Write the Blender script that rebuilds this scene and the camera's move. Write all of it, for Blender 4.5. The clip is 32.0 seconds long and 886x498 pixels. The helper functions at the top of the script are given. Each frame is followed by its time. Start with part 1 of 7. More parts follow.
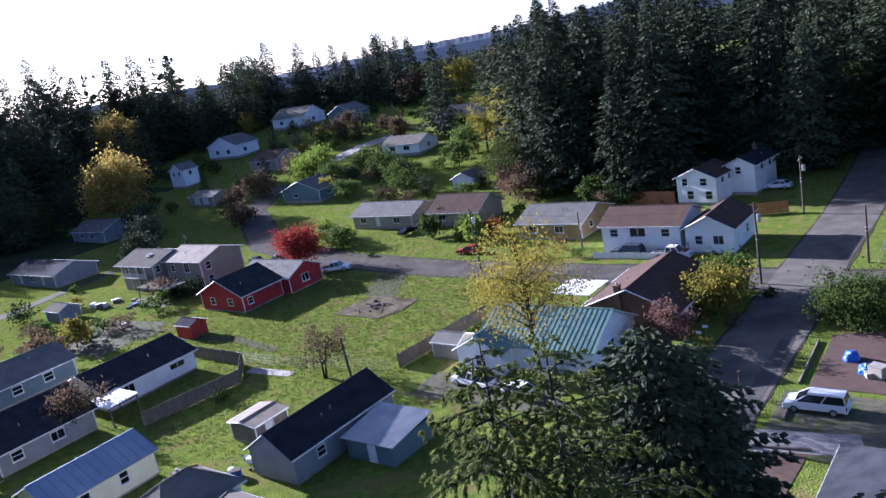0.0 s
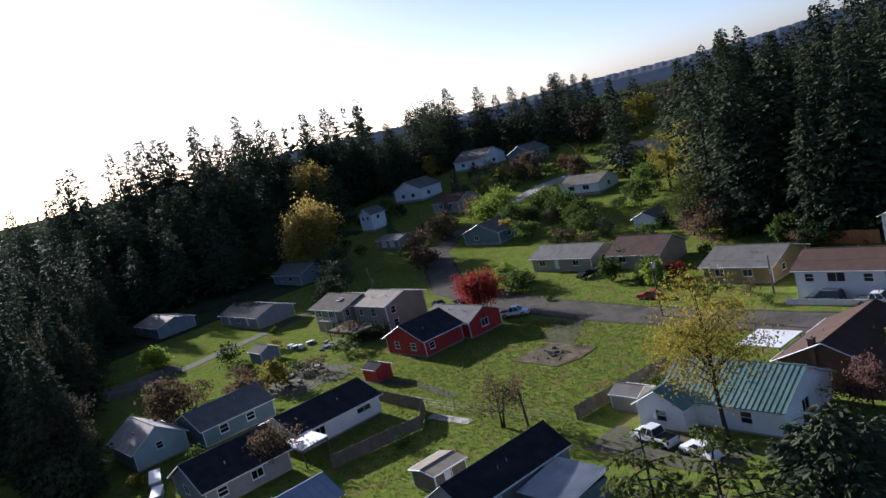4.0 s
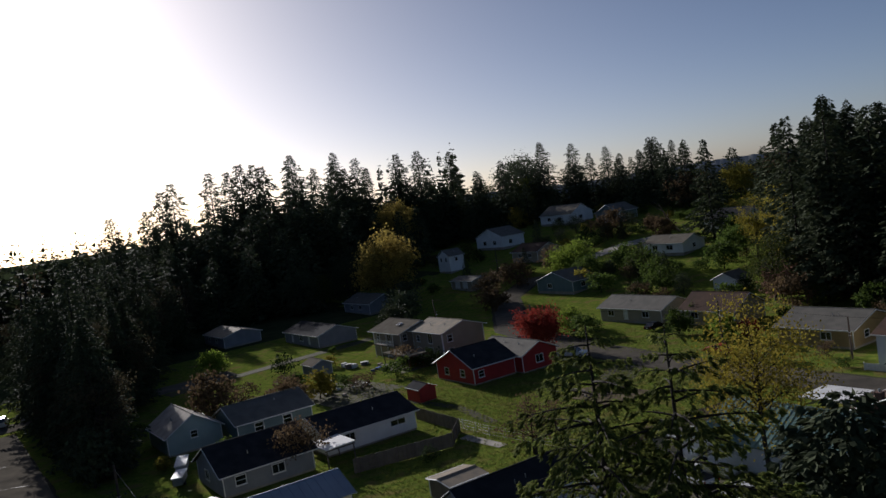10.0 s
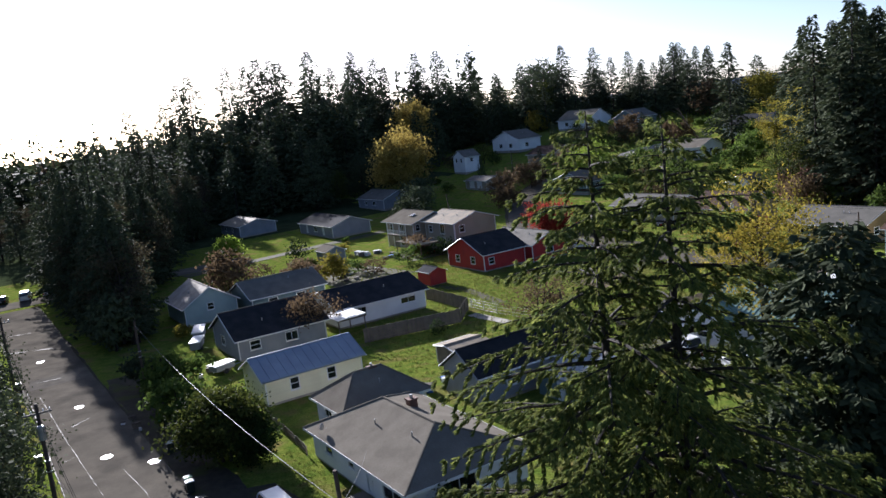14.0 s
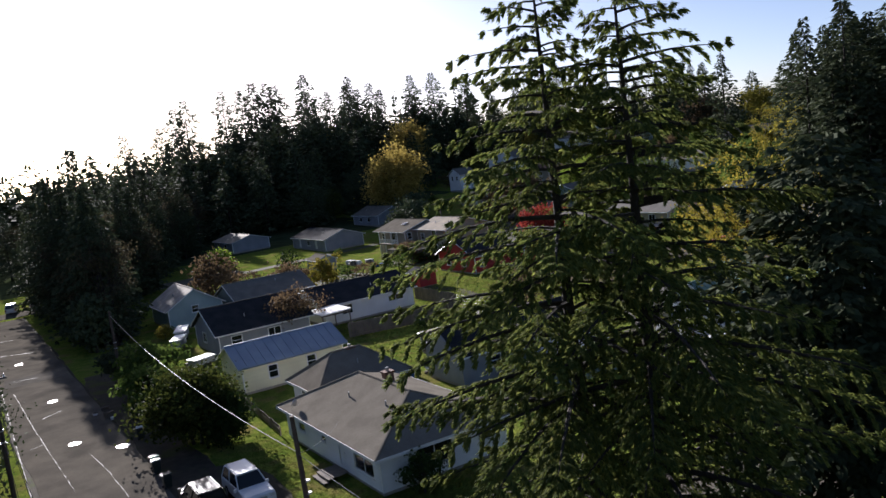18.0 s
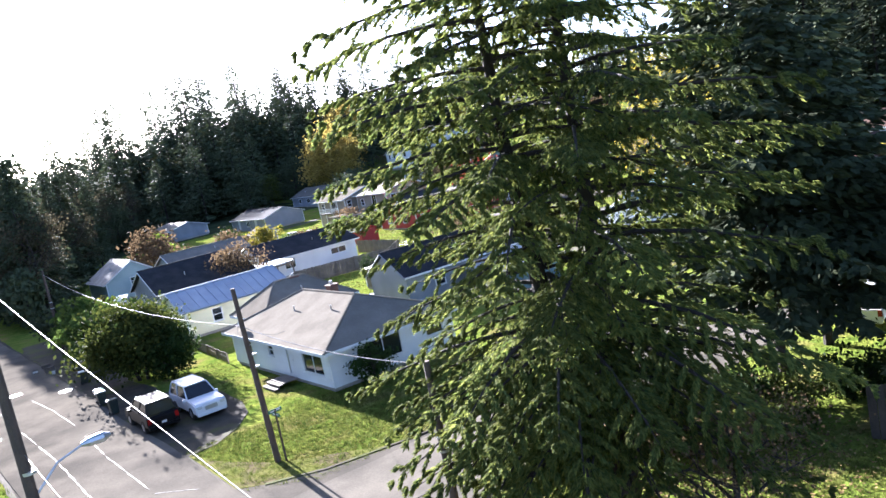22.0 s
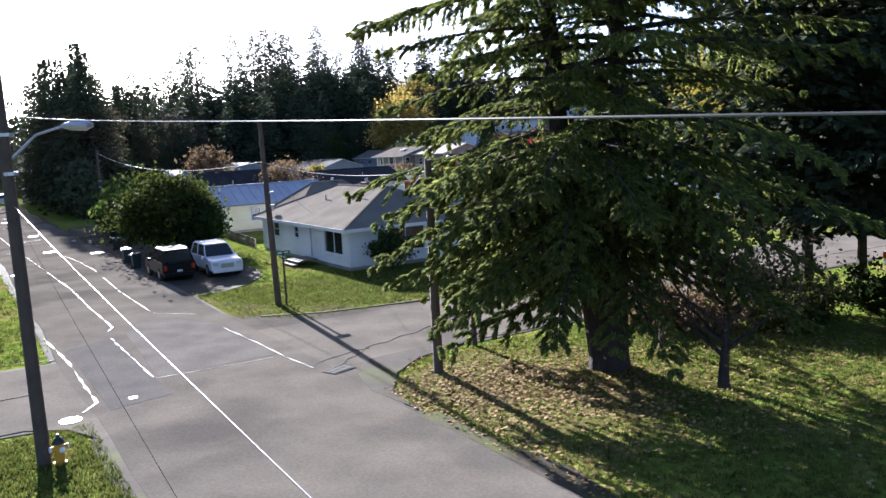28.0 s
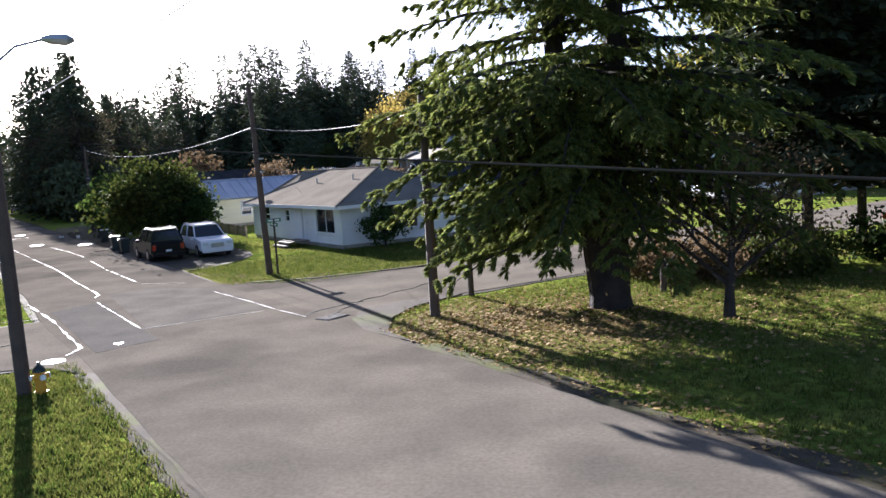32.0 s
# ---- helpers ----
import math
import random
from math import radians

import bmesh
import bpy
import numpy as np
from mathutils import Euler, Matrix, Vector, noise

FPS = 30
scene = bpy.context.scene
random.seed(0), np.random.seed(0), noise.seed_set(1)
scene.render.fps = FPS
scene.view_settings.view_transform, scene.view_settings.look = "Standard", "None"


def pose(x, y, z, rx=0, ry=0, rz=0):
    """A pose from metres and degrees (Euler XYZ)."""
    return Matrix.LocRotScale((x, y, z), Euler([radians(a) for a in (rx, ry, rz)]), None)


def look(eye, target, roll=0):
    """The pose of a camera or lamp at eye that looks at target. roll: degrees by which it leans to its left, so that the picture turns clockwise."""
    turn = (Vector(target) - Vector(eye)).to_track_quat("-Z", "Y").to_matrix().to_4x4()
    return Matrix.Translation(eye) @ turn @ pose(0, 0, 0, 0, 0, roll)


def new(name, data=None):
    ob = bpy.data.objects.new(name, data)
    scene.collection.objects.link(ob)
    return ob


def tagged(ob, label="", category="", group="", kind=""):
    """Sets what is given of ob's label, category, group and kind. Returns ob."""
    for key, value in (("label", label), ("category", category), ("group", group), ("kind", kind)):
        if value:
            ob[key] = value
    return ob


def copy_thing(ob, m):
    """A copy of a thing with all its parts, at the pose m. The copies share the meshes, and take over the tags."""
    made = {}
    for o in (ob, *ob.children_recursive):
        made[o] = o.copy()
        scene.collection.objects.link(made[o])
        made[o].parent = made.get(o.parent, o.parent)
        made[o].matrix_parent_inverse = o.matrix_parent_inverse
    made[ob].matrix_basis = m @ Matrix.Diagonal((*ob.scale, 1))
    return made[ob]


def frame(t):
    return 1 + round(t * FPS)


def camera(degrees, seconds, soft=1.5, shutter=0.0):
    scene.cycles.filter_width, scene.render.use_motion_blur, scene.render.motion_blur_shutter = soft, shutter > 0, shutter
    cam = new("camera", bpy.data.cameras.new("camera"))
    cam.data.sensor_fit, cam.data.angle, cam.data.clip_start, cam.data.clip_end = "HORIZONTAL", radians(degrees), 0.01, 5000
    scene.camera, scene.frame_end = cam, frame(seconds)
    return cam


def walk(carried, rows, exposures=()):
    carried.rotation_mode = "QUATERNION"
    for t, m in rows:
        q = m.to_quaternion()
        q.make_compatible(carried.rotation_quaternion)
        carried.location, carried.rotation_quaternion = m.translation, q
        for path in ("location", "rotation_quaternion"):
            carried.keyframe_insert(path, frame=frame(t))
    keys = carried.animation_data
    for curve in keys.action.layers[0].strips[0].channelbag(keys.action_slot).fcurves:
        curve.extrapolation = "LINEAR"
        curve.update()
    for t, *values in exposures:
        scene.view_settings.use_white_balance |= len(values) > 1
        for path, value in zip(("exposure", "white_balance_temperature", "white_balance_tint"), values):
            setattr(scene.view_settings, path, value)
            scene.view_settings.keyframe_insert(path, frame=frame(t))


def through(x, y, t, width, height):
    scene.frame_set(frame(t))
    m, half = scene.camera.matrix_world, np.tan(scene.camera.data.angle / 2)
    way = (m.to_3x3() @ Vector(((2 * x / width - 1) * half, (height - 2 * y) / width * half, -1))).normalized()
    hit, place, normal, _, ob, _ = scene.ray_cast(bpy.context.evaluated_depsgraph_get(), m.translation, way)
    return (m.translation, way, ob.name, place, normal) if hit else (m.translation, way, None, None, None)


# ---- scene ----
# Camera
cam = camera(57.1, 32.0)
ROWS = [
    (0, -1.30, 2.81, 35.98, 75.52, 10.67, -0.20),
    (0.5, -0.92, 2.93, 36.84, 76.36, 12.80, 1.29),
    (1, -0.93, 2.37, 37.21, 78.81, 13.13, 3.00),
    (1.5, -0.83, 2.10, 37.02, 79.56, 11.13, 3.94),
    (2, -0.76, 1.67, 37.67, 77.23, 15.84, 6.31),
    (2.5, -0.58, 2.21, 38.77, 76.84, 14.46, 6.74),
    (3, -0.20, 2.01, 38.06, 79.48, 16.94, 8.74),
    (3.5, -0.15, 2.09, 37.93, 80.68, 15.47, 10.55),
    (5.5, 1.65, 4.44, 36.81, 79.56, 13.48, 16.91),
    (6, 2.01, 4.39, 36.05, 79.51, 13.96, 18.19),
    (6.5, 1.88, 3.98, 35.22, 79.89, 14.70, 18.78),
    (7, 2.15, 3.51, 34.61, 81.32, 15.95, 20.72),
    (7.5, 2.20, 4.65, 33.94, 80.69, 13.44, 19.48),
    (8, 2.15, 4.98, 32.80, 81.49, 13.91, 19.27),
    (8.5, 2.35, 4.91, 32.32, 81.25, 12.27, 20.60),
    (9, 2.43, 5.58, 31.44, 83.07, 11.12, 19.33),
    (9.5, 2.81, 5.83, 30.52, 84.79, 11.91, 19.34),
    (10, 2.94, 5.32, 30.04, 86.59, 8.42, 19.75),
    (10.5, 3.06, 5.33, 29.47, 85.09, 8.04, 19.54),
    (11, 3.55, 4.14, 29.19, 82.79, 7.25, 22.81),
    (11.5, 3.58, 4.09, 28.71, 81.76, 6.75, 22.66),
    (12, 3.85, 3.31, 28.31, 80.03, 7.40, 24.49),
    (12.5, 3.51, 3.63, 27.85, 78.83, 7.16, 24.22),
    (13, 3.21, 4.78, 27.38, 78.18, 7.05, 22.50),
    (13.5, 3.29, 4.48, 26.92, 79.54, 10.07, 20.61),
    (14, 3.33, 3.69, 26.08, 80.59, 6.73, 21.01),
    (14.5, 3.11, 4.28, 25.74, 79.16, 9.55, 20.53),
    (16.5, 3.79, 4.44, 23.19, 81.03, 7.82, 20.23),
    (17, 3.70, 4.69, 22.39, 81.92, 8.02, 20.39),
    (17.5, 4.11, 5.57, 21.52, 80.12, 8.57, 21.21),
    (18, 4.03, 5.49, 20.62, 82.92, 7.40, 21.08),
    (18.5, 4.05, 5.43, 19.70, 80.96, 7.15, 23.67),
    (19, 4.36, 5.12, 18.49, 76.55, 4.34, 22.91),
    (19.5, 4.25, 5.04, 17.75, 75.43, 7.84, 21.68),
    (20, 3.89, 5.18, 16.76, 72.42, 9.16, 22.33),
    (20.5, 3.68, 4.75, 15.92, 76.77, 10.19, 21.03),
    (21, 3.77, 4.31, 15.06, 79.57, 9.08, 20.00),
    (21.5, 3.87, 4.36, 14.66, 79.88, 8.62, 17.53),
    (22, 3.85, 4.29, 14.13, 81.91, 11.21, 16.61),
    (22.5, 3.65, 4.00, 13.26, 82.56, 10.83, 16.04),
    (23, 3.32, 4.41, 12.12, 81.44, 11.89, 21.80),
    (23.5, 3.81, 4.64, 11.63, 83.38, 11.31, 16.12),
    (24, 3.87, 4.84, 10.80, 86.00, 10.22, 18.39),
    (24.5, 4.03, 4.76, 9.98, 84.34, 9.68, 18.86),
    (25, 4.45, 4.51, 9.40, 85.69, 6.52, 17.16),
    (25.5, 4.39, 4.09, 9.05, 83.73, 6.18, 18.86),
    (27.5, 4.80, 4.45, 7.65, 84.18, 3.62, 21.63),
    (28, 4.73, 4.42, 7.53, 82.53, 2.88, 21.76),
    (28.5, 4.81, 4.27, 7.32, 80.00, 1.56, 20.97),
    (29, 4.84, 4.25, 7.16, 79.32, 3.10, 21.00),
    (29.5, 4.76, 3.72, 7.16, 81.00, 2.54, 18.20),
    (30, 4.37, 4.29, 6.50, 79.69, 8.25, 21.24),
    (30.5, 4.18, 4.51, 5.95, 79.97, 5.90, 22.20),
    (31, 4.23, 4.44, 5.83, 81.45, 4.78, 19.92),
    (31.5, 4.23, 4.36, 5.48, 83.15, 5.03, 19.18),
    (32, 4.33, 4.73, 4.96, 83.75, 3.63, 21.10),
]
# brightness of the filming camera over the flight: seconds, stops
EXPOSURES = [(0, 1.95, 5100, 28), (1, 2.2, 5100, 27), (2, 1.15, 5400, 20), (3, 1.35, 5450, 19), (6, 0.5, 5850, 17), (7, 0.45, 5900, 16), (8, 0.02, 5950, 15), (9, 0.0, 6050, 14), (11, -0.08, 6050, 14), (12, 0.45, 5900, 15), (14, 1.5, 5750, 16),
             (17, 1.05, 5950, 17), (18.5, 1.4, 6050, 18), (19.2, 2.1, 6200, 19), (20, 3.35, 6100, 19), (22, 3.3, 5700, 18), (23, 2.95, 5700, 18), (24, 2.2, 5800, 18), (25, 2.05, 5800, 18), (28, 2.5, 5650, 18), (29, 2.8, 5850, 19), (30, 3.0, 5350, 19), (31, 2.75, 5500, 18), (32, 2.4, 5900, 18)]
walk(cam, [(t, pose(*row)) for t, *row in ROWS], EXPOSURES)

# ---- world, sun, exposure ----
SUN_AZ, SUN_EL = math.atan2(-0.745, 0.667), radians(17.5)
sun_way = Vector((math.sin(SUN_AZ) * math.cos(SUN_EL), math.cos(SUN_AZ) * math.cos(SUN_EL), math.sin(SUN_EL)))
world = bpy.data.worlds.new("world")
scene.world = world
world.use_nodes = True
wn = world.node_tree
sky = wn.nodes.new("ShaderNodeTexSky")
sky.sky_type, sky.sun_disc = "NISHITA", False
sky.sun_elevation, sky.sun_rotation = SUN_EL, SUN_AZ % math.tau
sky.air_density, sky.dust_density, sky.ozone_density = 0.5, 0.9, 1.0
wn.nodes["Background"].inputs["Strength"].default_value = 0.06
wn.links.new(sky.outputs["Color"], wn.nodes["Background"].inputs["Color"])
sun = new("sun", bpy.data.lights.new("sun", "SUN"))
sun.data.energy, sun.data.angle, sun.data.color = 5.0, radians(0.6), (1.0, 0.94, 0.86)
sun.matrix_world = look(sun_way * 400, (0, 0, 0))

# ---- plan: a runs along the cross street, b along the main road ----
GRID = 53.3
CU, SU = math.cos(radians(GRID)), math.sin(radians(GRID))


def W(a, b, z=0.0):
    return Vector((CU * a - SU * b, SU * a + CU * b, z))


def smooth(x, lo, hi):
    x = min(1.0, max(0.0, (x - lo) / (hi - lo)))
    return x * x * (3 - 2 * x)


def hill(a, b):
    """Height of the ground: level town, a rise behind the far road."""
    z = 15.0 * smooth(a, 122, 262) + 5 * smooth(b, 150, 330) * smooth(a, 20, 160)
    return z - 60 * smooth(math.hypot(a, b), 430, 1100) * smooth(math.atan2(a, b), 0.3, 0.55)


# ---- materials ----
def mat(name, c1, c2=None, rough=0.8, scale=3.0, fine=40.0, bump=0.25, metal=0.0, spread=0.12, dist=0.02, spec=0.4, c3=None):
    """A surface with coarse stains, fine grain and relief; c1 and c2 are mixed by the coarse noise, c3 by a second one."""
    m = bpy.data.materials.new(name)
    m.use_nodes = True
    n, l = m.node_tree.nodes, m.node_tree.links
    p = n["Principled BSDF"]
    p.inputs["Roughness"].default_value, p.inputs["Metallic"].default_value = rough, metal
    p.inputs["Specular IOR Level"].default_value = spec
    geo, info = n.new("ShaderNodeNewGeometry"), n.new("ShaderNodeObjectInfo")
    co, fi = n.new("ShaderNodeTexNoise"), n.new("ShaderNodeTexNoise")
    co.inputs["Scale"].default_value, co.inputs["Detail"].default_value = 1.0 / scale, 4
    fi.inputs["Scale"].default_value, fi.inputs["Detail"].default_value = fine, 3
    for t in (co, fi):
        l.new(geo.outputs["Position"], t.inputs["Vector"])
    ramp = n.new("ShaderNodeMapRange")
    ramp.inputs["From Min"].default_value, ramp.inputs["From Max"].default_value = 0.35, 0.65
    l.new(co.outputs["Fac"], ramp.inputs["Value"])
    mix = n.new("ShaderNodeMix")
    mix.data_type = "RGBA"
    mix.inputs["A"].default_value, mix.inputs["B"].default_value = (*c1, 1), (*(c2 or [v * 0.75 for v in c1]), 1)
    l.new(ramp.outputs["Result"], mix.inputs["Factor"])
    out = mix.outputs["Result"]
    if c3:
        co3, r3, m3 = n.new("ShaderNodeTexNoise"), n.new("ShaderNodeMapRange"), n.new("ShaderNodeMix")
        co3.inputs["Scale"].default_value, co3.inputs["Detail"].default_value = 0.37 / scale, 5
        l.new(geo.outputs["Position"], co3.inputs["Vector"])
        r3.inputs["From Min"].default_value, r3.inputs["From Max"].default_value = 0.52, 0.66
        l.new(co3.outputs["Fac"], r3.inputs["Value"])
        m3.data_type = "RGBA"
        l.new(r3.outputs["Result"], m3.inputs["Factor"])
        l.new(out, m3.inputs["A"])
        m3.inputs["B"].default_value = (*c3, 1)
        out = m3.outputs["Result"]
    hsv = n.new("ShaderNodeHueSaturation")
    add = n.new("ShaderNodeMath")
    add.operation = "MULTIPLY_ADD"
    add.inputs[1].default_value, add.inputs[2].default_value = 2 * spread, 1 - spread
    l.new(fi.outputs["Fac"], add.inputs[0])
    rnd = n.new("ShaderNodeMath")
    rnd.operation = "MULTIPLY_ADD"
    rnd.inputs[1].default_value, rnd.inputs[2].default_value = spread, 1 - spread / 2
    l.new(info.outputs["Random"], rnd.inputs[0])
    both = n.new("ShaderNodeMath")
    both.operation = "MULTIPLY"
    l.new(add.outputs[0], both.inputs[0])
    l.new(rnd.outputs[0], both.inputs[1])
    l.new(both.outputs[0], hsv.inputs["Value"])
    l.new(out, hsv.inputs["Color"])
    l.new(hsv.outputs["Color"], p.inputs["Base Color"])
    if bump:
        b = n.new("ShaderNodeBump")
        b.inputs["Strength"].default_value, b.inputs["Distance"].default_value = bump, dist
        l.new(fi.outputs["Fac"], b.inputs["Height"])
        l.new(b.outputs["Normal"], p.inputs["Normal"])
    return m


def foliage(name, c1, c2, through=0.35, rough=0.85):
    """Leaves: colour varied from clump to clump, with light passing through."""
    m = bpy.data.materials.new(name)
    m.use_nodes = True
    n, l = m.node_tree.nodes, m.node_tree.links
    p, out = n["Principled BSDF"], n["Material Output"]
    geo, info = n.new("ShaderNodeNewGeometry"), n.new("ShaderNodeObjectInfo")
    mix = n.new("ShaderNodeMix")
    mix.data_type = "RGBA"
    mix.inputs["A"].default_value, mix.inputs["B"].default_value = (*c1, 1), (*c2, 1)
    l.new(geo.outputs["Random Per Island"], mix.inputs["Factor"])
    hsv, rnd = n.new("ShaderNodeHueSaturation"), n.new("ShaderNodeMath")
    rnd.operation = "MULTIPLY_ADD"
    rnd.inputs[1].default_value, rnd.inputs[2].default_value = 0.5, 0.75
    l.new(info.outputs["Random"], rnd.inputs[0])
    l.new(rnd.outputs[0], hsv.inputs["Value"])
    l.new(mix.outputs["Result"], hsv.inputs["Color"])
    l.new(hsv.outputs["Color"], p.inputs["Base Color"])
    p.inputs["Roughness"].default_value, p.inputs["Specular IOR Level"].default_value = rough, 0.08
    tr, ms = n.new("ShaderNodeBsdfTranslucent"), n.new("ShaderNodeMixShader")
    l.new(hsv.outputs["Color"], tr.inputs["Color"])
    ms.inputs[0].default_value = through
    l.new(p.outputs[0], ms.inputs[1])
    l.new(tr.outputs[0], ms.inputs[2])
    l.new(ms.outputs[0], out.inputs["Surface"])
    return m


def glassy(name, colour=(0.02, 0.025, 0.03), rough=0.06):
    m = bpy.data.materials.new(name)
    m.use_nodes = True
    p = m.node_tree.nodes["Principled BSDF"]
    p.inputs["Base Color"].default_value = (*colour, 1)
    p.inputs["Roughness"].default_value, p.inputs["Specular IOR Level"].default_value = rough, 0.6
    p.inputs["Transmission Weight"].default_value = 0.25
    return m


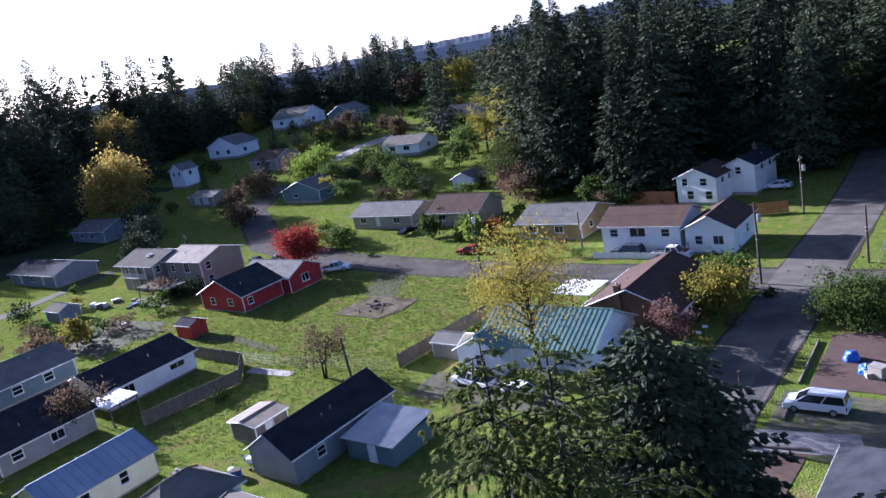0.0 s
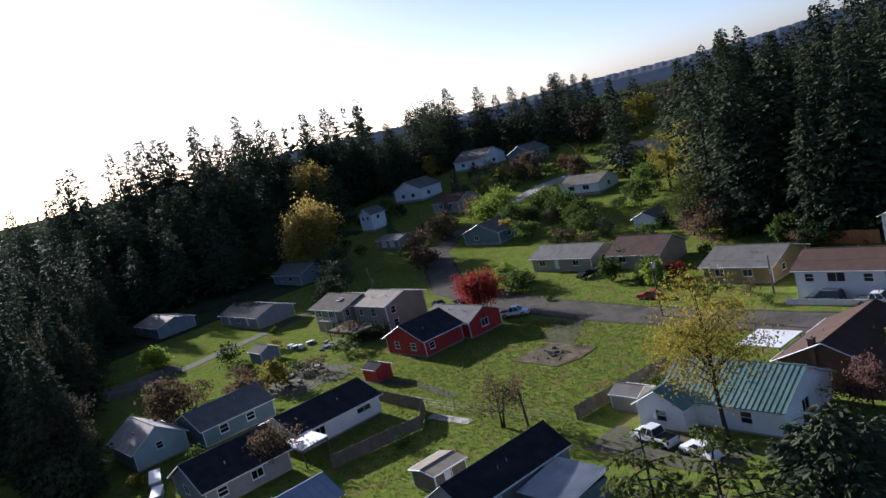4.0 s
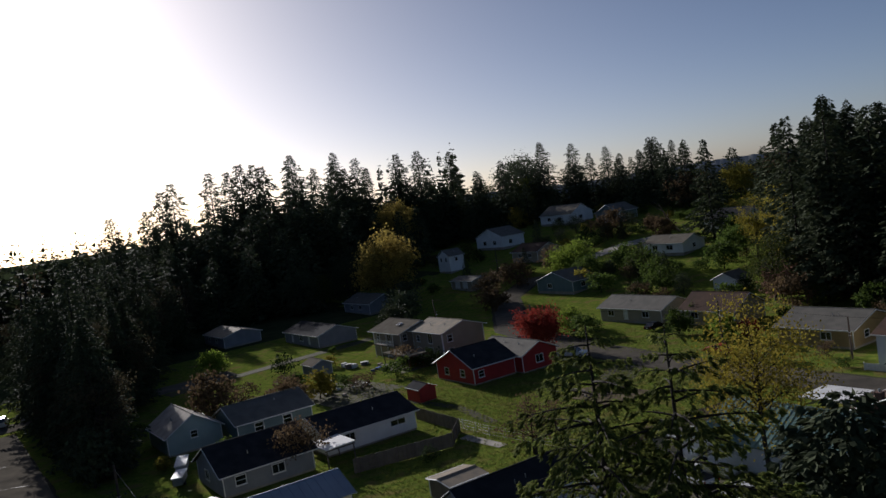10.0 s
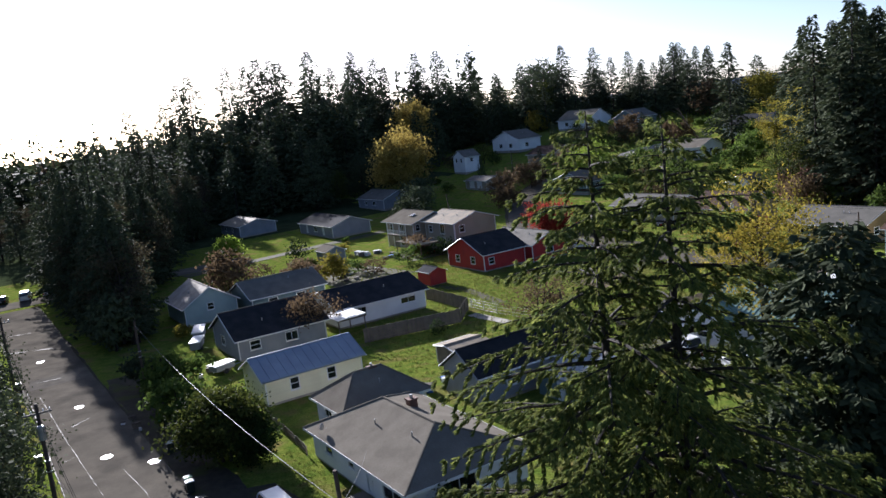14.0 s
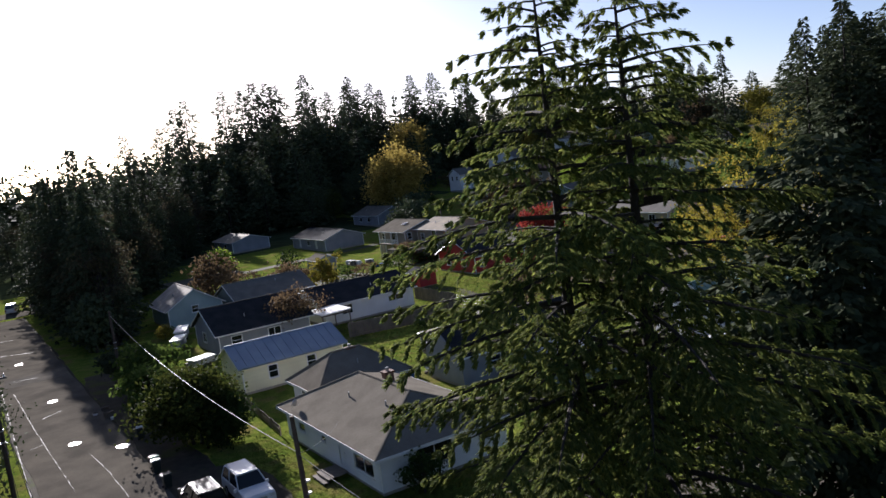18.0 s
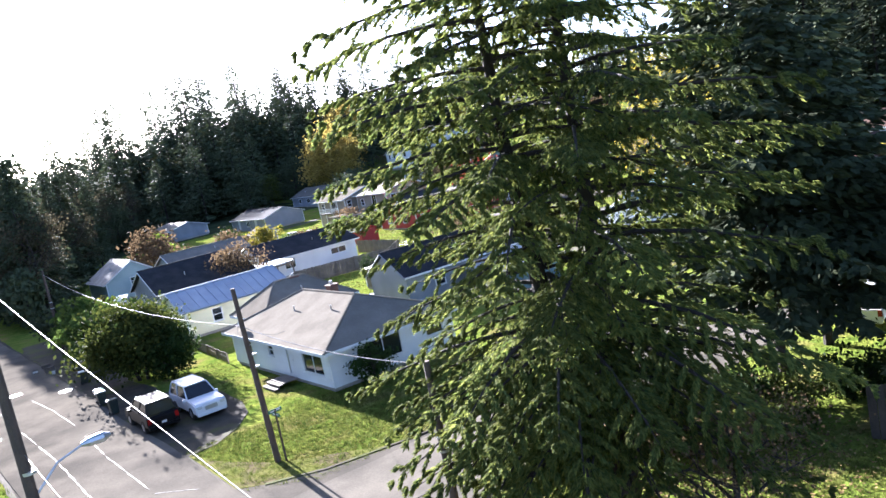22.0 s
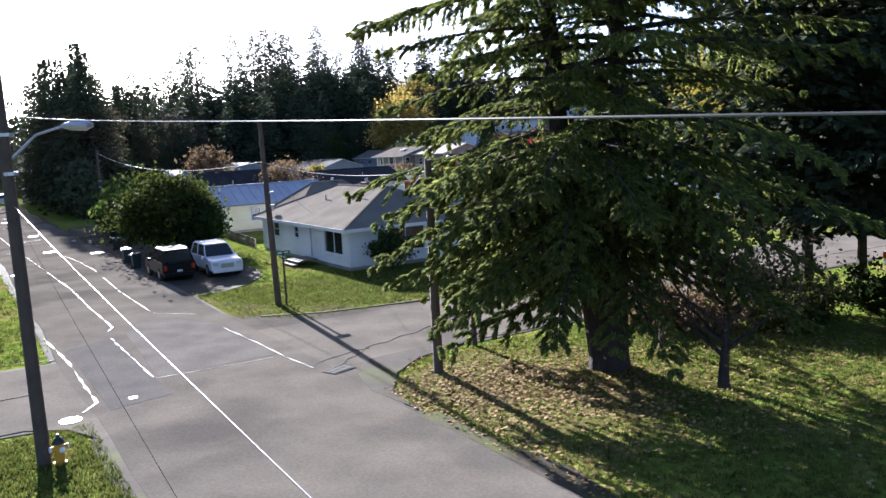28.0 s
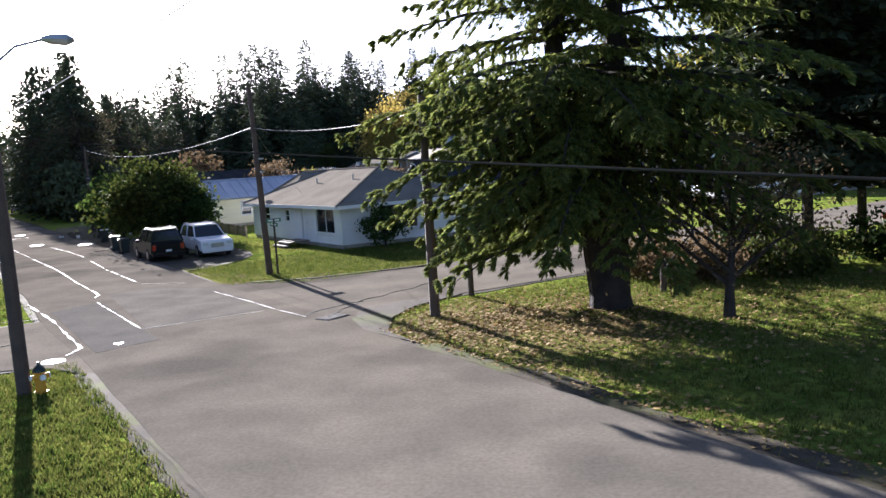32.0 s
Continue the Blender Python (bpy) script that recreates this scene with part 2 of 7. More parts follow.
M = dict(
    grass=mat("grass", (0.078, 0.12, 0.02), (0.145, 0.168, 0.032), 1.0, 1.1, 5.0, 0.9, spread=0.6, dist=0.16, spec=0.0, c3=(0.15, 0.13, 0.045)),
    woodfloor=mat("forest floor", (0.028, 0.04, 0.02), (0.045, 0.055, 0.026), 0.95, 20.0, 0.4, 0.6, spread=0.4, dist=0.4, spec=0.0),
    asphalt=mat("asphalt", (0.112, 0.102, 0.086), (0.148, 0.133, 0.110), 1.0, 2.2, 14.0, 0.5, spread=0.3, dist=0.012, spec=0.0, c3=(0.086, 0.079, 0.068)),
    patchtar=mat("asphalt patch", (0.066, 0.066, 0.068), (0.086, 0.086, 0.087), 0.95, 1.2, 20.0, 0.4, spread=0.2, dist=0.01, spec=0.0),
    gravel=mat("gravel verge", (0.115, 0.104, 0.078), (0.085, 0.082, 0.048), 0.95, 0.6, 14.0, 0.5, spread=0.35, dist=0.02, c3=(0.065, 0.085, 0.022), spec=0.05),
    dirt=mat("packed dark dirt", (0.075, 0.064, 0.048), (0.052, 0.046, 0.036), 0.95, 0.9, 12.0, 0.5, spread=0.3, dist=0.02, c3=(0.07, 0.08, 0.026), spec=0.05),
    trodden=mat("trodden yellowed grass", (0.125, 0.118, 0.042), (0.10, 0.112, 0.03), 0.95, 0.8, 9.0, 0.5, spread=0.4, dist=0.04, c3=(0.11, 0.09, 0.055), spec=0.0),
    concrete=mat("concrete", (0.34, 0.31, 0.265), (0.25, 0.225, 0.19), 0.9, 1.5, 25.0, 0.3, spread=0.12, dist=0.01),
    white=mat("white siding", (0.78, 0.78, 0.77), (0.68, 0.68, 0.67), 0.6, 2.5, 30.0, 0.1, spread=0.05),
    cream=mat("cream siding", (0.76, 0.72, 0.5), (0.68, 0.63, 0.43), 0.6, 2.5, 30.0, 0.1, spread=0.05),
    tan=mat("tan siding", (0.30, 0.26, 0.20), (0.25, 0.215, 0.165), 0.7, 2.5, 30.0, 0.1, spread=0.06),
    beige=mat("beige siding", (0.33, 0.29, 0.225), (0.28, 0.25, 0.19), 0.7, 2.5, 30.0, 0.1, spread=0.06),
    greywall=mat("grey siding", (0.26, 0.27, 0.29), (0.21, 0.22, 0.24), 0.75, 2.0, 30.0, 0.15, spread=0.08),
    bluegrey=mat("blue-green siding", (0.14, 0.20, 0.21), (0.11, 0.165, 0.175), 0.75, 2.0, 30.0, 0.12, spread=0.08),
    redwall=mat("barn red siding", (0.36, 0.022, 0.022), (0.28, 0.018, 0.02), 0.6, 1.5, 30.0, 0.12, spread=0.08),
    brick=mat("brown brick", (0.16, 0.085, 0.06), (0.11, 0.06, 0.045), 0.85, 0.6, 12.0, 0.4, spread=0.25),
    yellowwall=mat("ochre siding", (0.28, 0.20, 0.085), (0.23, 0.165, 0.07), 0.7, 2.0, 30.0, 0.1, spread=0.06),
    blackroof=mat("black shingle roof", (0.026, 0.028, 0.032), (0.04, 0.041, 0.045), 0.9, 1.5, 8.0, 0.15, spread=0.25, dist=0.02, spec=0.02),
    greyroof=mat("grey shingle roof", (0.17, 0.16, 0.14), (0.13, 0.125, 0.11), 0.85, 1.5, 8.0, 0.15, spread=0.2, dist=0.02, spec=0.06),
    tanroof=mat("weathered tan shingle roof", (0.2, 0.182, 0.15), (0.158, 0.143, 0.118), 0.8, 1.5, 8.0, 0.15, spread=0.18, dist=0.02, spec=0.0),
    brownroof=mat("brown shingle roof", (0.10, 0.062, 0.045), (0.075, 0.05, 0.04), 0.85, 1.5, 8.0, 0.15, spread=0.22, dist=0.02, spec=0.06),
    mossroof=mat("light weathered roof", (0.32, 0.265, 0.195), (0.22, 0.195, 0.155), 0.8, 1.2, 8.0, 0.15, spread=0.2, dist=0.02, spec=0.06),
    bluemetal=mat("blue-grey metal roof", (0.30, 0.35, 0.41), (0.25, 0.295, 0.355), 0.42, 2.0, 20.0, 0.06, 0.35, 0.06),
    greenmetal=mat("green metal roof", (0.15, 0.245, 0.22), (0.11, 0.195, 0.18), 0.4, 2.0, 20.0, 0.06, 0.3, 0.08),
    silver=mat("galvanised roof", (0.42, 0.43, 0.44), (0.33, 0.34, 0.35), 0.42, 1.5, 15.0, 0.06, 0.6, 0.1),
    whiteroof=mat("white membrane roof", (0.75, 0.75, 0.74), (0.62, 0.62, 0.6), 0.5, 2.0, 15.0, 0.05, spread=0.06),
    trim=mat("white trim paint", (0.75, 0.75, 0.73), (0.68, 0.68, 0.66), 0.5, 1.0, 25.0, 0.05, spread=0.04),
    wood=mat("weathered wood", (0.17, 0.14, 0.11), (0.12, 0.10, 0.085), 0.9, 0.7, 16.0, 0.5, spread=0.25),
    darkwood=mat("dark weathered fence boards", (0.07, 0.058, 0.048), (0.045, 0.038, 0.034), 0.95, 0.7, 16.0, 0.5, spread=0.3, spec=0.05),
    cedar=mat("new cedar boards", (0.42, 0.17, 0.06), (0.34, 0.14, 0.05), 0.8, 0.7, 16.0, 0.3, spread=0.2),
    pole=mat("creosoted pole", (0.085, 0.06, 0.045), (0.06, 0.045, 0.036), 0.9, 0.5, 20.0, 0.5, spread=0.25),
    bark=mat("bark", (0.034, 0.026, 0.021), (0.02, 0.016, 0.013), 0.95, 0.4, 9.0, 0.9, spread=0.35, dist=0.05),
    metal=mat("galvanised steel", (0.45, 0.46, 0.47), (0.36, 0.37, 0.38), 0.4, 0.5, 30.0, 0.05, 0.8, 0.1),
    black=mat("black rubber", (0.018, 0.018, 0.018), (0.028, 0.028, 0.028), 0.7, 0.3, 30.0, 0.2, spread=0.1),
    cable=mat("cable", (0.13, 0.13, 0.13), (0.09, 0.09, 0.09), 0.45, 0.5, 30.0, 0.0, spread=0.05),
    darkcable=mat("dark sheathed cable", (0.02, 0.02, 0.02), (0.03, 0.03, 0.03), 1.0, 0.5, 30.0, 0.0, spread=0.05, spec=0.0),
    soil=mat("bare soil", (0.10, 0.055, 0.035), (0.07, 0.042, 0.03), 0.95, 1.0, 10.0, 0.8, spread=0.3, dist=0.04),
    binblue=mat("blue plastic", (0.03, 0.12, 0.42), (0.025, 0.10, 0.36), 0.45, 0.3, 30.0, 0.05, spread=0.1),
    paleroof=mat("pale weathered roof", (0.46, 0.42, 0.37), (0.36, 0.33, 0.29), 0.8, 1.2, 8.0, 0.15, spread=0.15, spec=0.03),
    palegreen=mat("pale grey-green siding", (0.34, 0.42, 0.40), (0.28, 0.355, 0.34), 0.75, 2.0, 30.0, 0.12, spread=0.08),
    pad=mat("dirty tan floor slab", (0.21, 0.17, 0.12), (0.125, 0.1, 0.075), 0.95, 1.6, 9.0, 0.4, spread=0.35, c3=(0.075, 0.06, 0.05), spec=0.0),
    glass=glassy("window glass"),
    fir=foliage("fir needles", (0.018, 0.036, 0.010), (0.038, 0.062, 0.015), 0.25),
    firdark=foliage("dark fir needles", (0.042, 0.056, 0.03), (0.075, 0.092, 0.046), 0.15),
    cedarleaf=foliage("cedar sprays", (0.05, 0.08, 0.024), (0.19, 0.205, 0.05), 0.5),
    leafmaple=foliage("thinning yellow leaves", (0.24, 0.20, 0.03), (0.40, 0.32, 0.05), 0.4),
    leafolive=foliage("dull olive-yellow leaves", (0.10, 0.088, 0.024), (0.18, 0.15, 0.04), 0.35),
    leafgold=foliage("golden leaves", (0.27, 0.20, 0.03), (0.42, 0.33, 0.06), 0.4),
    leafyellow=foliage("yellow-green leaves", (0.17, 0.17, 0.03), (0.30, 0.24, 0.04), 0.45),
    leafgreen=foliage("green leaves", (0.05, 0.085, 0.018), (0.10, 0.14, 0.03), 0.4),
    leafdark=foliage("dull green leaves", (0.028, 0.045, 0.012), (0.085, 0.095, 0.02), 0.3),
    leaflime=foliage("lime leaves", (0.16, 0.24, 0.03), (0.24, 0.30, 0.05), 0.45),
    leafred=foliage("dark red leaves", (0.17, 0.024, 0.02), (0.25, 0.045, 0.03), 0.4),
    leafpink=foliage("dusky pink leaves", (0.15, 0.082, 0.068), (0.20, 0.115, 0.085), 0.4),
    leafbrown=foliage("brown leaves", (0.085, 0.06, 0.034), (0.13, 0.09, 0.05), 0.35),
    leafdull=foliage("sparse dull brown leaves", (0.05, 0.043, 0.026), (0.085, 0.072, 0.04), 0.3),
    leafamber=foliage("amber leaves", (0.23, 0.175, 0.045), (0.38, 0.29, 0.075), 0.55),
)


# ---- mesh helpers ----
def box(bm, x0, x1, y0, y1, z0, z1, bevel=0.0):
    v = [bm.verts.new((x, y, z)) for x in (x0, x1) for y in (y0, y1) for z in (z0, z1)]
    for f in ((0, 1, 3, 2), (4, 6, 7, 5), (0, 4, 5, 1), (2, 3, 7, 6), (0, 2, 6, 4), (1, 5, 7, 3)):
        bm.faces.new([v[i] for i in f])
    if bevel:
        es = {e for q in v for e in q.link_edges}
        bmesh.ops.bevel(bm, geom=list(es), offset=bevel, segments=2, affect="EDGES", clamp_overlap=True)
    return bm


def made_box(*args, **kw):
    return box(bmesh.new(), *args, **kw)


def tube(bm, pts, radii, sides=8):
    """A closed tapered tube through the points."""
    rings = []
    for i, (p, r) in enumerate(zip(pts, radii)):
        p = Vector(p)
        d = (Vector(pts[min(i + 1, len(pts) - 1)]) - Vector(pts[max(i - 1, 0)])).normalized()
        s = d.orthogonal().normalized() if abs(d.z) > 0.95 else d.cross(Vector((0, 0, 1))).normalized()
        if abs(d.z) > 0.95:
            s = (Vector((1, 0, 0)) - d * d.x).normalized()
        t = d.cross(s)
        rings.append([bm.verts.new(p + r * (math.cos(math.tau * k / sides) * s + math.sin(math.tau * k / sides) * t)) for k in range(sides)])
    for u, v in zip(rings, rings[1:]):
        for k in range(sides):
            bm.faces.new((u[k], u[(k + 1) % sides], v[(k + 1) % sides], v[k]))
    bm.faces.new(rings[0][::-1])
    bm.faces.new(rings[-1])
    return bm


def prism(bm, outline, y0, y1):
    """The x, z outline drawn out from y0 to y1."""
    u = [bm.verts.new((x, y0, z)) for x, z in outline]
    v = [bm.verts.new((x, y1, z)) for x, z in outline]
    bm.faces.new(u)
    bm.faces.new(v[::-1])
    for k in range(len(u)):
        bm.faces.new((u[k], v[k], v[(k + 1) % len(u)], u[(k + 1) % len(u)]))
    return bm


def part(name, bm, material, parent, label="", m=None):
    me = bpy.data.meshes.new(name)
    bmesh.ops.recalc_face_normals(bm, faces=bm.faces)
    bm.to_mesh(me)
    bm.free()
    me.materials.append(M[material] if isinstance(material, str) else material)
    ob = new(name, me)
    ob.parent = parent
    if m is not None:
        ob.matrix_local = m
    if label:
        ob["label"] = label
    return ob


def piece(name, me, parent, m):
    ob = new(name, me)
    ob.parent = parent
    ob.matrix_local = m
    return ob


def thing(name, label, category, a, b, z=0.0, turn=0.0, group="", kind=""):
    ob = new(name)
    ob.matrix_world = Matrix.Translation(W(a, b, z)) @ pose(0, 0, 0, 0, 0, GRID + turn)
    return tagged(ob, label, category, group, kind)


def raw(name, verts, faces, material, parent=None, m=None, shade=False):
    """A mesh object straight from arrays, for foliage and other dense work."""
    me = bpy.data.meshes.new(name)
    me.from_pydata(verts if isinstance(verts, list) else verts.tolist(), [], faces if isinstance(faces, list) else faces.tolist())
    me.materials.append(M[material])
    ob = new(name, me)
    ob.parent = parent
    if m is not None:
        ob.matrix_local = m
    return ob


# ---- ground and roads ----
def ground_sheet():
    axis = np.unique(np.concatenate([np.linspace(-60, 320, 96), np.array([-2600, -1800, -1200, -800, -500, -350, -250, -180, -130, -90, 360, 410, 470, 540, 640, 760, 900, 1100, 1400, 1800, 2400, 3200, 4200])]))
    verts = [tuple(W(a, b, hill(a, b))) for a in axis for b in axis]
    n = len(axis)
    faces = [(i * n + j, i * n + j + 1, (i + 1) * n + j + 1, (i + 1) * n + j)[::-1] for i in range(n - 1) for j in range(n - 1)]
    ob = raw("ground", verts, faces, "grass")
    ob.data.materials.append(M["woodfloor"])
    for p in ob.data.polygons:
        p.use_smooth = True
        c = p.center
        ca, cb = CU * c.x + SU * c.y, -SU * c.x + CU * c.y
        p.material_index = 1 if math.hypot(ca, cb) > (345 if ca > 160 else 288) or (cb > 205 and ca < 118) or (ca > 158 and cb < 92) else 0
    return tagged(ob, "rough green grass over level town lots and a rising hill", "ground", kind="structure")


ground_sheet()


def strip(name, line, half, z, material, label, rough=0.15, step=1.5, seed=1, kind="structure", category="road"):
    """A slab of road along a line in the plan, with uneven edges."""
    pts, rng = [Vector((*p, 0)) for p in line], random.Random(seed)
    fine = []
    for p, q in zip(pts, pts[1:]):
        k = max(1, int((q - p).length / step))
        fine += [p.lerp(q, i / k) for i in range(k)]
    fine.append(pts[-1])
    wave = [[rng.uniform(-rough, rough) for _ in range(len(fine) + 6)] for _ in (0, 1)]
    soft = [[sum(w[i:i + 5]) / 3.2 for i in range(len(fine))] for w in wave]
    bm, rows = bmesh.new(), []
    for i, p in enumerate(fine):
        d = (fine[min(i + 1, len(fine) - 1)] - fine[max(i - 1, 0)]).normalized()
        s = Vector((-d.y, d.x, 0))
        hl, hr = half + soft[0][i], half + soft[1][i]
        row = [(p + s * (hl + 0.16), -0.07), (p + s * hl, 0), (p, 0), (p - s * hr, 0), (p - s * (hr + 0.16), -0.07)]
        rows.append([bm.verts.new(W(q.x, q.y, hill(q.x, q.y) + z + dz)) for q, dz in row])
    for u, v in zip(rows, rows[1:]):
        for k in range(4):
            bm.faces.new((u[k], u[k + 1], v[k + 1], v[k]))
    geo = bmesh.ops.extrude_face_region(bm, geom=list(bm.faces))
    bmesh.ops.translate(bm, vec=(0, 0, -0.12), verts=[g for g in geo["geom"] if isinstance(g, bmesh.types.BMVert)])
    ob = part(name, bm, material, None)
    return tagged(ob, label, category, kind=kind)


ROAD_A = [(13.2, -160), (13.2, 60), (13.0, 165)]
ROAD_B = [(-80, 27.6), (60, 28.2), (175, 29.5)]
ROAD_2 = [(101, -140), (100.3, 40), (101.2, 85), (104.5, 112), (113, 142), (139, 178), (160, 190)]
for n, line, half, z in (("verge", ROAD_A, 4.1, 0.026), ("verge", ROAD_B, 4.2, 0.024), ("verge", ROAD_2, 4.2, 0.022)):
    strip(n, line, half, z, "dirt", "gravelly dirt verge beside the asphalt", 0.22, 0.7, 5, category="verge")
strip("road_main", ROAD_A, 3.8, 0.05, "asphalt", "worn grey asphalt main road with patches", seed=2)
strip("road_cross", ROAD_B, 3.9, 0.046, "asphalt", "worn grey asphalt cross street", seed=3)
strip("road_far", ROAD_2, 3.5, 0.042, "asphalt", "grey asphalt street along the foot of the hill", seed=4)

# ---- houses ----
def wall(name, parent, mat_name, m, length, height, openings, thick=0.18):
    """A wall from x = 0 to length, openings (x, z, w, h) cut through it; it faces -y."""
    bm = bmesh.new()
    xs = sorted({0.0, length, *[round(v, 4) for o in openings for v in (o[0], o[0] + o[2])]})
    zs = sorted({0.0, height, *[round(min(height, v), 4) for o in openings for v in (o[1], o[1] + o[3])]})
    grid = {}
    for x0, x1 in zip(xs, xs[1:]):
        for z0, z1 in zip(zs, zs[1:]):
            cx, cz = (x0 + x1) / 2, (z0 + z1) / 2
            if any(o[0] < cx < o[0] + o[2] and o[1] < cz < o[1] + o[3] for o in openings):
                continue
            f = []
            for c in ((x0, z0), (x1, z0), (x1, z1), (x0, z1)):
                if c not in grid:
                    grid[c] = bm.verts.new((c[0], 0, c[1]))
                f.append(grid[c])
            bm.faces.new(f)
    geo = bmesh.ops.extrude_face_region(bm, geom=list(bm.faces))
    bmesh.ops.translate(bm, vec=(0, thick, 0), verts=[g for g in geo["geom"] if isinstance(g, bmesh.types.BMVert)])
    return part(name, bm, mat_name, parent, m=m)


def siding(parent, material, length, height, openings, lap):
    """Overlapping boards along a wall, each cut at the openings."""
    shared = {}
    for r in range(int(height / lap)):
        z0 = r * lap
        cuts = sorted((o[0] - 0.1, o[0] + o[2] + 0.1) for o in openings if o[1] - 0.15 < z0 + lap and o[1] + o[3] + 0.1 > z0)
        x = 0.1
        for c0, c1 in cuts + [(length - 0.1, length)]:
            n = round(c0 - x, 2)
            if n > 0.15:
                if n not in shared:
                    bm = bmesh.new()
                    prism(bm, [(-0.004, 0.0), (-0.03, 0.0), (-0.012, lap + 0.012), (-0.004, lap + 0.012)], 0, n)
                    bmesh.ops.recalc_face_normals(bm, faces=bm.faces)
                    me = bpy.data.meshes.new("siding_board")
                    bm.to_mesh(me)
                    bm.free()
                    me.materials.append(M[material])
                    shared[n] = me
                piece("siding_board", shared[n], parent, pose(x + n, 0, z0, 0, 0, 90))
            x = max(x, c1)


def window(parent, m, x, z, w, h, trim="trim"):
    fr = bmesh.new()
    t = 0.09
    box(fr, x - t, x, -0.04, 0.1, z - t, z + h + t)
    box(fr, x + w, x + w + t, -0.04, 0.1, z - t, z + h + t)
    box(fr, x, x + w, -0.04, 0.1, z + h, z + h + t)
    box(fr, x, x + w, -0.04, 0.1, z - t, z)
    win = part("window", fr, trim, parent, m=m)
    part("pane", made_box(x, x + w, 0.05, 0.075, z, z + h), "glass", win)
    bars = bmesh.new()
    if w > 1.3:
        box(bars, x + w / 2 - 0.03, x + w / 2 + 0.03, 0.02, 0.05, z, z + h)
    else:
        box(bars, x, x + w, 0.02, 0.05, z + h / 2 - 0.03, z + h / 2 + 0.03)
    part("glazing_bar", bars, trim, win)
    part("sill", made_box(x - 0.13, x + w + 0.13, -0.1, -0.04, z - t - 0.05, z - t), trim, win)


def door(parent, m, x, z, w, h, colour="trim"):
    d = part("door", made_box(x + 0.04, x + w - 0.04, 0.04, 0.09, z, z + h - 0.04), colour, parent, m=m)
    fr = bmesh.new()
    box(fr, x - 0.1, x, -0.03, 0.12, z, z + h + 0.1)
    box(fr, x + w, x + w + 0.1, -0.03, 0.12, z, z + h + 0.1)
    box(fr, x, x + w, -0.03, 0.12, z + h, z + h + 0.1)
    part("door_frame", fr, "trim", d)
    part("handle", made_box(x + w - 0.18, x + w - 0.1, 0.0, 0.04, z + 0.95, z + 1.07), "metal", d)


def slope(parent, material, p0, p1, q0, q1, thick=0.14, ribs=0, name="roof_slope"):
    """A roof slab: eave from p0 to p1, ridge from q0 to q1."""
    p0, p1, q0, q1 = (Vector(v) for v in (p0, p1, q0, q1))
    n = (p1 - p0).cross(q0 - p0).normalized()
    if n.z < 0:
        n = -n
    bm = bmesh.new()
    lo, hi = [bm.verts.new(v - n * thick) for v in (p0, p1, q1, q0)], [bm.verts.new(v) for v in (p0, p1, q1, q0)]
    bm.faces.new(lo)
    bm.faces.new(hi)
    for k in range(4):
        bm.faces.new((lo[k], lo[(k + 1) % 4], hi[(k + 1) % 4], hi[k]))
    ob = part(name, bm, material, parent)
    if ribs:
        k = max(2, int((p1 - p0).length / ribs))
        for i in range(k + 1):
            s, e = p0.lerp(p1, i / k), q0.lerp(q1, i / k)
            d = (p1 - p0).normalized() * 0.035
            rb = bmesh.new()
            u = [rb.verts.new(v) for v in (s - d, s + d, s + d * 0.6 + n * 0.05, s - d * 0.6 + n * 0.05)]
            w = [rb.verts.new(v) for v in (e - d, e + d, e + d * 0.6 + n * 0.05, e - d * 0.6 + n * 0.05)]
            rb.faces.new(u)
            rb.faces.new(w)
            for j in range(4):
                rb.faces.new((u[j], u[(j + 1) % 4], w[(j + 1) % 4], w[j]))
            part("rib", rb, material, ob)
    else:
        gb = bmesh.new()
        dn = Vector((0, 0, -0.16))
        off = (p0 - q0)
        off.z = 0
        off = off.normalized() * 0.1
        u = [gb.verts.new(p0 + v) for v in (off * 0.1, off, off + dn * 0.8, off * 0.1 + dn)]
        w = [gb.verts.new(p1 + v) for v in (off * 0.1, off, off + dn * 0.8, off * 0.1 + dn)]
        gb.faces.new(u)
        gb.faces.new(w)
        for j in range(4):
            gb.faces.new((u[j], u[(j + 1) % 4], w[(j + 1) % 4], w[j]))
        part("gutter", gb, "trim", ob)
    return ob


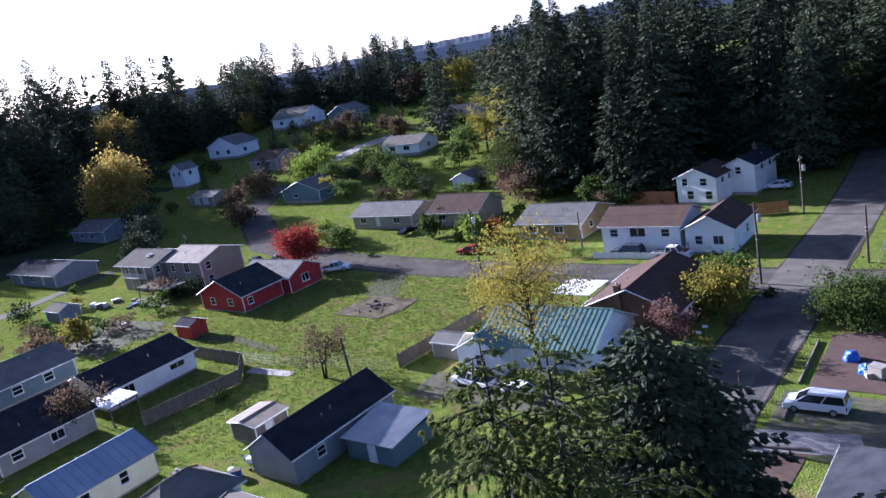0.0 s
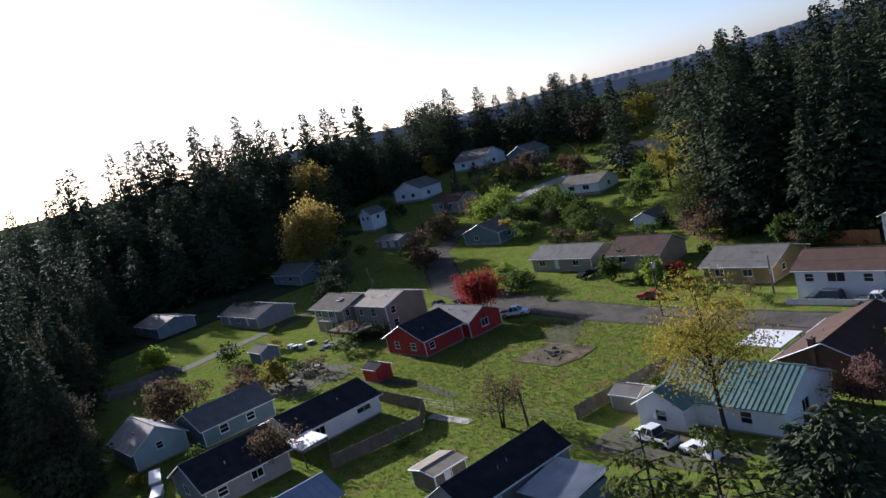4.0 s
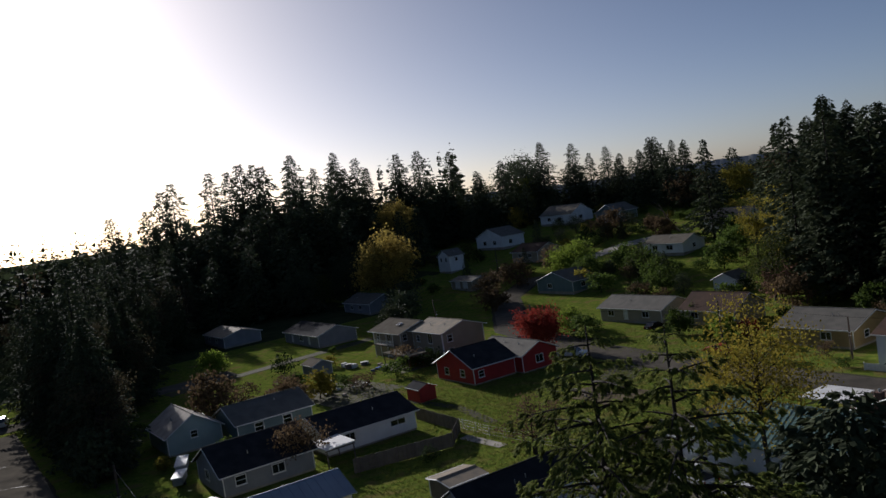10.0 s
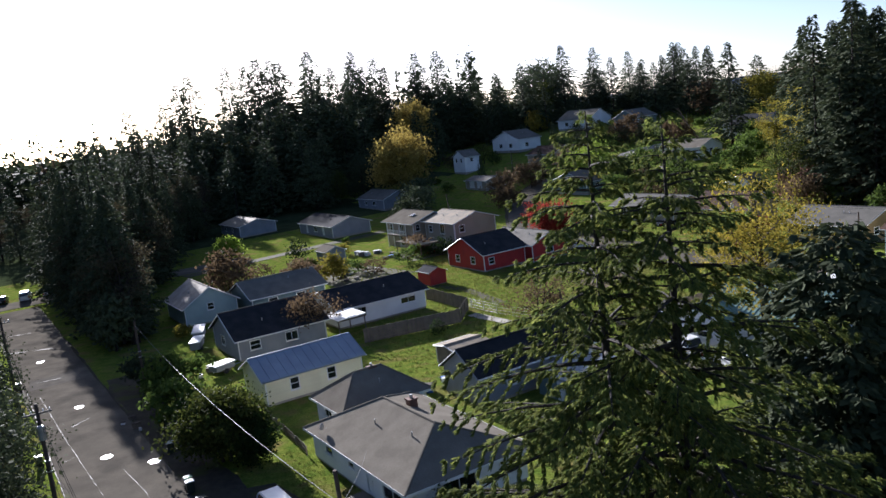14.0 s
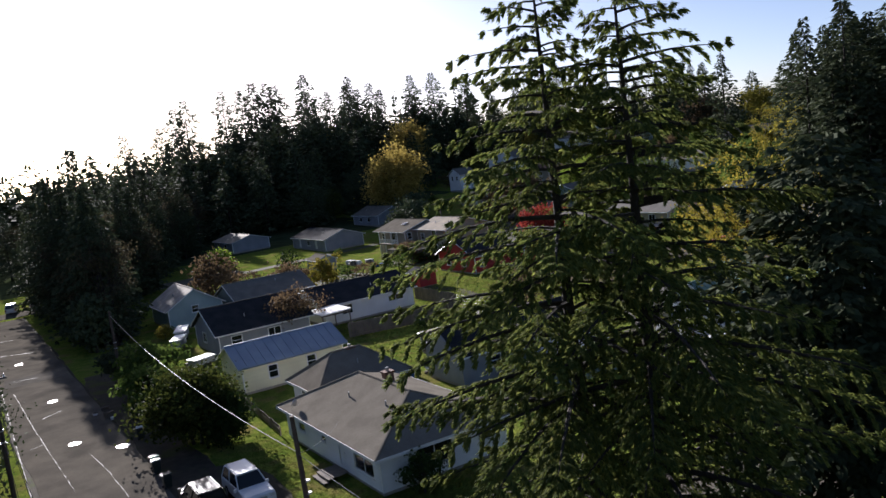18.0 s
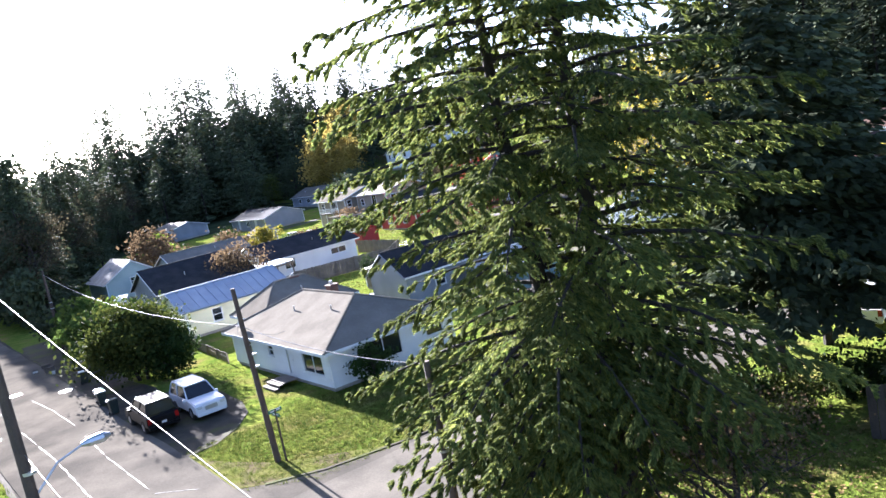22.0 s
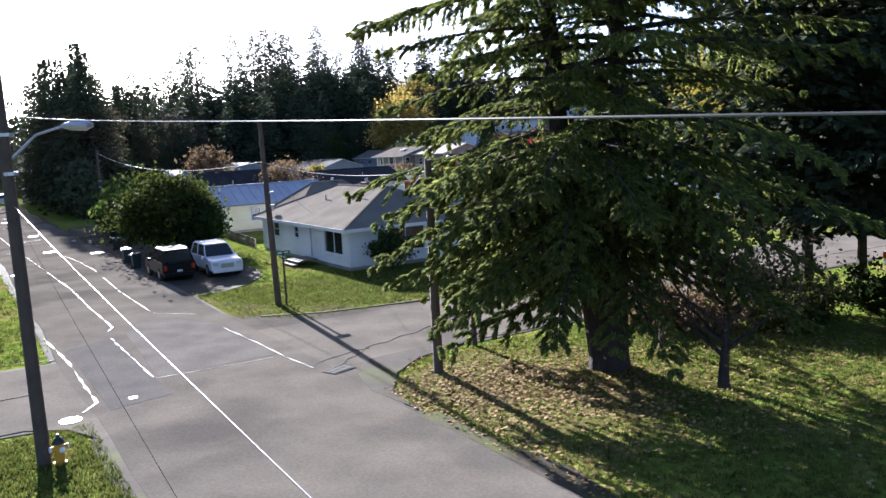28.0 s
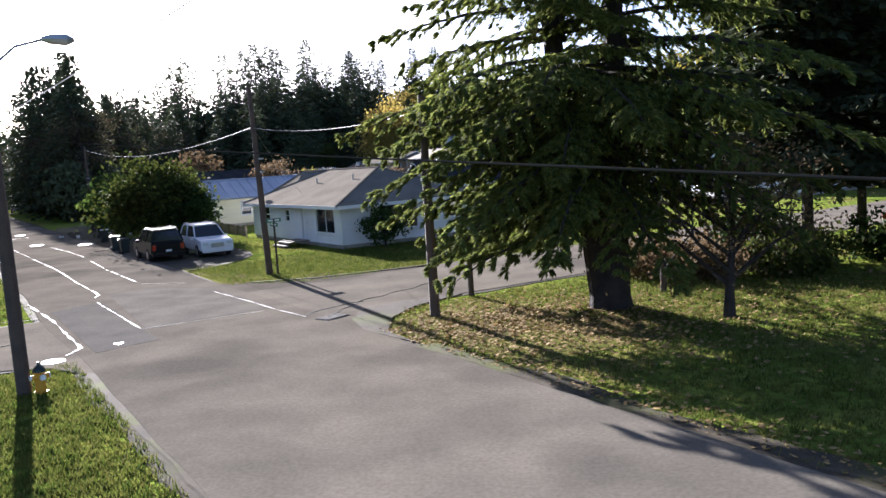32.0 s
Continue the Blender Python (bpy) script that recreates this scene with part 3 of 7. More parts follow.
def house(name, label, a0, a1, b0, b1, eave, rise, axis, walls, roof, opens=(), over=0.45, z=None, turn=0.0, ribs=0, hip=0.0, roof2=None, chimney=None, vents=2, base=0.25, category="house", trim="trim", group="", lap=0.0):
    """A house on the plan from a0, b0 to a1, b1. axis: the way the ridge runs. opens: (side, x, z, w, h, kind), side one of A- A+ B- B+.
    hip: how far the ridge's ends are pulled in; 0 gives gables."""
    ca, cb, la, lb = (a0 + a1) / 2, (b0 + b1) / 2, a1 - a0, b1 - b0
    FOOT.append((a0, a1, b0, b1))
    z = hill(ca, cb) if z is None else z
    root = thing(name, label, category, ca, cb, z, turn, group)
    hx, hy = la / 2, lb / 2
    part("foundation", made_box(-hx + 0.05, hx - 0.05, -hy + 0.05, hy - 0.05, -0.6, base), "concrete", root)
    sides = {"B-": (pose(-hx, -hy, base), la), "B+": (pose(hx, hy, base, 0, 0, 180), la),
             "A-": (pose(-hx, hy - 0.18, base, 0, 0, -90), lb - 0.36), "A+": (pose(hx, -hy + 0.18, base, 0, 0, 90), lb - 0.36)}
    h = eave - base
    for s, (m, length) in sides.items():
        ops = [(o[1], o[2], o[3], o[4]) for o in opens if o[0] == s]
        w_ = wall("wall", root, walls, m, length, h, ops)
        if lap:
            siding(w_, walls, length, h, ops, lap)
        for o in opens:
            if o[0] == s:
                (door if o[5] == "door" else window)(root, m, *o[1:5])
    part("corner_trim", made_box(-hx - 0.03, -hx + 0.09, -hy - 0.03, -hy + 0.09, base, eave), trim, root)
    part("corner_trim", made_box(hx - 0.09, hx + 0.03, -hy - 0.03, -hy + 0.09, base, eave), trim, root)
    part("corner_trim", made_box(-hx - 0.03, -hx + 0.09, hy - 0.09, hy + 0.03, base, eave), trim, root)
    top = eave + rise
    swap = (lambda x, y, zz: (x, y, zz)) if axis == "a" else (lambda x, y, zz: (-y, x, zz))
    hl, hs = (hx, hy) if axis == "a" else (hy, hx)
    pitch = rise / hs
    ze = eave - over * pitch + 0.1
    zt = top + 0.1
    if hip:
        bm = bmesh.new()
        e = [bm.verts.new(swap(x, y, ze)) for x, y in ((-hl - over, -hs - over), (hl + over, -hs - over), (hl + over, hs + over), (-hl - over, hs + over))]
        r = [bm.verts.new(swap(x, 0, zt)) for x in (-hl + hip, hl - hip)]
        for f in ((e[0], e[1], r[1], r[0]), (e[2], e[3], r[0], r[1]), (e[1], e[2], r[1]), (e[3], e[0], r[0])):
            bm.faces.new(f)
        geo = bmesh.ops.extrude_face_region(bm, geom=list(bm.faces))
        bmesh.ops.translate(bm, vec=(0, 0, -0.15), verts=[g for g in geo["geom"] if isinstance(g, bmesh.types.BMVert)])
        rf = part("roof", bm, roof, root)
        caps = bmesh.new()
        for p, q in ((r0, e0) for r0, es in (((-hl + hip, 0, zt), ((-hl - over, -hs - over, ze), (-hl - over, hs + over, ze))), ((hl - hip, 0, zt), ((hl + over, -hs - over, ze), (hl + over, hs + over, ze)))) for e0 in es):
            tube(caps, [swap(*p), swap(*q)], [0.09, 0.09], 6)
        tube(caps, [swap(-hl + hip, 0, zt), swap(hl - hip, 0, zt)], [0.1, 0.1], 6)
        part("ridge_cap", caps, roof, rf)
        fas = bmesh.new()
        box(fas, -hx - over - 0.03, hx + over + 0.03, -hy - over - 0.03, -hy - over, ze - 0.2, ze + 0.01)
        box(fas, -hx - over - 0.03, -hx - over, -hy - over, hy + over, ze - 0.2, ze + 0.01)
        box(fas, hx + over, hx + over + 0.03, -hy - over, hy + over, ze - 0.2, ze + 0.01)
        box(fas, -hx - over, hx + over, hy + over, hy + over + 0.03, ze - 0.2, ze + 0.01)
        part("fascia", fas, trim, rf)
    else:
        for sgn, rm in ((-1, roof), (1, roof2 or roof)):
            rs = slope(root, rm, swap(-hl - over, sgn * (hs + over), ze), swap(hl + over, sgn * (hs + over), ze), swap(-hl - over, 0, zt), swap(hl + over, 0, zt), ribs=ribs)
        cap = bmesh.new()
        tube(cap, [swap(-hl - over, 0, zt), swap(hl + over, 0, zt)], [0.1, 0.1], 6)
        part("ridge_cap", cap, roof, root)
        for sgn in (-1, 1):
            bm = bmesh.new()
            x0, x1 = sorted((sgn * hl, sgn * (hl - 0.18)))
            u = [bm.verts.new(swap(x0, y, zz)) for y, zz in ((-hs, eave), (hs, eave), (0, top))]
            v = [bm.verts.new(swap(x1, y, zz)) for y, zz in ((-hs, eave), (hs, eave), (0, top))]
            bm.faces.new(u)
            bm.faces.new(v)
            for k in range(3):
                bm.faces.new((u[k], v[k], v[(k + 1) % 3], u[(k + 1) % 3]))
            part("gable", bm, walls, root)
            bb = bmesh.new()
            xo = sgn * (hl + over)
            for s2 in (-1, 1):
                tube(bb, [swap(xo, s2 * (hs + over), ze - 0.08), swap(xo, 0, zt - 0.08)], [0.07, 0.07], 4)
            part("bargeboard", bb, trim, root)
    rng = random.Random(name + str(a0))
    for k in range(vents):
        x, y = rng.uniform(-hl * 0.5, hl * 0.5), rng.choice((-1, 1)) * hs * rng.uniform(0.3, 0.6)
        zz = zt - abs(y) * pitch
        vb = bmesh.new()
        tube(vb, [swap(x, y, zz - 0.2), swap(x, y, zz + 0.35)], [0.06, 0.06], 8)
        part("vent_pipe", vb, "metal", root)
    if chimney:
        cx, cy, ch, cm = chimney
        cb_ = bmesh.new()
        box(cb_, cx - 0.35, cx + 0.35, cy - 0.3, cy + 0.3, eave - 0.5, ch)
        box(cb_, cx - 0.42, cx + 0.42, cy - 0.37, cy + 0.37, ch, ch + 0.12)
        chm = part("chimney", cb_, cm, root)
        fl = bmesh.new()
        tube(fl, [(cx, cy, ch + 0.12), (cx, cy, ch + 0.4)], [0.13, 0.13], 10)
        part("flue", fl, "metal", chm)
    return root


FOOT = []
WN, DR = "window", "door"
# the white hipped house on the corner lot
house("hipped_house", "white bungalow with a weathered tan hipped roof", 26.9, 36.4, 43.7, 59.3, 2.75, 1.9, "b", "white", "tanroof",
      [("A-", 11.7, 0.7, 2.7, 1.55, WN), ("A-", 9.3, 0.2, 0.95, 2.05, DR), ("A-", 6.4, 1.25, 0.75, 0.7, WN), ("A-", 2.2, 1.1, 1.2, 1.0, WN),
       ("B-", 2.6, 0.7, 2.6, 1.45, WN), ("B-", 7.3, 1.1, 1.3, 1.0, WN)], over=0.55, hip=3.9, chimney=(1.2, 1.5, 4.8, "brick"), lap=0.2)
house("white_bungalow", "white bungalow with a tan hipped roof behind the corner house", 30.4, 38.3, 60.5, 66.6, 2.65, 1.95, "a", "white", "tanroof",
      [("B-", 5.2, 0.9, 1.6, 1.1, WN), ("B-", 1.4, 0.9, 1.4, 1.0, WN), ("A-", 1.5, 0.9, 1.4, 1.0, WN)], over=0.5, hip=2.6, lap=0.2, chimney=(0.5, 0.2, 4.6, "brick"))
house("yellow_cottage", "pale yellow cottage with a blue-grey metal roof", 28.4, 38.9, 74.5, 80.9, 2.75, 1.5, "a", "cream", "bluemetal",
      [("B-", 2.6, 0.85, 0.85, 1.15, WN), ("B-", 6.6, 0.85, 0.85, 1.15, WN), ("A+", 2.2, 0.9, 1.1, 1.1, WN)], over=0.4, ribs=0.9, vents=1, lap=0.2)
house("long_grey_garage", "long grey workshop with a black shingle roof", 42.4, 56.3, 57.9, 63.8, 2.9, 1.9, "a", "greywall", "blackroof",
      [("B-", 10.2, 0.0, 1.0, 2.1, DR), ("B-", 3.0, 1.0, 1.0, 0.9, WN), ("A+", 2.0, 1.0, 1.2, 0.9, WN)], over=0.35, trim="greywall")
house("grey_ranch_house", "pale ranch house with a black roof beside a board fence", 46.2, 59.3, 95.6, 105.4, 2.8, 1.7, "a", "white", "blackroof",
      [("B-", 9.3, 1.2, 2.2, 0.7, WN), ("B-", 2.5, 0.9, 1.4, 1.1, WN), ("A+", 3.5, 1.0, 1.4, 1.0, WN)], over=0.5)
house("dark_gabled_house", "dark-roofed house with white gable trim in deep shade", 31.7, 43.0, 92.9, 102.7, 2.8, 2.4, "a", "greywall", "blackroof",
      [("B-", 6.0, 0.9, 1.5, 1.0, WN), ("B-", 1.5, 0.9, 1.2, 1.0, WN), ("A-", 3.0, 0.9, 1.4, 1.1, WN)], over=0.5)
house("grey_gable_house", "pale green house with a light shingle roof and small gable window", 32.0, 39.8, 118.0, 128.2, 2.9, 2.4, "b", "palegreen", "paleroof",
      [("B-", 3.4, 1.75, 0.9, 0.95, WN)], over=0.4)
house("teal_house", "blue-green house with a dark roof among the trees", 41.0, 52.6, 114.6, 124.3, 2.8, 1.9, "a", "bluegrey", "greyroof",
      [("B-", 2.6, 0.9, 1.3, 1.1, WN), ("B-", 7.0, 0.9, 1.3, 1.1, WN)], over=0.45)
# barn-red house by the open lot
rh = house("red_house", "barn-red house with a black shingle roof and white windows", 77.8, 86.2, 107.6, 118.4, 3.0, 2.4, "a", "redwall", "blackroof",
      [("A-", 6.8, 0.9, 1.2, 1.1, WN), ("A-", 2.2, 0.9, 1.2, 1.1, WN), ("B-", 1.0, 0.9, 1.0, 1.0, WN)], over=0.5)
house("red_house_wing", "barn-red gabled wing with a grey roof and a white window", 86.6, 94.1, 106.0, 118.4, 3.0, 1.7, "b", "redwall", "greyroof",
      [("B-", 2.9, 1.0, 1.5, 1.2, WN)], over=0.4)
house("red_shed", "small barn-red garden shed on the grass", 67.1, 70.0, 107.1, 110.8, 2.1, 0.6, "b", "redwall", "blackroof", [], over=0.2, vents=0, base=0.1, category="shed", trim="redwall")
# two-storey apartments
house("apartment_house", "two-storey tan apartment house with a weathered light roof", 86.3, 95.8, 128.9, 139.7, 5.6, 1.5, "b", "tan", "mossroof",
      [("B-", 1.1, 3.4, 1.1, 1.3, WN), ("B-", 1.1, 0.8, 1.1, 1.3, WN), ("A-", 1.2, 3.2, 1.2, 1.2, WN), ("A-", 1.2, 0.6, 1.2, 1.4, WN), ("A-", 5.4, 3.1, 1.5, 2.0, WN), ("A-", 5.4, 0.2, 1.5, 2.0, WN)], over=0.6, roof2="mossroof")
house("apartment_house", "two-storey tan apartment house with a grey skylit roof and balcony", 84.2, 93.8, 141.1, 152.2, 5.4, 1.5, "b", "tan", "tanroof",
      [("A-", 1.2, 3.2, 1.2, 1.2, WN), ("A-", 5.4, 3.1, 1.5, 2.0, WN), ("A-", 5.4, 0.2, 1.5, 2.0, WN), ("B-", 0.6, 3.4, 0.9, 1.2, WN)], over=0.9)
# green metal roof, big leaf tree in front of it
house("green_roofed_house", "white house with a ribbed green metal roof", 69.1, 79.0, 41.4, 55.4, 3.1, 2.5, "b", "white", "greenmetal",
      [("A-", 9.2, 0.9, 1.2, 1.2, WN), ("A-", 2.4, 0.9, 1.2, 1.2, WN), ("B-", 3.6, 1.0, 1.4, 1.2, WN), ("B-", 6.6, 0.2, 1.0, 2.0, DR)], over=0.5, ribs=0.6)
house("green_roofed_wing", "white gabled wing with a green metal roof", 67.0, 69.6, 51.2, 57.0, 3.0, 1.6, "a", "white", "greenmetal",
      [("A-", 2.2, 0.9, 1.2, 1.2, WN)], over=0.4, ribs=0.6, vents=0)
house("tan_roofed_house", "brick house with a weathered brown shingle roof", 81.3, 94.3, 37.1, 48.2, 3.0, 2.3, "a", "brick", "brownroof",
      [("B-", 2.6, 0.9, 1.4, 1.1, WN), ("B-", 7.6, 0.9, 1.6, 1.1, WN), ("A-", 4.2, 0.9, 1.4, 1.1, WN)], over=0.6, chimney=(-6.6, 1.2, 5.6, "brick"))
house("white_ranch_house", "white house with a dark brown roof above the street", 109.8, 118.9, 47.6, 59.8, 4.4, 1.7, "b", "white", "brownroof",
      [("A-", 1.2, 2.4, 1.2, 1.1, WN), ("A-", 4.4, 2.4, 2.4, 1.3, WN), ("A-", 9.3, 2.4, 1.2, 1.1, WN)], over=0.5)
house("white_ranch_wing", "white gabled wing with a dark roof and blue-shaded windows", 109.9, 119.4, 40.0, 46.8, 3.9, 1.7, "a", "white", "brownroof",
      [("A-", 1.2, 1.2, 1.0, 1.2, WN), ("A-", 3.8, 1.2, 1.4, 1.2, WN), ("B-", 5.6, 1.2, 1.2, 1.2, WN)], over=0.5)
house("large_white_house", "large two-storey white house with a dark roof", 135.5, 142.5, 50.2, 57.4, 4.7, 1.5, "a", "white", "brownroof",
      [("A-", 0.8, 3.0, 1.0, 1.2, WN), ("A-", 4.2, 3.0, 1.2, 1.2, WN), ("A-", 1.6, 0.6, 1.2, 1.4, WN), ("A-", 5.0, 0.6, 1.2, 1.4, WN), ("B-", 2.0, 3.0, 1.0, 1.2, WN), ("B-", 4.6, 3.0, 1.0, 1.2, WN)], over=0.5, turn=-8)
house("large_white_wing", "two-storey white wing with a dark roof", 140.1, 148.4, 45.0, 50.0, 5.1, 1.2, "a", "white", "blackroof",
      [("A-", 1.4, 3.2, 1.0, 1.2, WN), ("B-", 2.4, 3.4, 1.0, 1.2, WN), ("B-", 5.6, 3.4, 1.0, 1.2, WN)], over=0.5, turn=-8, chimney=(2, 0, 7.2, "brick"))
house("beige_ranch_house", "beige ranch house with a grey roof and dark porch gable", 124.7, 133.5, 110.0, 126.5, 2.9, 1.7, "b", "beige", "greyroof",
      [("A-", 2.0, 0.9, 1.6, 1.1, WN), ("A-", 6.4, 0.2, 1.0, 2.0, DR), ("A-", 11.4, 0.9, 1.6, 1.1, WN), ("B-", 3.4, 0.9, 1.4, 1.0, WN)], over=0.6, z=0.2)
house("brown_roofed_house", "tan house under a plain brown roof", 126.0, 134.9, 94.3, 106.1, 2.9, 2.4, "b", "tan", "brownroof",
      [("A-", 2.0, 0.9, 1.6, 1.1, WN), ("A-", 7.4, 0.9, 1.6, 1.1, WN)], over=0.6, z=0.2)
house("ochre_house", "low house with a grey roof and ochre end wall", 116.9, 128.3, 67.2, 79.4, 2.9, 1.8, "b", "yellowwall", "greyroof",
      [("A-", 2.0, 0.9, 1.6, 1.1, WN), ("A-", 7.0, 0.9, 1.6, 1.1, WN), ("B-", 3.0, 0.9, 1.2, 1.0, WN)], over=0.6, z=0.1)

# ---- trees ----
def sprays(rng, base, way, ln, wd, flat=0.5):
    """Small pointed leaf sprays: one four-cornered blade at each base point, lying roughly flat along its way."""
    n = len(base)
    way = way / np.linalg.norm(way, axis=1)[:, None]
    up = rng.normal(0, flat, (n, 3)) + np.array((0, 0, 1.0))
    side = np.cross(way, up)
    side /= np.linalg.norm(side, axis=1)[:, None] + 1e-9
    mid = base + way * (ln * rng.uniform(0.35, 0.55, n))[:, None]
    quad = np.stack([base, mid + side * wd[:, None], base + way * ln[:, None], mid - side * wd[:, None]], 1)
    return quad.reshape(-1, 3)


def quads(v):
    return np.arange(len(v)).reshape(-1, 4)


def bough_sprays(rng, L, density, leaf, rise, droop, hang, spread=0.4, loose=0.03, slim=0.22, fronds=2.4):
    """One bough along +x: a curved spine, side twigs that shorten to the tip, hanging sprays on each."""
    n = max(12, int(density * (L + 0.4) * (0.5 * L + 0.7)))
    s = rng.uniform(0.1, 1.0, n) ** 0.8
    k = max(3, int(round(L * fronds)))
    j = np.clip(np.round(s * k).astype(int), 0, k)
    sgn = rng.choice((-1.0, 1.0), n)
    slot = 2 * j + (sgn > 0)
    own = rng.uniform(0.45, 1.25, 2 * k + 2)
    dip = rng.normal(0, 1.0, 2 * k + 2)
    tw = np.clip(j / k + rng.normal(0, 0.02 / max(L, 0.5), n) + 0.15 * (sgn > 0) / k, 0, 1)
    reach = (spread * L * (1.0 - tw) ** 0.7 + 0.16) * own[slot]
    u = rng.uniform(0, 1, n) ** 0.7
    x = L * tw + 0.62 * reach * u
    y = sgn * 0.78 * reach * u + rng.normal(0, 0.035, n)
    z = L * (rise * tw - droop * tw ** 2 + 0.35 * droop * np.clip(tw - 0.6, 0, 1) ** 2) - 0.45 * reach * u * u + loose * dip[slot] * u * 2 + rng.normal(0, loose * 0.5, n)
    ang = sgn * rng.uniform(0.1, 1.1, n)
    way = np.stack([np.cos(ang), np.sin(ang), -rng.uniform(0.0, 1.0, n) * hang - 0.1], 1)
    ln = leaf * rng.uniform(0.6, 1.5, n)
    return sprays(rng, np.stack([x, y, z], 1), way, ln, ln * rng.uniform(0.6, 1.2, n) * slim)


def turned(v, az, x, y, z):
    c, s = math.cos(az), math.sin(az)
    return np.stack([v[:, 0] * c - v[:, 1] * s + x, v[:, 0] * s + v[:, 1] * c + y, v[:, 2] + z], 1)


def conifer(name, label, a, b, h, r, seed, material="fir", whorls=26, per=7, density=5.0, leaf=0.8, group="", z=None, lean=0.0, bare=0.06, droop=0.35, rise=0.05, hang=0.6, ragged=0.3, shape=0.85):
    rng = np.random.default_rng(seed)
    root = thing(name, label, "tree", a, b, hill(a, b) - 0.1 if z is None else z, seed * 37 % 360, group)
    bm = tube(bmesh.new(), [(0, 0, 0), (0, 0, h * 0.1), (lean * 0.5, 0, h * 0.5), (lean, 0, h * 0.99)], [h * 0.016, h * 0.0125, h * 0.008, h * 0.001], 8)
    part("trunk", bm, "bark", root)
    V = []
    count = whorls * per
    for i in range(count):
        f = min(0.992, ((i + rng.uniform(-0.5, 0.5)) / count)) if i else 0.0
        f = max(0.0, f) ** 0.92
        zc = h * (bare + (1 - bare) * f)
        L = r * ((1 - f) ** shape * (1.0 - 0.25 * max(0.0, 0.2 - f) / 0.2) + 0.03) * (1 + rng.uniform(-1, 1) * ragged) * (0.55 if rng.random() < 0.15 else 1.0)
        steep = rise + 0.5 * max(0.0, f - 0.65)
        v = bough_sprays(rng, L, density, min(leaf, 0.5 + 0.24 * L), steep, droop * rng.uniform(0.6, 1.3), hang, 0.34, leaf * 0.15, 0.29, 1.6)
        V.append(turned(v, 2.399963 * i + rng.uniform(-0.5, 0.5), lean * f, 0, zc))
    V = np.concatenate(V)
    raw("crown", V, quads(V), material, root)
    return root


def leafy(name, label, a, b, h, r, seed, material, limbs=7, clumps=60, leaves=26, leaf=0.22, trunk=0.3, group="", z=None, low=0.35, squash=0.9, stems=1, open_=0.55, girth=1.0):
    """A broad-leaved tree: tapered trunk, forked limbs and clumps of small leaves round their ends."""
    rng = np.random.default_rng(seed)
    root = thing(name, label, "tree", a, b, hill(a, b) - 0.1 if z is None else z, 0, group)
    bm, ends = bmesh.new(), []
    rad = (h * 0.02 + 0.04) * girth
    for s in range(stems):
        ox, oy = (rng.uniform(-0.3, 0.3), rng.uniform(-0.3, 0.3)) if stems > 1 else (0, 0)
        tip = Vector((ox * 4 + rng.uniform(-0.05, 0.05) * h, oy * 4 + rng.uniform(-0.05, 0.05) * h, h * (0.86 + 0.04 * s)))
        knee = Vector((tip.x * 0.35, tip.y * 0.35, h * trunk))
        tube(bm, [(ox, oy, 0), tuple(knee), tuple(knee.lerp(tip, 0.5) + Vector((rng.uniform(-0.03, 0.03) * h, rng.uniform(-0.03, 0.03) * h, 0))), tuple(tip)], [rad, rad * 0.72, rad * 0.4, rad * 0.08], 7)
        ends.append(tip)
        for k in range(limbs):
            f = rng.uniform(0.0, 0.7)
            st = knee.lerp(tip, f)
            az = math.tau * (k + rng.uniform(-0.3, 0.3)) / limbs + s
            ln = r * rng.uniform(0.6, 1.0) * (1.05 - 0.5 * f)
            mid = st + Vector((math.cos(az) * ln * 0.5, math.sin(az) * ln * 0.5, ln * rng.uniform(0.25, 0.5)))
            end = st + Vector((math.cos(az) * ln, math.sin(az) * ln, ln * rng.uniform(0.35, 0.85)))
            q = rad * 0.42 * (1 - 0.5 * f)
            tube(bm, [tuple(st), tuple(mid), tuple(end)], [q, q * 0.6, q * 0.12], 5)
            ends.append(end)
            for _ in range(3):
                e2 = mid.lerp(end, rng.uniform(0.1, 0.9)) + Vector(rng.normal(0, 0.28 * ln, 3).tolist())
                tube(bm, [tuple(mid.lerp(end, 0.3)), tuple(e2)], [q * 0.35, q * 0.08], 4)
                ends.append(e2)
    part("trunk", bm, "bark", root)
    V, Fc = [], []
    cz, hz = h * (low + 1) / 2, h * (1 - low) / 2 * 1.02
    for c in range(clumps):
        if rng.random() < open_:
            ctr = np.array(ends[rng.integers(len(ends))]) + rng.normal(0, 0.1 * r, 3)
        else:
            d = rng.normal(0, 1, 3)
            d /= np.linalg.norm(d)
            ctr = np.array((0, 0, cz)) + d * np.array((r, r, hz * squash)) * rng.uniform(0.55, 0.98)
        sz = r * rng.uniform(0.1, 0.24)
        n = len(V)
        cen = ctr + rng.normal(0, 1, (leaves, 3)) * np.array((sz, sz, sz * 0.7))
        ax = rng.normal(0, 1, (leaves, 3))
        ax /= np.linalg.norm(ax, axis=1)[:, None]
        bx = np.cross(ax, rng.normal(0, 1, (leaves, 3)))
        bx /= np.linalg.norm(bx, axis=1)[:, None]
        ls = leaf * rng.uniform(0.6, 1.3, (leaves, 1))
        quad = np.stack([cen - ax * ls, cen + bx * ls * 0.6, cen + ax * ls, cen - bx * ls * 0.6], 1).reshape(-1, 3)
        V += [tuple(p) for p in quad.tolist()]
        Fc += [(n + 4 * i, n + 4 * i + 1, n + 4 * i + 2, n + 4 * i + 3) for i in range(leaves)]
    raw("crown", V, Fc, material, root)
    return root


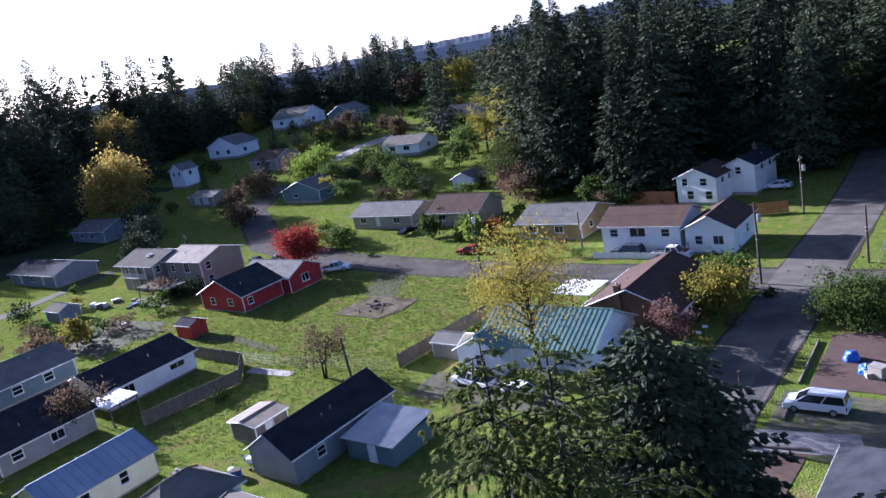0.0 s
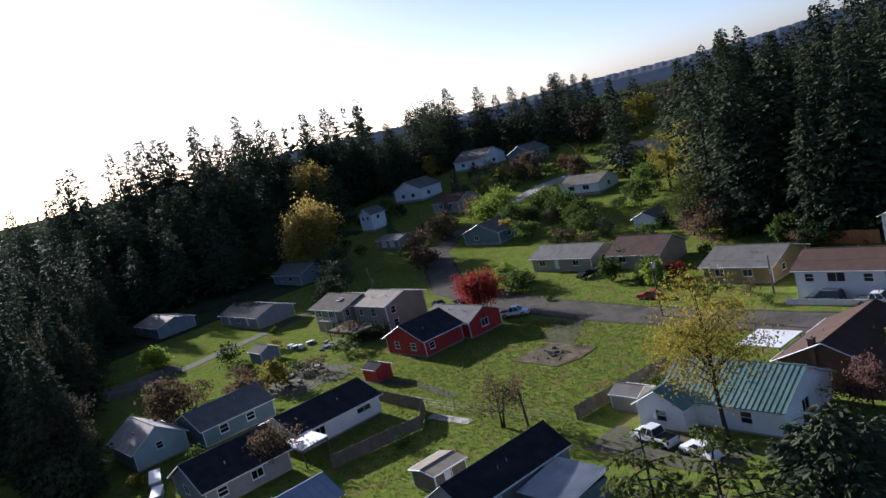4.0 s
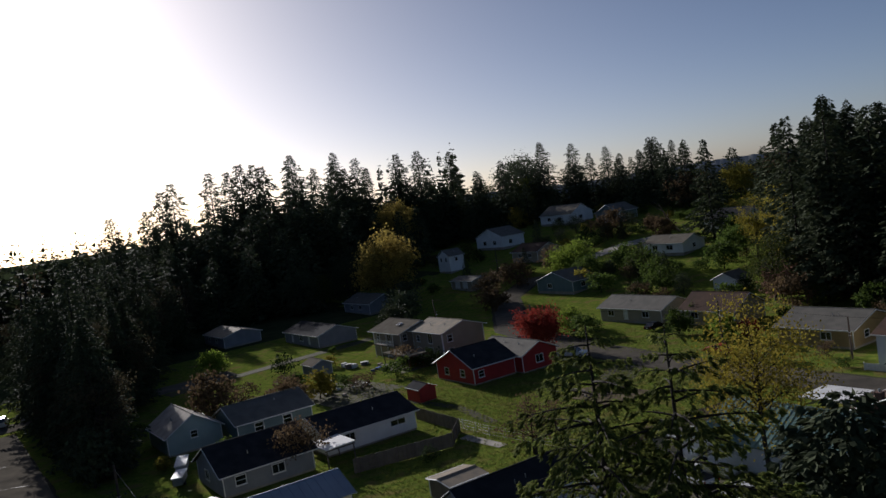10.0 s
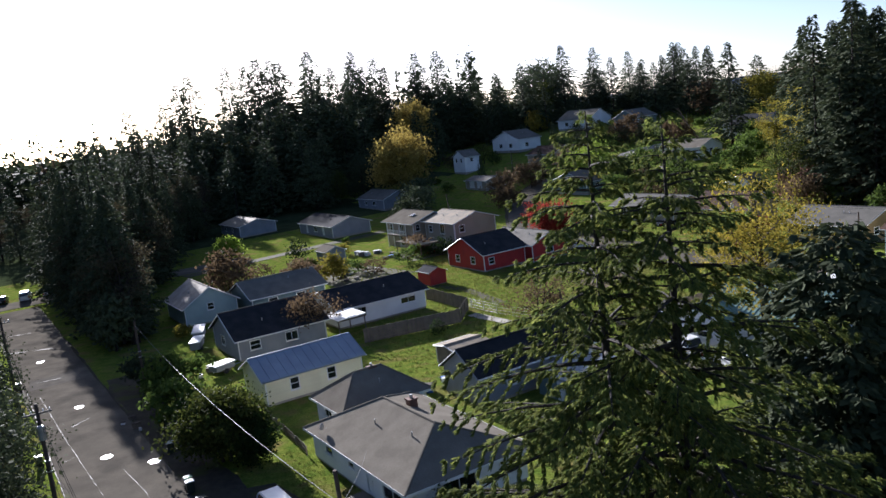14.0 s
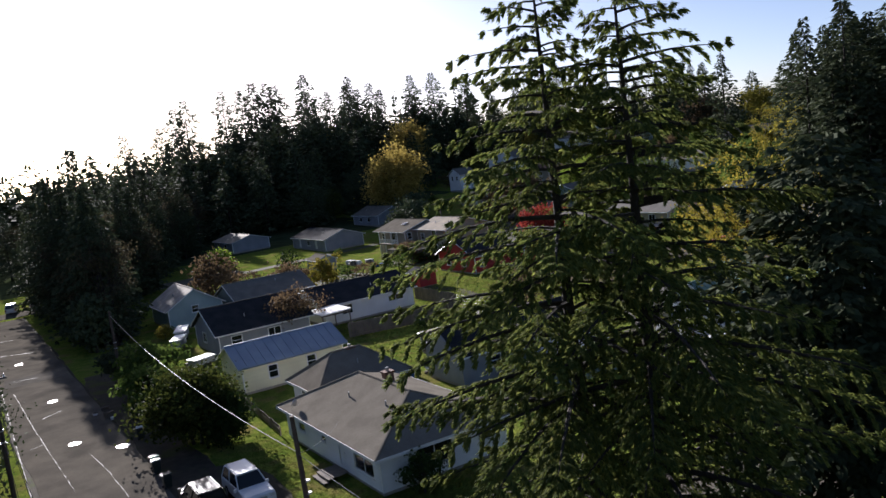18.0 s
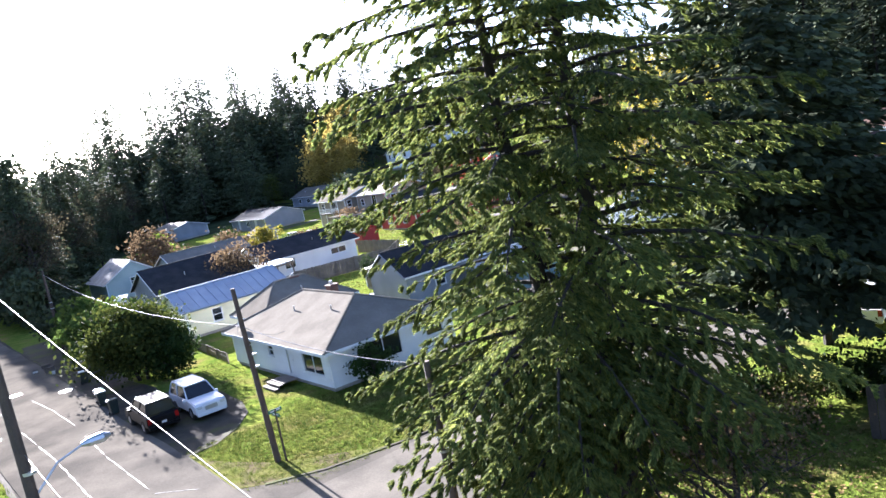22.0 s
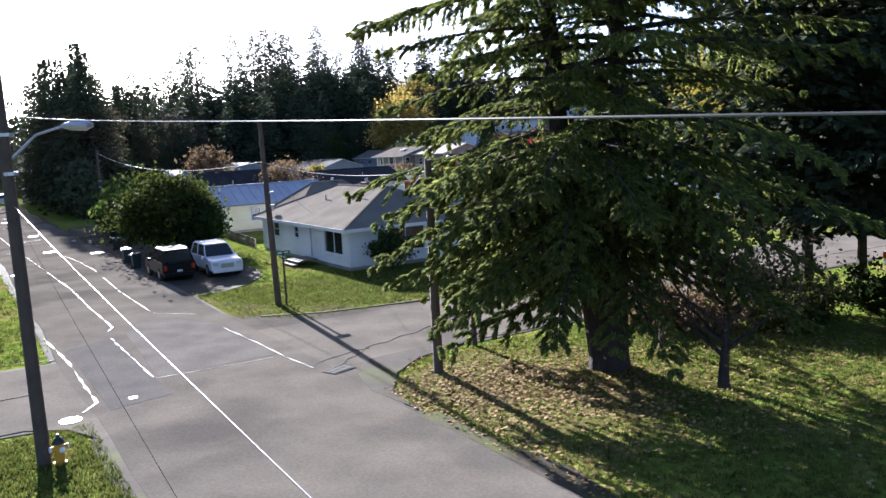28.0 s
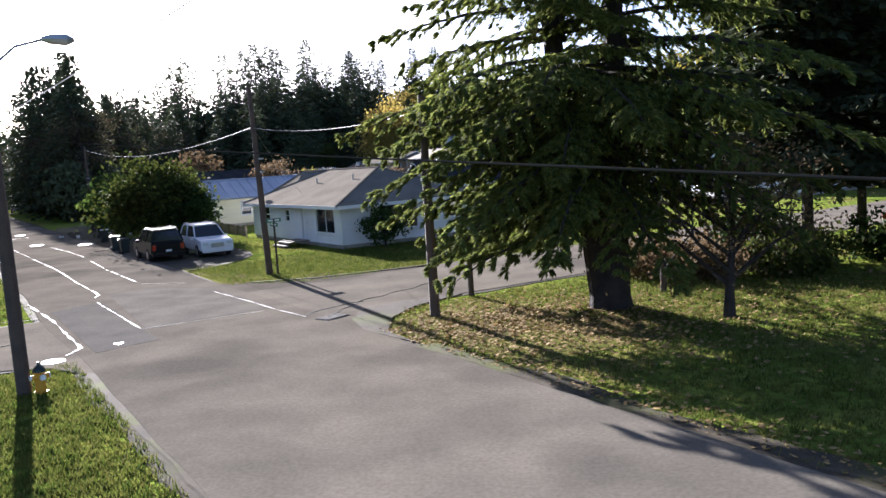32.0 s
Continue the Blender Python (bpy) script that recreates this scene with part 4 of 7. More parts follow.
# the great twin-stemmed cedar on the corner
def great_cedar(a, b):
    root = thing("great_cedar", "huge old twin-stemmed cedar with layered drooping boughs", "tree", a, b, -0.05)
    for dx, dy, h, seed in ((-1.45, 1.2, 25.7, 3), (0.2, -0.4, 25.3, 8)):
        rng = np.random.default_rng(seed)
        stem = part("stem", tube(bmesh.new(), [(dx * 0.1, dy * 0.1, -0.2), (dx * 0.13, dy * 0.13, 0.5), (dx * 0.3, dy * 0.3, 3), (dx * 0.75, dy * 0.75, 7), (dx, dy, 14), (dx, dy, h)], [0.64, 0.5, 0.43, 0.32, 0.2, 0.02], 12), "bark", root)
        n = 200
        for i in range(n):
            f = (i / 117) ** 0.85 if i < 118 else 0.2 * (i - 118) / 34 if i < 152 else 0.2 + 0.75 * (i - 152) / 38
            z = 3.2 + (h - 3.4) * f + rng.uniform(-0.12, 0.12)
            L = 6.7 * min(1.0, (h + 0.3 - z) / 12.0) ** 0.7 * (0.78 + 0.22 * min(1.0, (z - 2.5) / 4.0)) * rng.uniform(0.55, 1.15)
            az = 2.399963 * i + rng.uniform(-0.35, 0.35) + seed
            if math.cos(az - math.atan2(-dy, -dx)) > 0.6:
                L *= 0.6
            if i >= 190:
                az, z, L = 2.51 + rng.uniform(-0.9, 0.9), 2.5 + 0.45 * (i - 190), rng.uniform(5.0, 6.6)
            low = max(0.0, 1 - (z - 2.6) / 8)
            rise, droop = (0.12 + 0.3 * max(0, f - 0.6)), 0.22 + 0.26 * low + rng.uniform(-0.07, 0.07)
            w = min(1.0, z / 14)
            m = pose(dx * w, dy * w, z, 0, 0, math.degrees(az))
            q = 0.022 + 0.011 * L
            pts = [(L * t, 0, L * (rise * t - droop * t * t)) for t in (0, 0.25, 0.5, 0.75, 0.97)]
            bough = part("bough", tube(bmesh.new(), pts, [q, q * 0.85, q * 0.6, q * 0.35, 0.006], 5), "bark", root, m=m)
            v = bough_sprays(rng, L, 95 + 25 * low + 70 * max(0.0, f - 0.4), 0.165, rise, droop, 1.15, 0.3, 0.06, 0.15, 2.0)
            raw("needles", v, quads(v), "cedarleaf", bough)
    return root


great_cedar(24.2, 18.1)
# ---- woods ----
WOOD = "wood behind the town"
FIRS = [conifer("fir_tree", "tall dark fir in the wood above the town", 118 + 11 * i, 303, h, r, 20 + i, "firdark", wh, 9, 1.55, 0.95, WOOD, ragged=0.5, droop=0.24, rise=0.03, hang=0.5, shape=sh)
        for i, (h, r, wh, sh) in enumerate(((36, 7.4, 24, 0.85), (31, 6.6, 22, 0.78), (38, 8.0, 25, 0.95), (27, 6.6, 20, 0.85)))]
FIR_H = (36, 31, 38, 27)
DEEP = [conifer("forest_fir", "dark fir deep in the wood", 72 + 13 * i, 322, h, r, 220 + i, "firdark", wh, 8, 0.85, 1.2, WOOD, ragged=0.45, droop=0.2, rise=0.0, hang=0.4, shape=sh)
        for i, (h, r, wh, sh) in enumerate(((33, 7.6, 20, 0.78), (29, 8.2, 18, 0.9), (25, 7.0, 17, 0.7)))]
FINE = [conifer("fir_tree", "tall spired fir on the skyline of the wood", 166 + 12 * i, 372, h, r, 320 + i, "firdark", wh, 9, 2.3, 0.8, WOOD, ragged=0.55, droop=0.26, rise=0.04, hang=0.55, shape=sh, bare=0.1)
        for i, (h, r, wh, sh) in enumerate(((48, 10.2, 34, 0.7), (45, 9.0, 33, 0.64), (50, 11.0, 35, 0.78), (44, 7.8, 31, 0.6)))]
FINE_H = (48, 45, 50, 44)
rng = random.Random(11)


def plant(src, a, b, s, sink=0.3):
    m = Matrix.Translation(W(a, b, hill(a, b) - sink)) @ pose(0, 0, 0, 0, 0, rng.uniform(0, 360))
    t = copy_thing(src, m)
    w = s * rng.uniform(0.9, 1.15)
    t.scale = (w, w, s)
    return t


# the tall firs that make the skyline: a, b, height of the top
SKYLINE = ((27.4, 379.7, 31), (81, 372.5, 40.5), (95, 369, 41.5), (102, 367, 49), (106.8, 366, 52), (122.7, 361, 54.5), (130.4, 358, 54), (135.4, 356, 56.4), (140.9, 354, 55.8), (143.7, 351, 54), (156.9, 347.6, 57.8),
           (173.7, 340, 53), (178, 338, 50.6), (187, 333.6, 49.4), (199.6, 326, 53.8), (207.9, 321, 53.8), (219.9, 313, 51.5), (253.4, 287.7, 49.4), (263.9, 278.5, 46.6), (274.8, 268, 43), (279, 264, 39), (285, 258, 39.4), (289.6, 252.4, 44), (294.5, 247, 41.4))
for a, b, top in SKYLINE:
    k = rng.randrange(4)
    a, b, top = a * 0.92, b * 0.92, 27 + (top - 27) * 0.92 + (3 if a < 165 else 1)
    plant(FINE[k], a, b, (top - hill(a, b)) / FINE_H[k] * 1.005)
# the wood on the near hill above the white houses
NEAR_FIRS = ((196, 152, 36.5), (154, 98.4, 36.6), (169, 102.7, 35.4), (177, 98.7, 37.4), (184, 95.7, 37.6), (173.5, 83.4, 37.3), (172, 75, 37), (170, 66.5, 38), (186, 122, 37), (189, 117, 32.6), (193, 110, 37), (196, 103, 37.6))
for a, b, top in NEAR_FIRS:
    k = rng.randrange(4)
    plant(FIRS[k], a, b, (top - hill(a, b)) / FIR_H[k] * 1.005)
# the depth of the far wood, its floor rising with the hill
for _ in range(118):
    az = rng.uniform(0.16, 0.87)
    far = rng.uniform(286, 345) if az < 0.5 else rng.uniform(338, 372)
    a, b = far * math.sin(az), far * math.cos(az)
    top = 25 + 12 * smooth(a, 65, 120) - 6 * smooth(a, 190, 220) + rng.uniform(-6, 2)
    k = rng.randrange(3)
    plant(DEEP[k], a, b, max(10, top - hill(a, b)) / (33, 29, 25)[k])
# belts of the wood between and beside them: a range, b range, count, scale
for a0, a1, b0, b1, n, lo, hi in ((76, 118, 232, 280, 20, 0.7, 0.95), (40, 78, 235, 290, 22, 0.7, 0.95), (140, 166, 63, 92, 14, 0.8, 1.05), (134, 158, -8, 18, 10, 0.8, 1.05), (150, 162, 36, 44, 3, 0.7, 0.9), (150, 182, 252, 300, 12, 0.6, 0.8), (176, 246, 262, 304, 22, 0.55, 0.85), (238, 268, 196, 250, 12, 0.6, 0.85),
                                  (160, 215, 62, 112, 34, 0.8, 1.02), (212, 255, 95, 150, 12, 0.75, 0.95), (-40, -8, 90, 190, 16, 0.5, 0.75), (158, 225, -10, 58, 28, 0.85, 1.05)):
    for _ in range(n):
        near = a0 > 135 and b1 < 120
        plant(rng.choice(FIRS if near and _ % 2 else DEEP), rng.uniform(a0, a1), rng.uniform(b0, b1), rng.uniform(lo, hi))
# broad dark trees that close the wood between the firs
BROAD = [leafy("dark_tree", "broad dark tree in the wood behind the town", 104 + 16 * i, 296, h, r, 90 + i, m, 7, 150, 26, 0.3, 0.2, group="broad trees of the wood", low=0.05, open_=0.2)
         for i, (h, r, m) in enumerate(((22, 7.5, "firdark"), (18, 6.5, "firdark"), (20, 7.0, "leafdark")))]
for a0, a1, b0, b1, n, lo, hi in ((100, 130, 232, 280, 8, 0.5, 0.8), (24, 70, 215, 270, 12, 0.5, 0.8), (120, 200, 285, 320, 14, 0.7, 1.1), (228, 260, 270, 310, 6, 0.9, 1.3), (268, 300, 170, 245, 5, 0.5, 0.7), (-26, -4, 60, 180, 10, 0.4, 0.65), (144, 200, 64, 110, 16, 0.6, 0.9), (160, 215, -6, 50, 10, 0.6, 0.9)):
    for _ in range(n):
        plant(rng.choice(BROAD), rng.uniform(a0, a1), rng.uniform(b0, b1), rng.uniform(lo, hi))


# the dark stand between the main road and the low houses, and the trees across the road
STAND = [conifer("fir_tree", "dark ragged fir beside the main road", 21.5 + 5 * i, 168 + 9 * i, h, r, 420 + i, "firdark", wh, 9, 5.2, 0.5, "firs beside the main road", ragged=0.6, droop=0.28, rise=0.06, hang=0.6, shape=sh, bare=0.08)
         for i, (h, r, wh, sh) in enumerate(((22, 4.6, 27, 0.75), (19, 4.0, 24, 0.66), (24, 4.4, 28, 0.85)))]
BARE = [leafy("bare_tree", "tall thin brown-leaved tree beside the main road", 24 + 6 * i, 150 + 5 * i, h, r, 430 + i, "leafdull", 11, 150, 26, 0.15, 0.22, group="thinning trees beside the main road", low=0.12, open_=0.7, stems=2)
        for i, (h, r) in enumerate(((17, 3.8), (20, 4.2)))]
plant(STAND[2], 29.5, 165, 29.5 / 24)
for k in range(86):
    b = rng.uniform(114, 262)
    a = rng.uniform(22.3 if b < 240 else 6, 25.2 if b < 136 else 25.6 + (b - 132) * 0.41)
    if k % 3:
        plant(STAND[k % 3], a, b, rng.uniform(0.75, 1.05))
    else:
        plant(BARE[k % 2], a, b, rng.uniform(0.8, 1.1))
for a, b, k in ((-3, 84, 0), (-7, 96, 1), (-2, 108, 2), (-9, 118, 0), (-3, 127, 1), (-6, 139, 2), (-1, 150, 0), (-12, 72, 1), (1, 160, 2), (4.6, 92, 1), (3.2, 101, 0), (4.4, 113, 2), (3.5, 124, 1), (4.8, 137, 0)):
    plant(STAND[k], a, b, rng.uniform(0.5, 0.8) if a > 2 else rng.uniform(0.7, 1.0))
for k in range(34):
    b = rng.uniform(96, 255)
    plant(STAND[k % 3] if k % 4 else BROAD[k % 3], rng.uniform(-44, 4.5 if b < 165 else -4), b, rng.uniform(0.6, 1.0))


def far_wood():
    """The wood on the hills beyond, one mass of small ragged crowns."""
    r = np.random.default_rng(5)
    kinds = []
    for _ in range(6):
        t = np.sort(r.uniform(0, 1, 46)) ** 0.9
        az = r.uniform(0, math.tau, 46)
        L = (1 - t) * r.uniform(0.6, 1.25, 46) + 0.05
        base = np.stack([0 * t, 0 * t, t + 0.06], 1)
        way = np.stack([np.cos(az) * L, np.sin(az) * L, -0.05 - 0 * L], 1)
        ln = L * 0.19
        kinds.append(sprays(r, base, way, ln, 0.5 * ln + 0.012))
    out = []
    while len(out) < 2400:
        far = 350 + 500 * r.random() ** 1.6
        far = far if len(out) % 3 else 350 + 300 * r.random()
        az = r.uniform(0.12, 1.75) if len(out) % 2 else r.uniform(0.2, 0.95)
        a, b = far * math.cos(az), far * math.sin(az)
        c, h = W(a, b, hill(a, b) - 1), r.uniform(7, 13) if az < 0.95 else r.uniform(24, 40)
        out.append(kinds[r.integers(6)] * np.array((h * r.uniform(0.85, 1.3), h * r.uniform(0.85, 1.3), h)) + np.array(c))
    v = np.concatenate(out)
    ob = raw("far_wood", v, quads(v), "firdark")
    tagged(ob, "dark wooded hills beyond the town", "wood", kind="stuff")


far_wood()


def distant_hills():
    """A far wooded ridge, its distance haze painted as a faint blue glow."""
    m = bpy.data.materials.new("hillside with painted haze glow")
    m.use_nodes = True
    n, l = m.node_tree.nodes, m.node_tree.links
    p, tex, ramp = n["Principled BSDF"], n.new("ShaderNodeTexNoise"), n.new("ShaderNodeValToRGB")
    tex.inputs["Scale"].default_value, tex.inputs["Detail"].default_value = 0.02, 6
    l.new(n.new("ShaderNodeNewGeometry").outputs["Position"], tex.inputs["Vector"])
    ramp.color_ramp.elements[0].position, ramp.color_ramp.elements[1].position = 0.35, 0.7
    # both blues stand for haze in the air and go out as emission
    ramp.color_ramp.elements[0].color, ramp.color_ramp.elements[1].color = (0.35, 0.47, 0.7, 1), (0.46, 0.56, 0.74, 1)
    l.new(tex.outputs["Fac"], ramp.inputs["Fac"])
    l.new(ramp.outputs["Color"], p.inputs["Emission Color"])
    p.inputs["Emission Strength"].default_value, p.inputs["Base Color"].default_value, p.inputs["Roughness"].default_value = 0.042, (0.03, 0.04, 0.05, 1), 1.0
    M["hazeglow"] = m
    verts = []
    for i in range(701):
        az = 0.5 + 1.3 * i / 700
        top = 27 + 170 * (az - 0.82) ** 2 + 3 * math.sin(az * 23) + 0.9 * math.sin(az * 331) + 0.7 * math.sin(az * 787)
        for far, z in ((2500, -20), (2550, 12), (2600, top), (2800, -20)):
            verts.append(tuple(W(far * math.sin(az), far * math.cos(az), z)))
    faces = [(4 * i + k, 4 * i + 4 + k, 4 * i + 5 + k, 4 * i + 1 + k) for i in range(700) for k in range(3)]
    tagged(raw("backdrop", verts, faces, "hazeglow"), "wooded hills on the horizon, haze painted as a blue glow", "hills", kind="structure")


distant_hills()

# ---- broad-leaved trees and shrubs ----
leafy("big_leaf_maple", "tall thinning maple with golden leaves before the green-roofed house", 66.2, 45.9, 19.2, 5.4, 41, "leafmaple", 13, 300, 30, 0.14, 0.3, low=0.2, stems=2, open_=0.75, girth=0.6)
leafy("golden_maple", "large round golden maple at the edge of the wood", 124.5, 216.5, 22.6, 8.2, 42, "leafamber", 13, 330, 44, 0.36, 0.2, low=0.12, stems=2, open_=0.8)
leafy("golden_maple", "golden-brown maple behind the larger one", 163.5, 273.5, 28.5, 7.6, 43, "leafamber", 11, 200, 34, 0.4, 0.25, low=0.3, stems=2, open_=0.8)
leafy("yellow_tree", "yellowing tree in the dark wood", 97.5, 296, 24.5, 7.6, 44, "leafolive", 8, 220, 34, 0.36, 0.25, low=0.3)
leafy("yellow_tree", "yellow-green tree among the firs", 142, 300, 31, 5.0, 45, "leafolive", 8, 120, 30, 0.38, 0.25, low=0.3)
for i, (a, b, h, r) in enumerate(((176, 124, 17, 3.6), (173, 116, 20, 3.8), (168, 111, 15, 3.2), (163, 107, 13, 3.0))):
    leafy("edge_tree", "thin yellow-leaved tree lit at the edge of the fir wood", a, b, h, r, 260 + i, "leafyellow", 9, 130, 24, 0.2, 0.2, group="yellow trees at the wood's edge", low=0.15, open_=0.7)
leafy("red_maple", "deep red maple by the far street", 98.8, 116.2, 8.2, 4.4, 46, "leafred", 8, 200, 40, 0.2, 0.2, low=0.12)
leafy("red_shrub", "small deep red shrub before the brown-roofed house", 119.5, 86.5, 3.6, 1.9, 59, "leafred", 7, 60, 30, 0.14, 0.1, low=0.0)
leafy("lime_tree", "bright lime-green bush on the hillside", 164.5, 178.5, 7.5, 6.5, 47, "leaflime", 8, 170, 36, 0.3, 0.15, low=0.05)
leafy("plum_tree", "dusky pink-leaved plum tree by the cross street", 78.0, 37.0, 4.8, 2.7, 48, "leafpink", 8, 90, 30, 0.16, 0.2, low=0.15)
leafy("willow_shrub", "tall yellow-green shrub beside the cross street", 88.5, 35.6, 5.6, 3.6, 49, "leafyellow", 8, 120, 32, 0.2, 0.1, low=0.05, stems=2)
leafy("willow_shrub", "tall green shrub near the stop line", 94.0, 36.2, 5.2, 3.4, 50, "leafgreen", 8, 110, 32, 0.2, 0.1, low=0.05, stems=2)
leafy("round_hedge", "large clipped round hedge beside the cross street", 88.5, 20.2, 4.6, 4.6, 51, "leafgreen", 8, 220, 40, 0.16, 0.1, low=0.0, open_=0.15)
leafy("apple_tree", "nearly bare apple tree at the edge of the open lot", 61.4, 73.4, 6.2, 3.4, 52, "leafbrown", 9, 60, 24, 0.16, 0.25, low=0.2, stems=2, open_=0.8)
leafy("lot_shrub", "spreading dark shrub with yellowed top by the road", 21.2, 64.6, 6.4, 3.4, 53, "leafdark", 9, 280, 44, 0.17, 0.12, low=0.0, stems=2)
leafy("lot_shrub", "rounded dark evergreen shrub by the drive", 23.0, 62.6, 4.6, 1.9, 54, "fir", 8, 150, 40, 0.14, 0.1, low=0.0, open_=0.2)
leafy("front_shrub", "dark shrub under the picture window", 29.0, 42.3, 2.9, 1.35, 55, "fir", 7, 60, 34, 0.1, 0.1, low=0.0, open_=0.2)
leafy("yard_tree", "bare brown-leaved tree between the dark roofs", 41.5, 94.5, 6.6, 3.2, 56, "leafbrown", 9, 80, 24, 0.17, 0.25, low=0.2, stems=2, open_=0.8)
leafy("bare_tree", "small low-forked tree with sparse reddish leaves on the corner lawn", 25.2, 14.5, 5.0, 3.4, 57, "leafbrown", 13, 190, 16, 0.06, 0.16, low=0.3, open_=0.85, girth=1.4)
for i, (a, b, h, m) in enumerate(((29.6, 21.8, 1.3, "leafbrown"), (30.6, 19.6, 1.2, "leafbrown"), (32.6, 17.8, 1.6, "leafdark"), (33.6, 20.2, 2.2, "fir"), (35.0, 18.6, 1.5, "leafdark"), (38.0, 17.2, 1.4, "fir"), (40.6, 16.0, 1.4, "leafdark"), (43.0, 14.6, 1.6, "fir"))):
    leafy("border_shrub", "dense dark shrub bordering the corner lawn", a, b, h, 1.55, 240 + i, m, 7, 80, 30, 0.11, 0.1, group="shrubs bordering the lawn", low=0.0, open_=0.2)
leafy("yard_shrub", "pale yellow-green shrub by the concrete drive", 57.5, 178, 5.0, 3.2, 58, "leaflime", 7, 80, 30, 0.25, 0.1, low=0.0)
for i, (a, b, h, r, m) in enumerate(((112, 118, 4, 3.0, "leafgreen"), (110, 128, 4.5, 3.4, "leafgreen"), (116, 126, 5, 2.6, "leaflime"), (128, 104, 4, 2.6, "leafgreen"), (118, 100, 5, 2.4, "leafgreen"), (119, 92, 4.5, 2.6, "leafgreen"), (115, 88, 5.2, 1.8, "leaflime"),
                                 (146, 98, 6.5, 4.4, "leafpink"), (140, 92, 6, 4, "leafbrown"), (146, 84, 7, 4, "leafbrown"), (139, 76, 5.5, 2.8, "leafgreen"), (151, 70, 4, 2, "leaflime"), (150, 132, 6, 4, "leafgreen"), (158, 140, 6.5, 4.4, "leafgreen"), (164, 150, 7, 4.4, "leafgreen"),
                                 (158, 164, 7, 4.6, "leafgreen"), (152, 160, 5, 3, "leafyellow"), (148, 150, 5.4, 3.4, "leafgreen"), (170, 162, 7, 4, "leafgreen"), (150, 186, 8, 4.5, "leafbrown"), (168, 190, 7, 4, "leafbrown"), (196, 170, 8, 3.6, "leafbrown"), (178, 132, 8, 4.2, "leafgreen"),
                                 (186, 128, 9, 4.2, "firdark"), (168, 128, 7, 4, "leafgreen"), (192, 142, 8, 3.4, "leafgreen"), (172, 108, 9, 5, "leafgreen"), (162, 104, 8, 5, "leafbrown"), (200, 196, 9, 5, "leafbrown"), (206, 184, 5, 3, "leafbrown"), (240, 196, 12, 7, "leafbrown"), (256, 186, 13, 7, "leafyellow"),
                                 (262, 172, 14, 7, "leafbrown"), (272, 180, 15, 8, "leafbrown"), (215, 262, 9, 5, "leafgold"), (134, 178, 8, 4.4, "leafbrown"), (128, 168, 6, 3.6, "leafbrown"), (108, 180, 9, 5, "firdark"), (98, 168, 8, 4, "firdark"), (118, 196, 9, 5, "firdark"), (22, 84, 6, 3.2, "leafgreen"),
                                 (21, 92, 4, 2.4, "firdark"), (20.5, 76, 5, 2.6, "leafgreen"), (22, 128, 9, 3.6, "firdark"), (28, 141, 10, 5, "firdark"), (42, 128, 8, 4, "leafbrown"), (52, 122, 6, 3.4, "leafbrown"), (60, 128, 5, 2.6, "leafyellow"), (21.5, 114, 9, 3.0, "firdark"), (0.5, 62, 5, 2.4, "leafgreen"), (0.5, 72, 6, 3, "firdark"),
                                 (0, 84, 7, 3.4, "firdark"), (0.5, 48, 4, 2.2, "firdark"), (1, 39, 3.2, 1.6, "firdark"))):
    leafy("shrub", "leafy shrub or small tree among the houses", a, b, h, r, 200 + i, m, 6, int(30 + 10 * r), 26, 0.09 * h ** 0.5 * 1.3, 0.15, group="shrubs among the houses", low=0.05)
for a, b, h, r, sd, lab in ((38.6, 21.0, 19.3, 5.8, 61, "broad dark pine across the corner lawn"), (43.4, 21.4, 16.6, 5.4, 62, "dark pine behind the corner cedar"), (37.5, 9.0, 12.5, 4.4, 63, "dark pine shading the lawn"), (39.0, 2.5, 11.5, 4.2, 65, "dark low-branched pine beyond the lawn")):
    conifer("dark_pine", lab, a, b, h, r, sd, "firdark", 32, 9, 10.0, 0.46, droop=0.16, bare=0.17 if b > 20 else 0.06, ragged=0.5, rise=0.1, hang=0.5, shape=0.5)
for i, (a, b, h) in enumerate(((37.1, 298.5, 38), (40.5, 299, 34), (34, 300, 30))):
    leafy("poplar", "slender bare poplar at the end of the road", a, b, h, 1.5, 70 + i, "leafbrown", 14, 50, 14, 0.22, 0.15, group="poplars at the road's end", low=0.2)


# shrubs scattered over the hillside and the yards, clear of the houses
BUSH = [leafy("bush", "low rounded bush among the yards", 300 + 8 * i, 300, h, r, 120 + i, m, 6, 34, 18, 0.24, 0.12, group="bushes among the yards", low=0.0, open_=0.3)
        for i, (h, r, m) in enumerate(((3.6, 2.4, "leafgreen"), (4.6, 2.6, "fir"), (3.0, 2.2, "leafyellow"), (5.2, 2.8, "leafbrown"), (2.4, 1.7, "leafgreen")))]


def clear(a, b, pad=2.4):
    return all(not (a0 - pad < a < a1 + pad and b0 - pad < b < b1 + pad) for a0, a1, b0, b1 in FOOT) and all(not (a0 - 11 < a < a1 + 2 and b0 - 11 < b < b1 + 2) for a0, a1, b0, b1 in HILL_LOTS) and not (95 < a < 106 and b < 112)


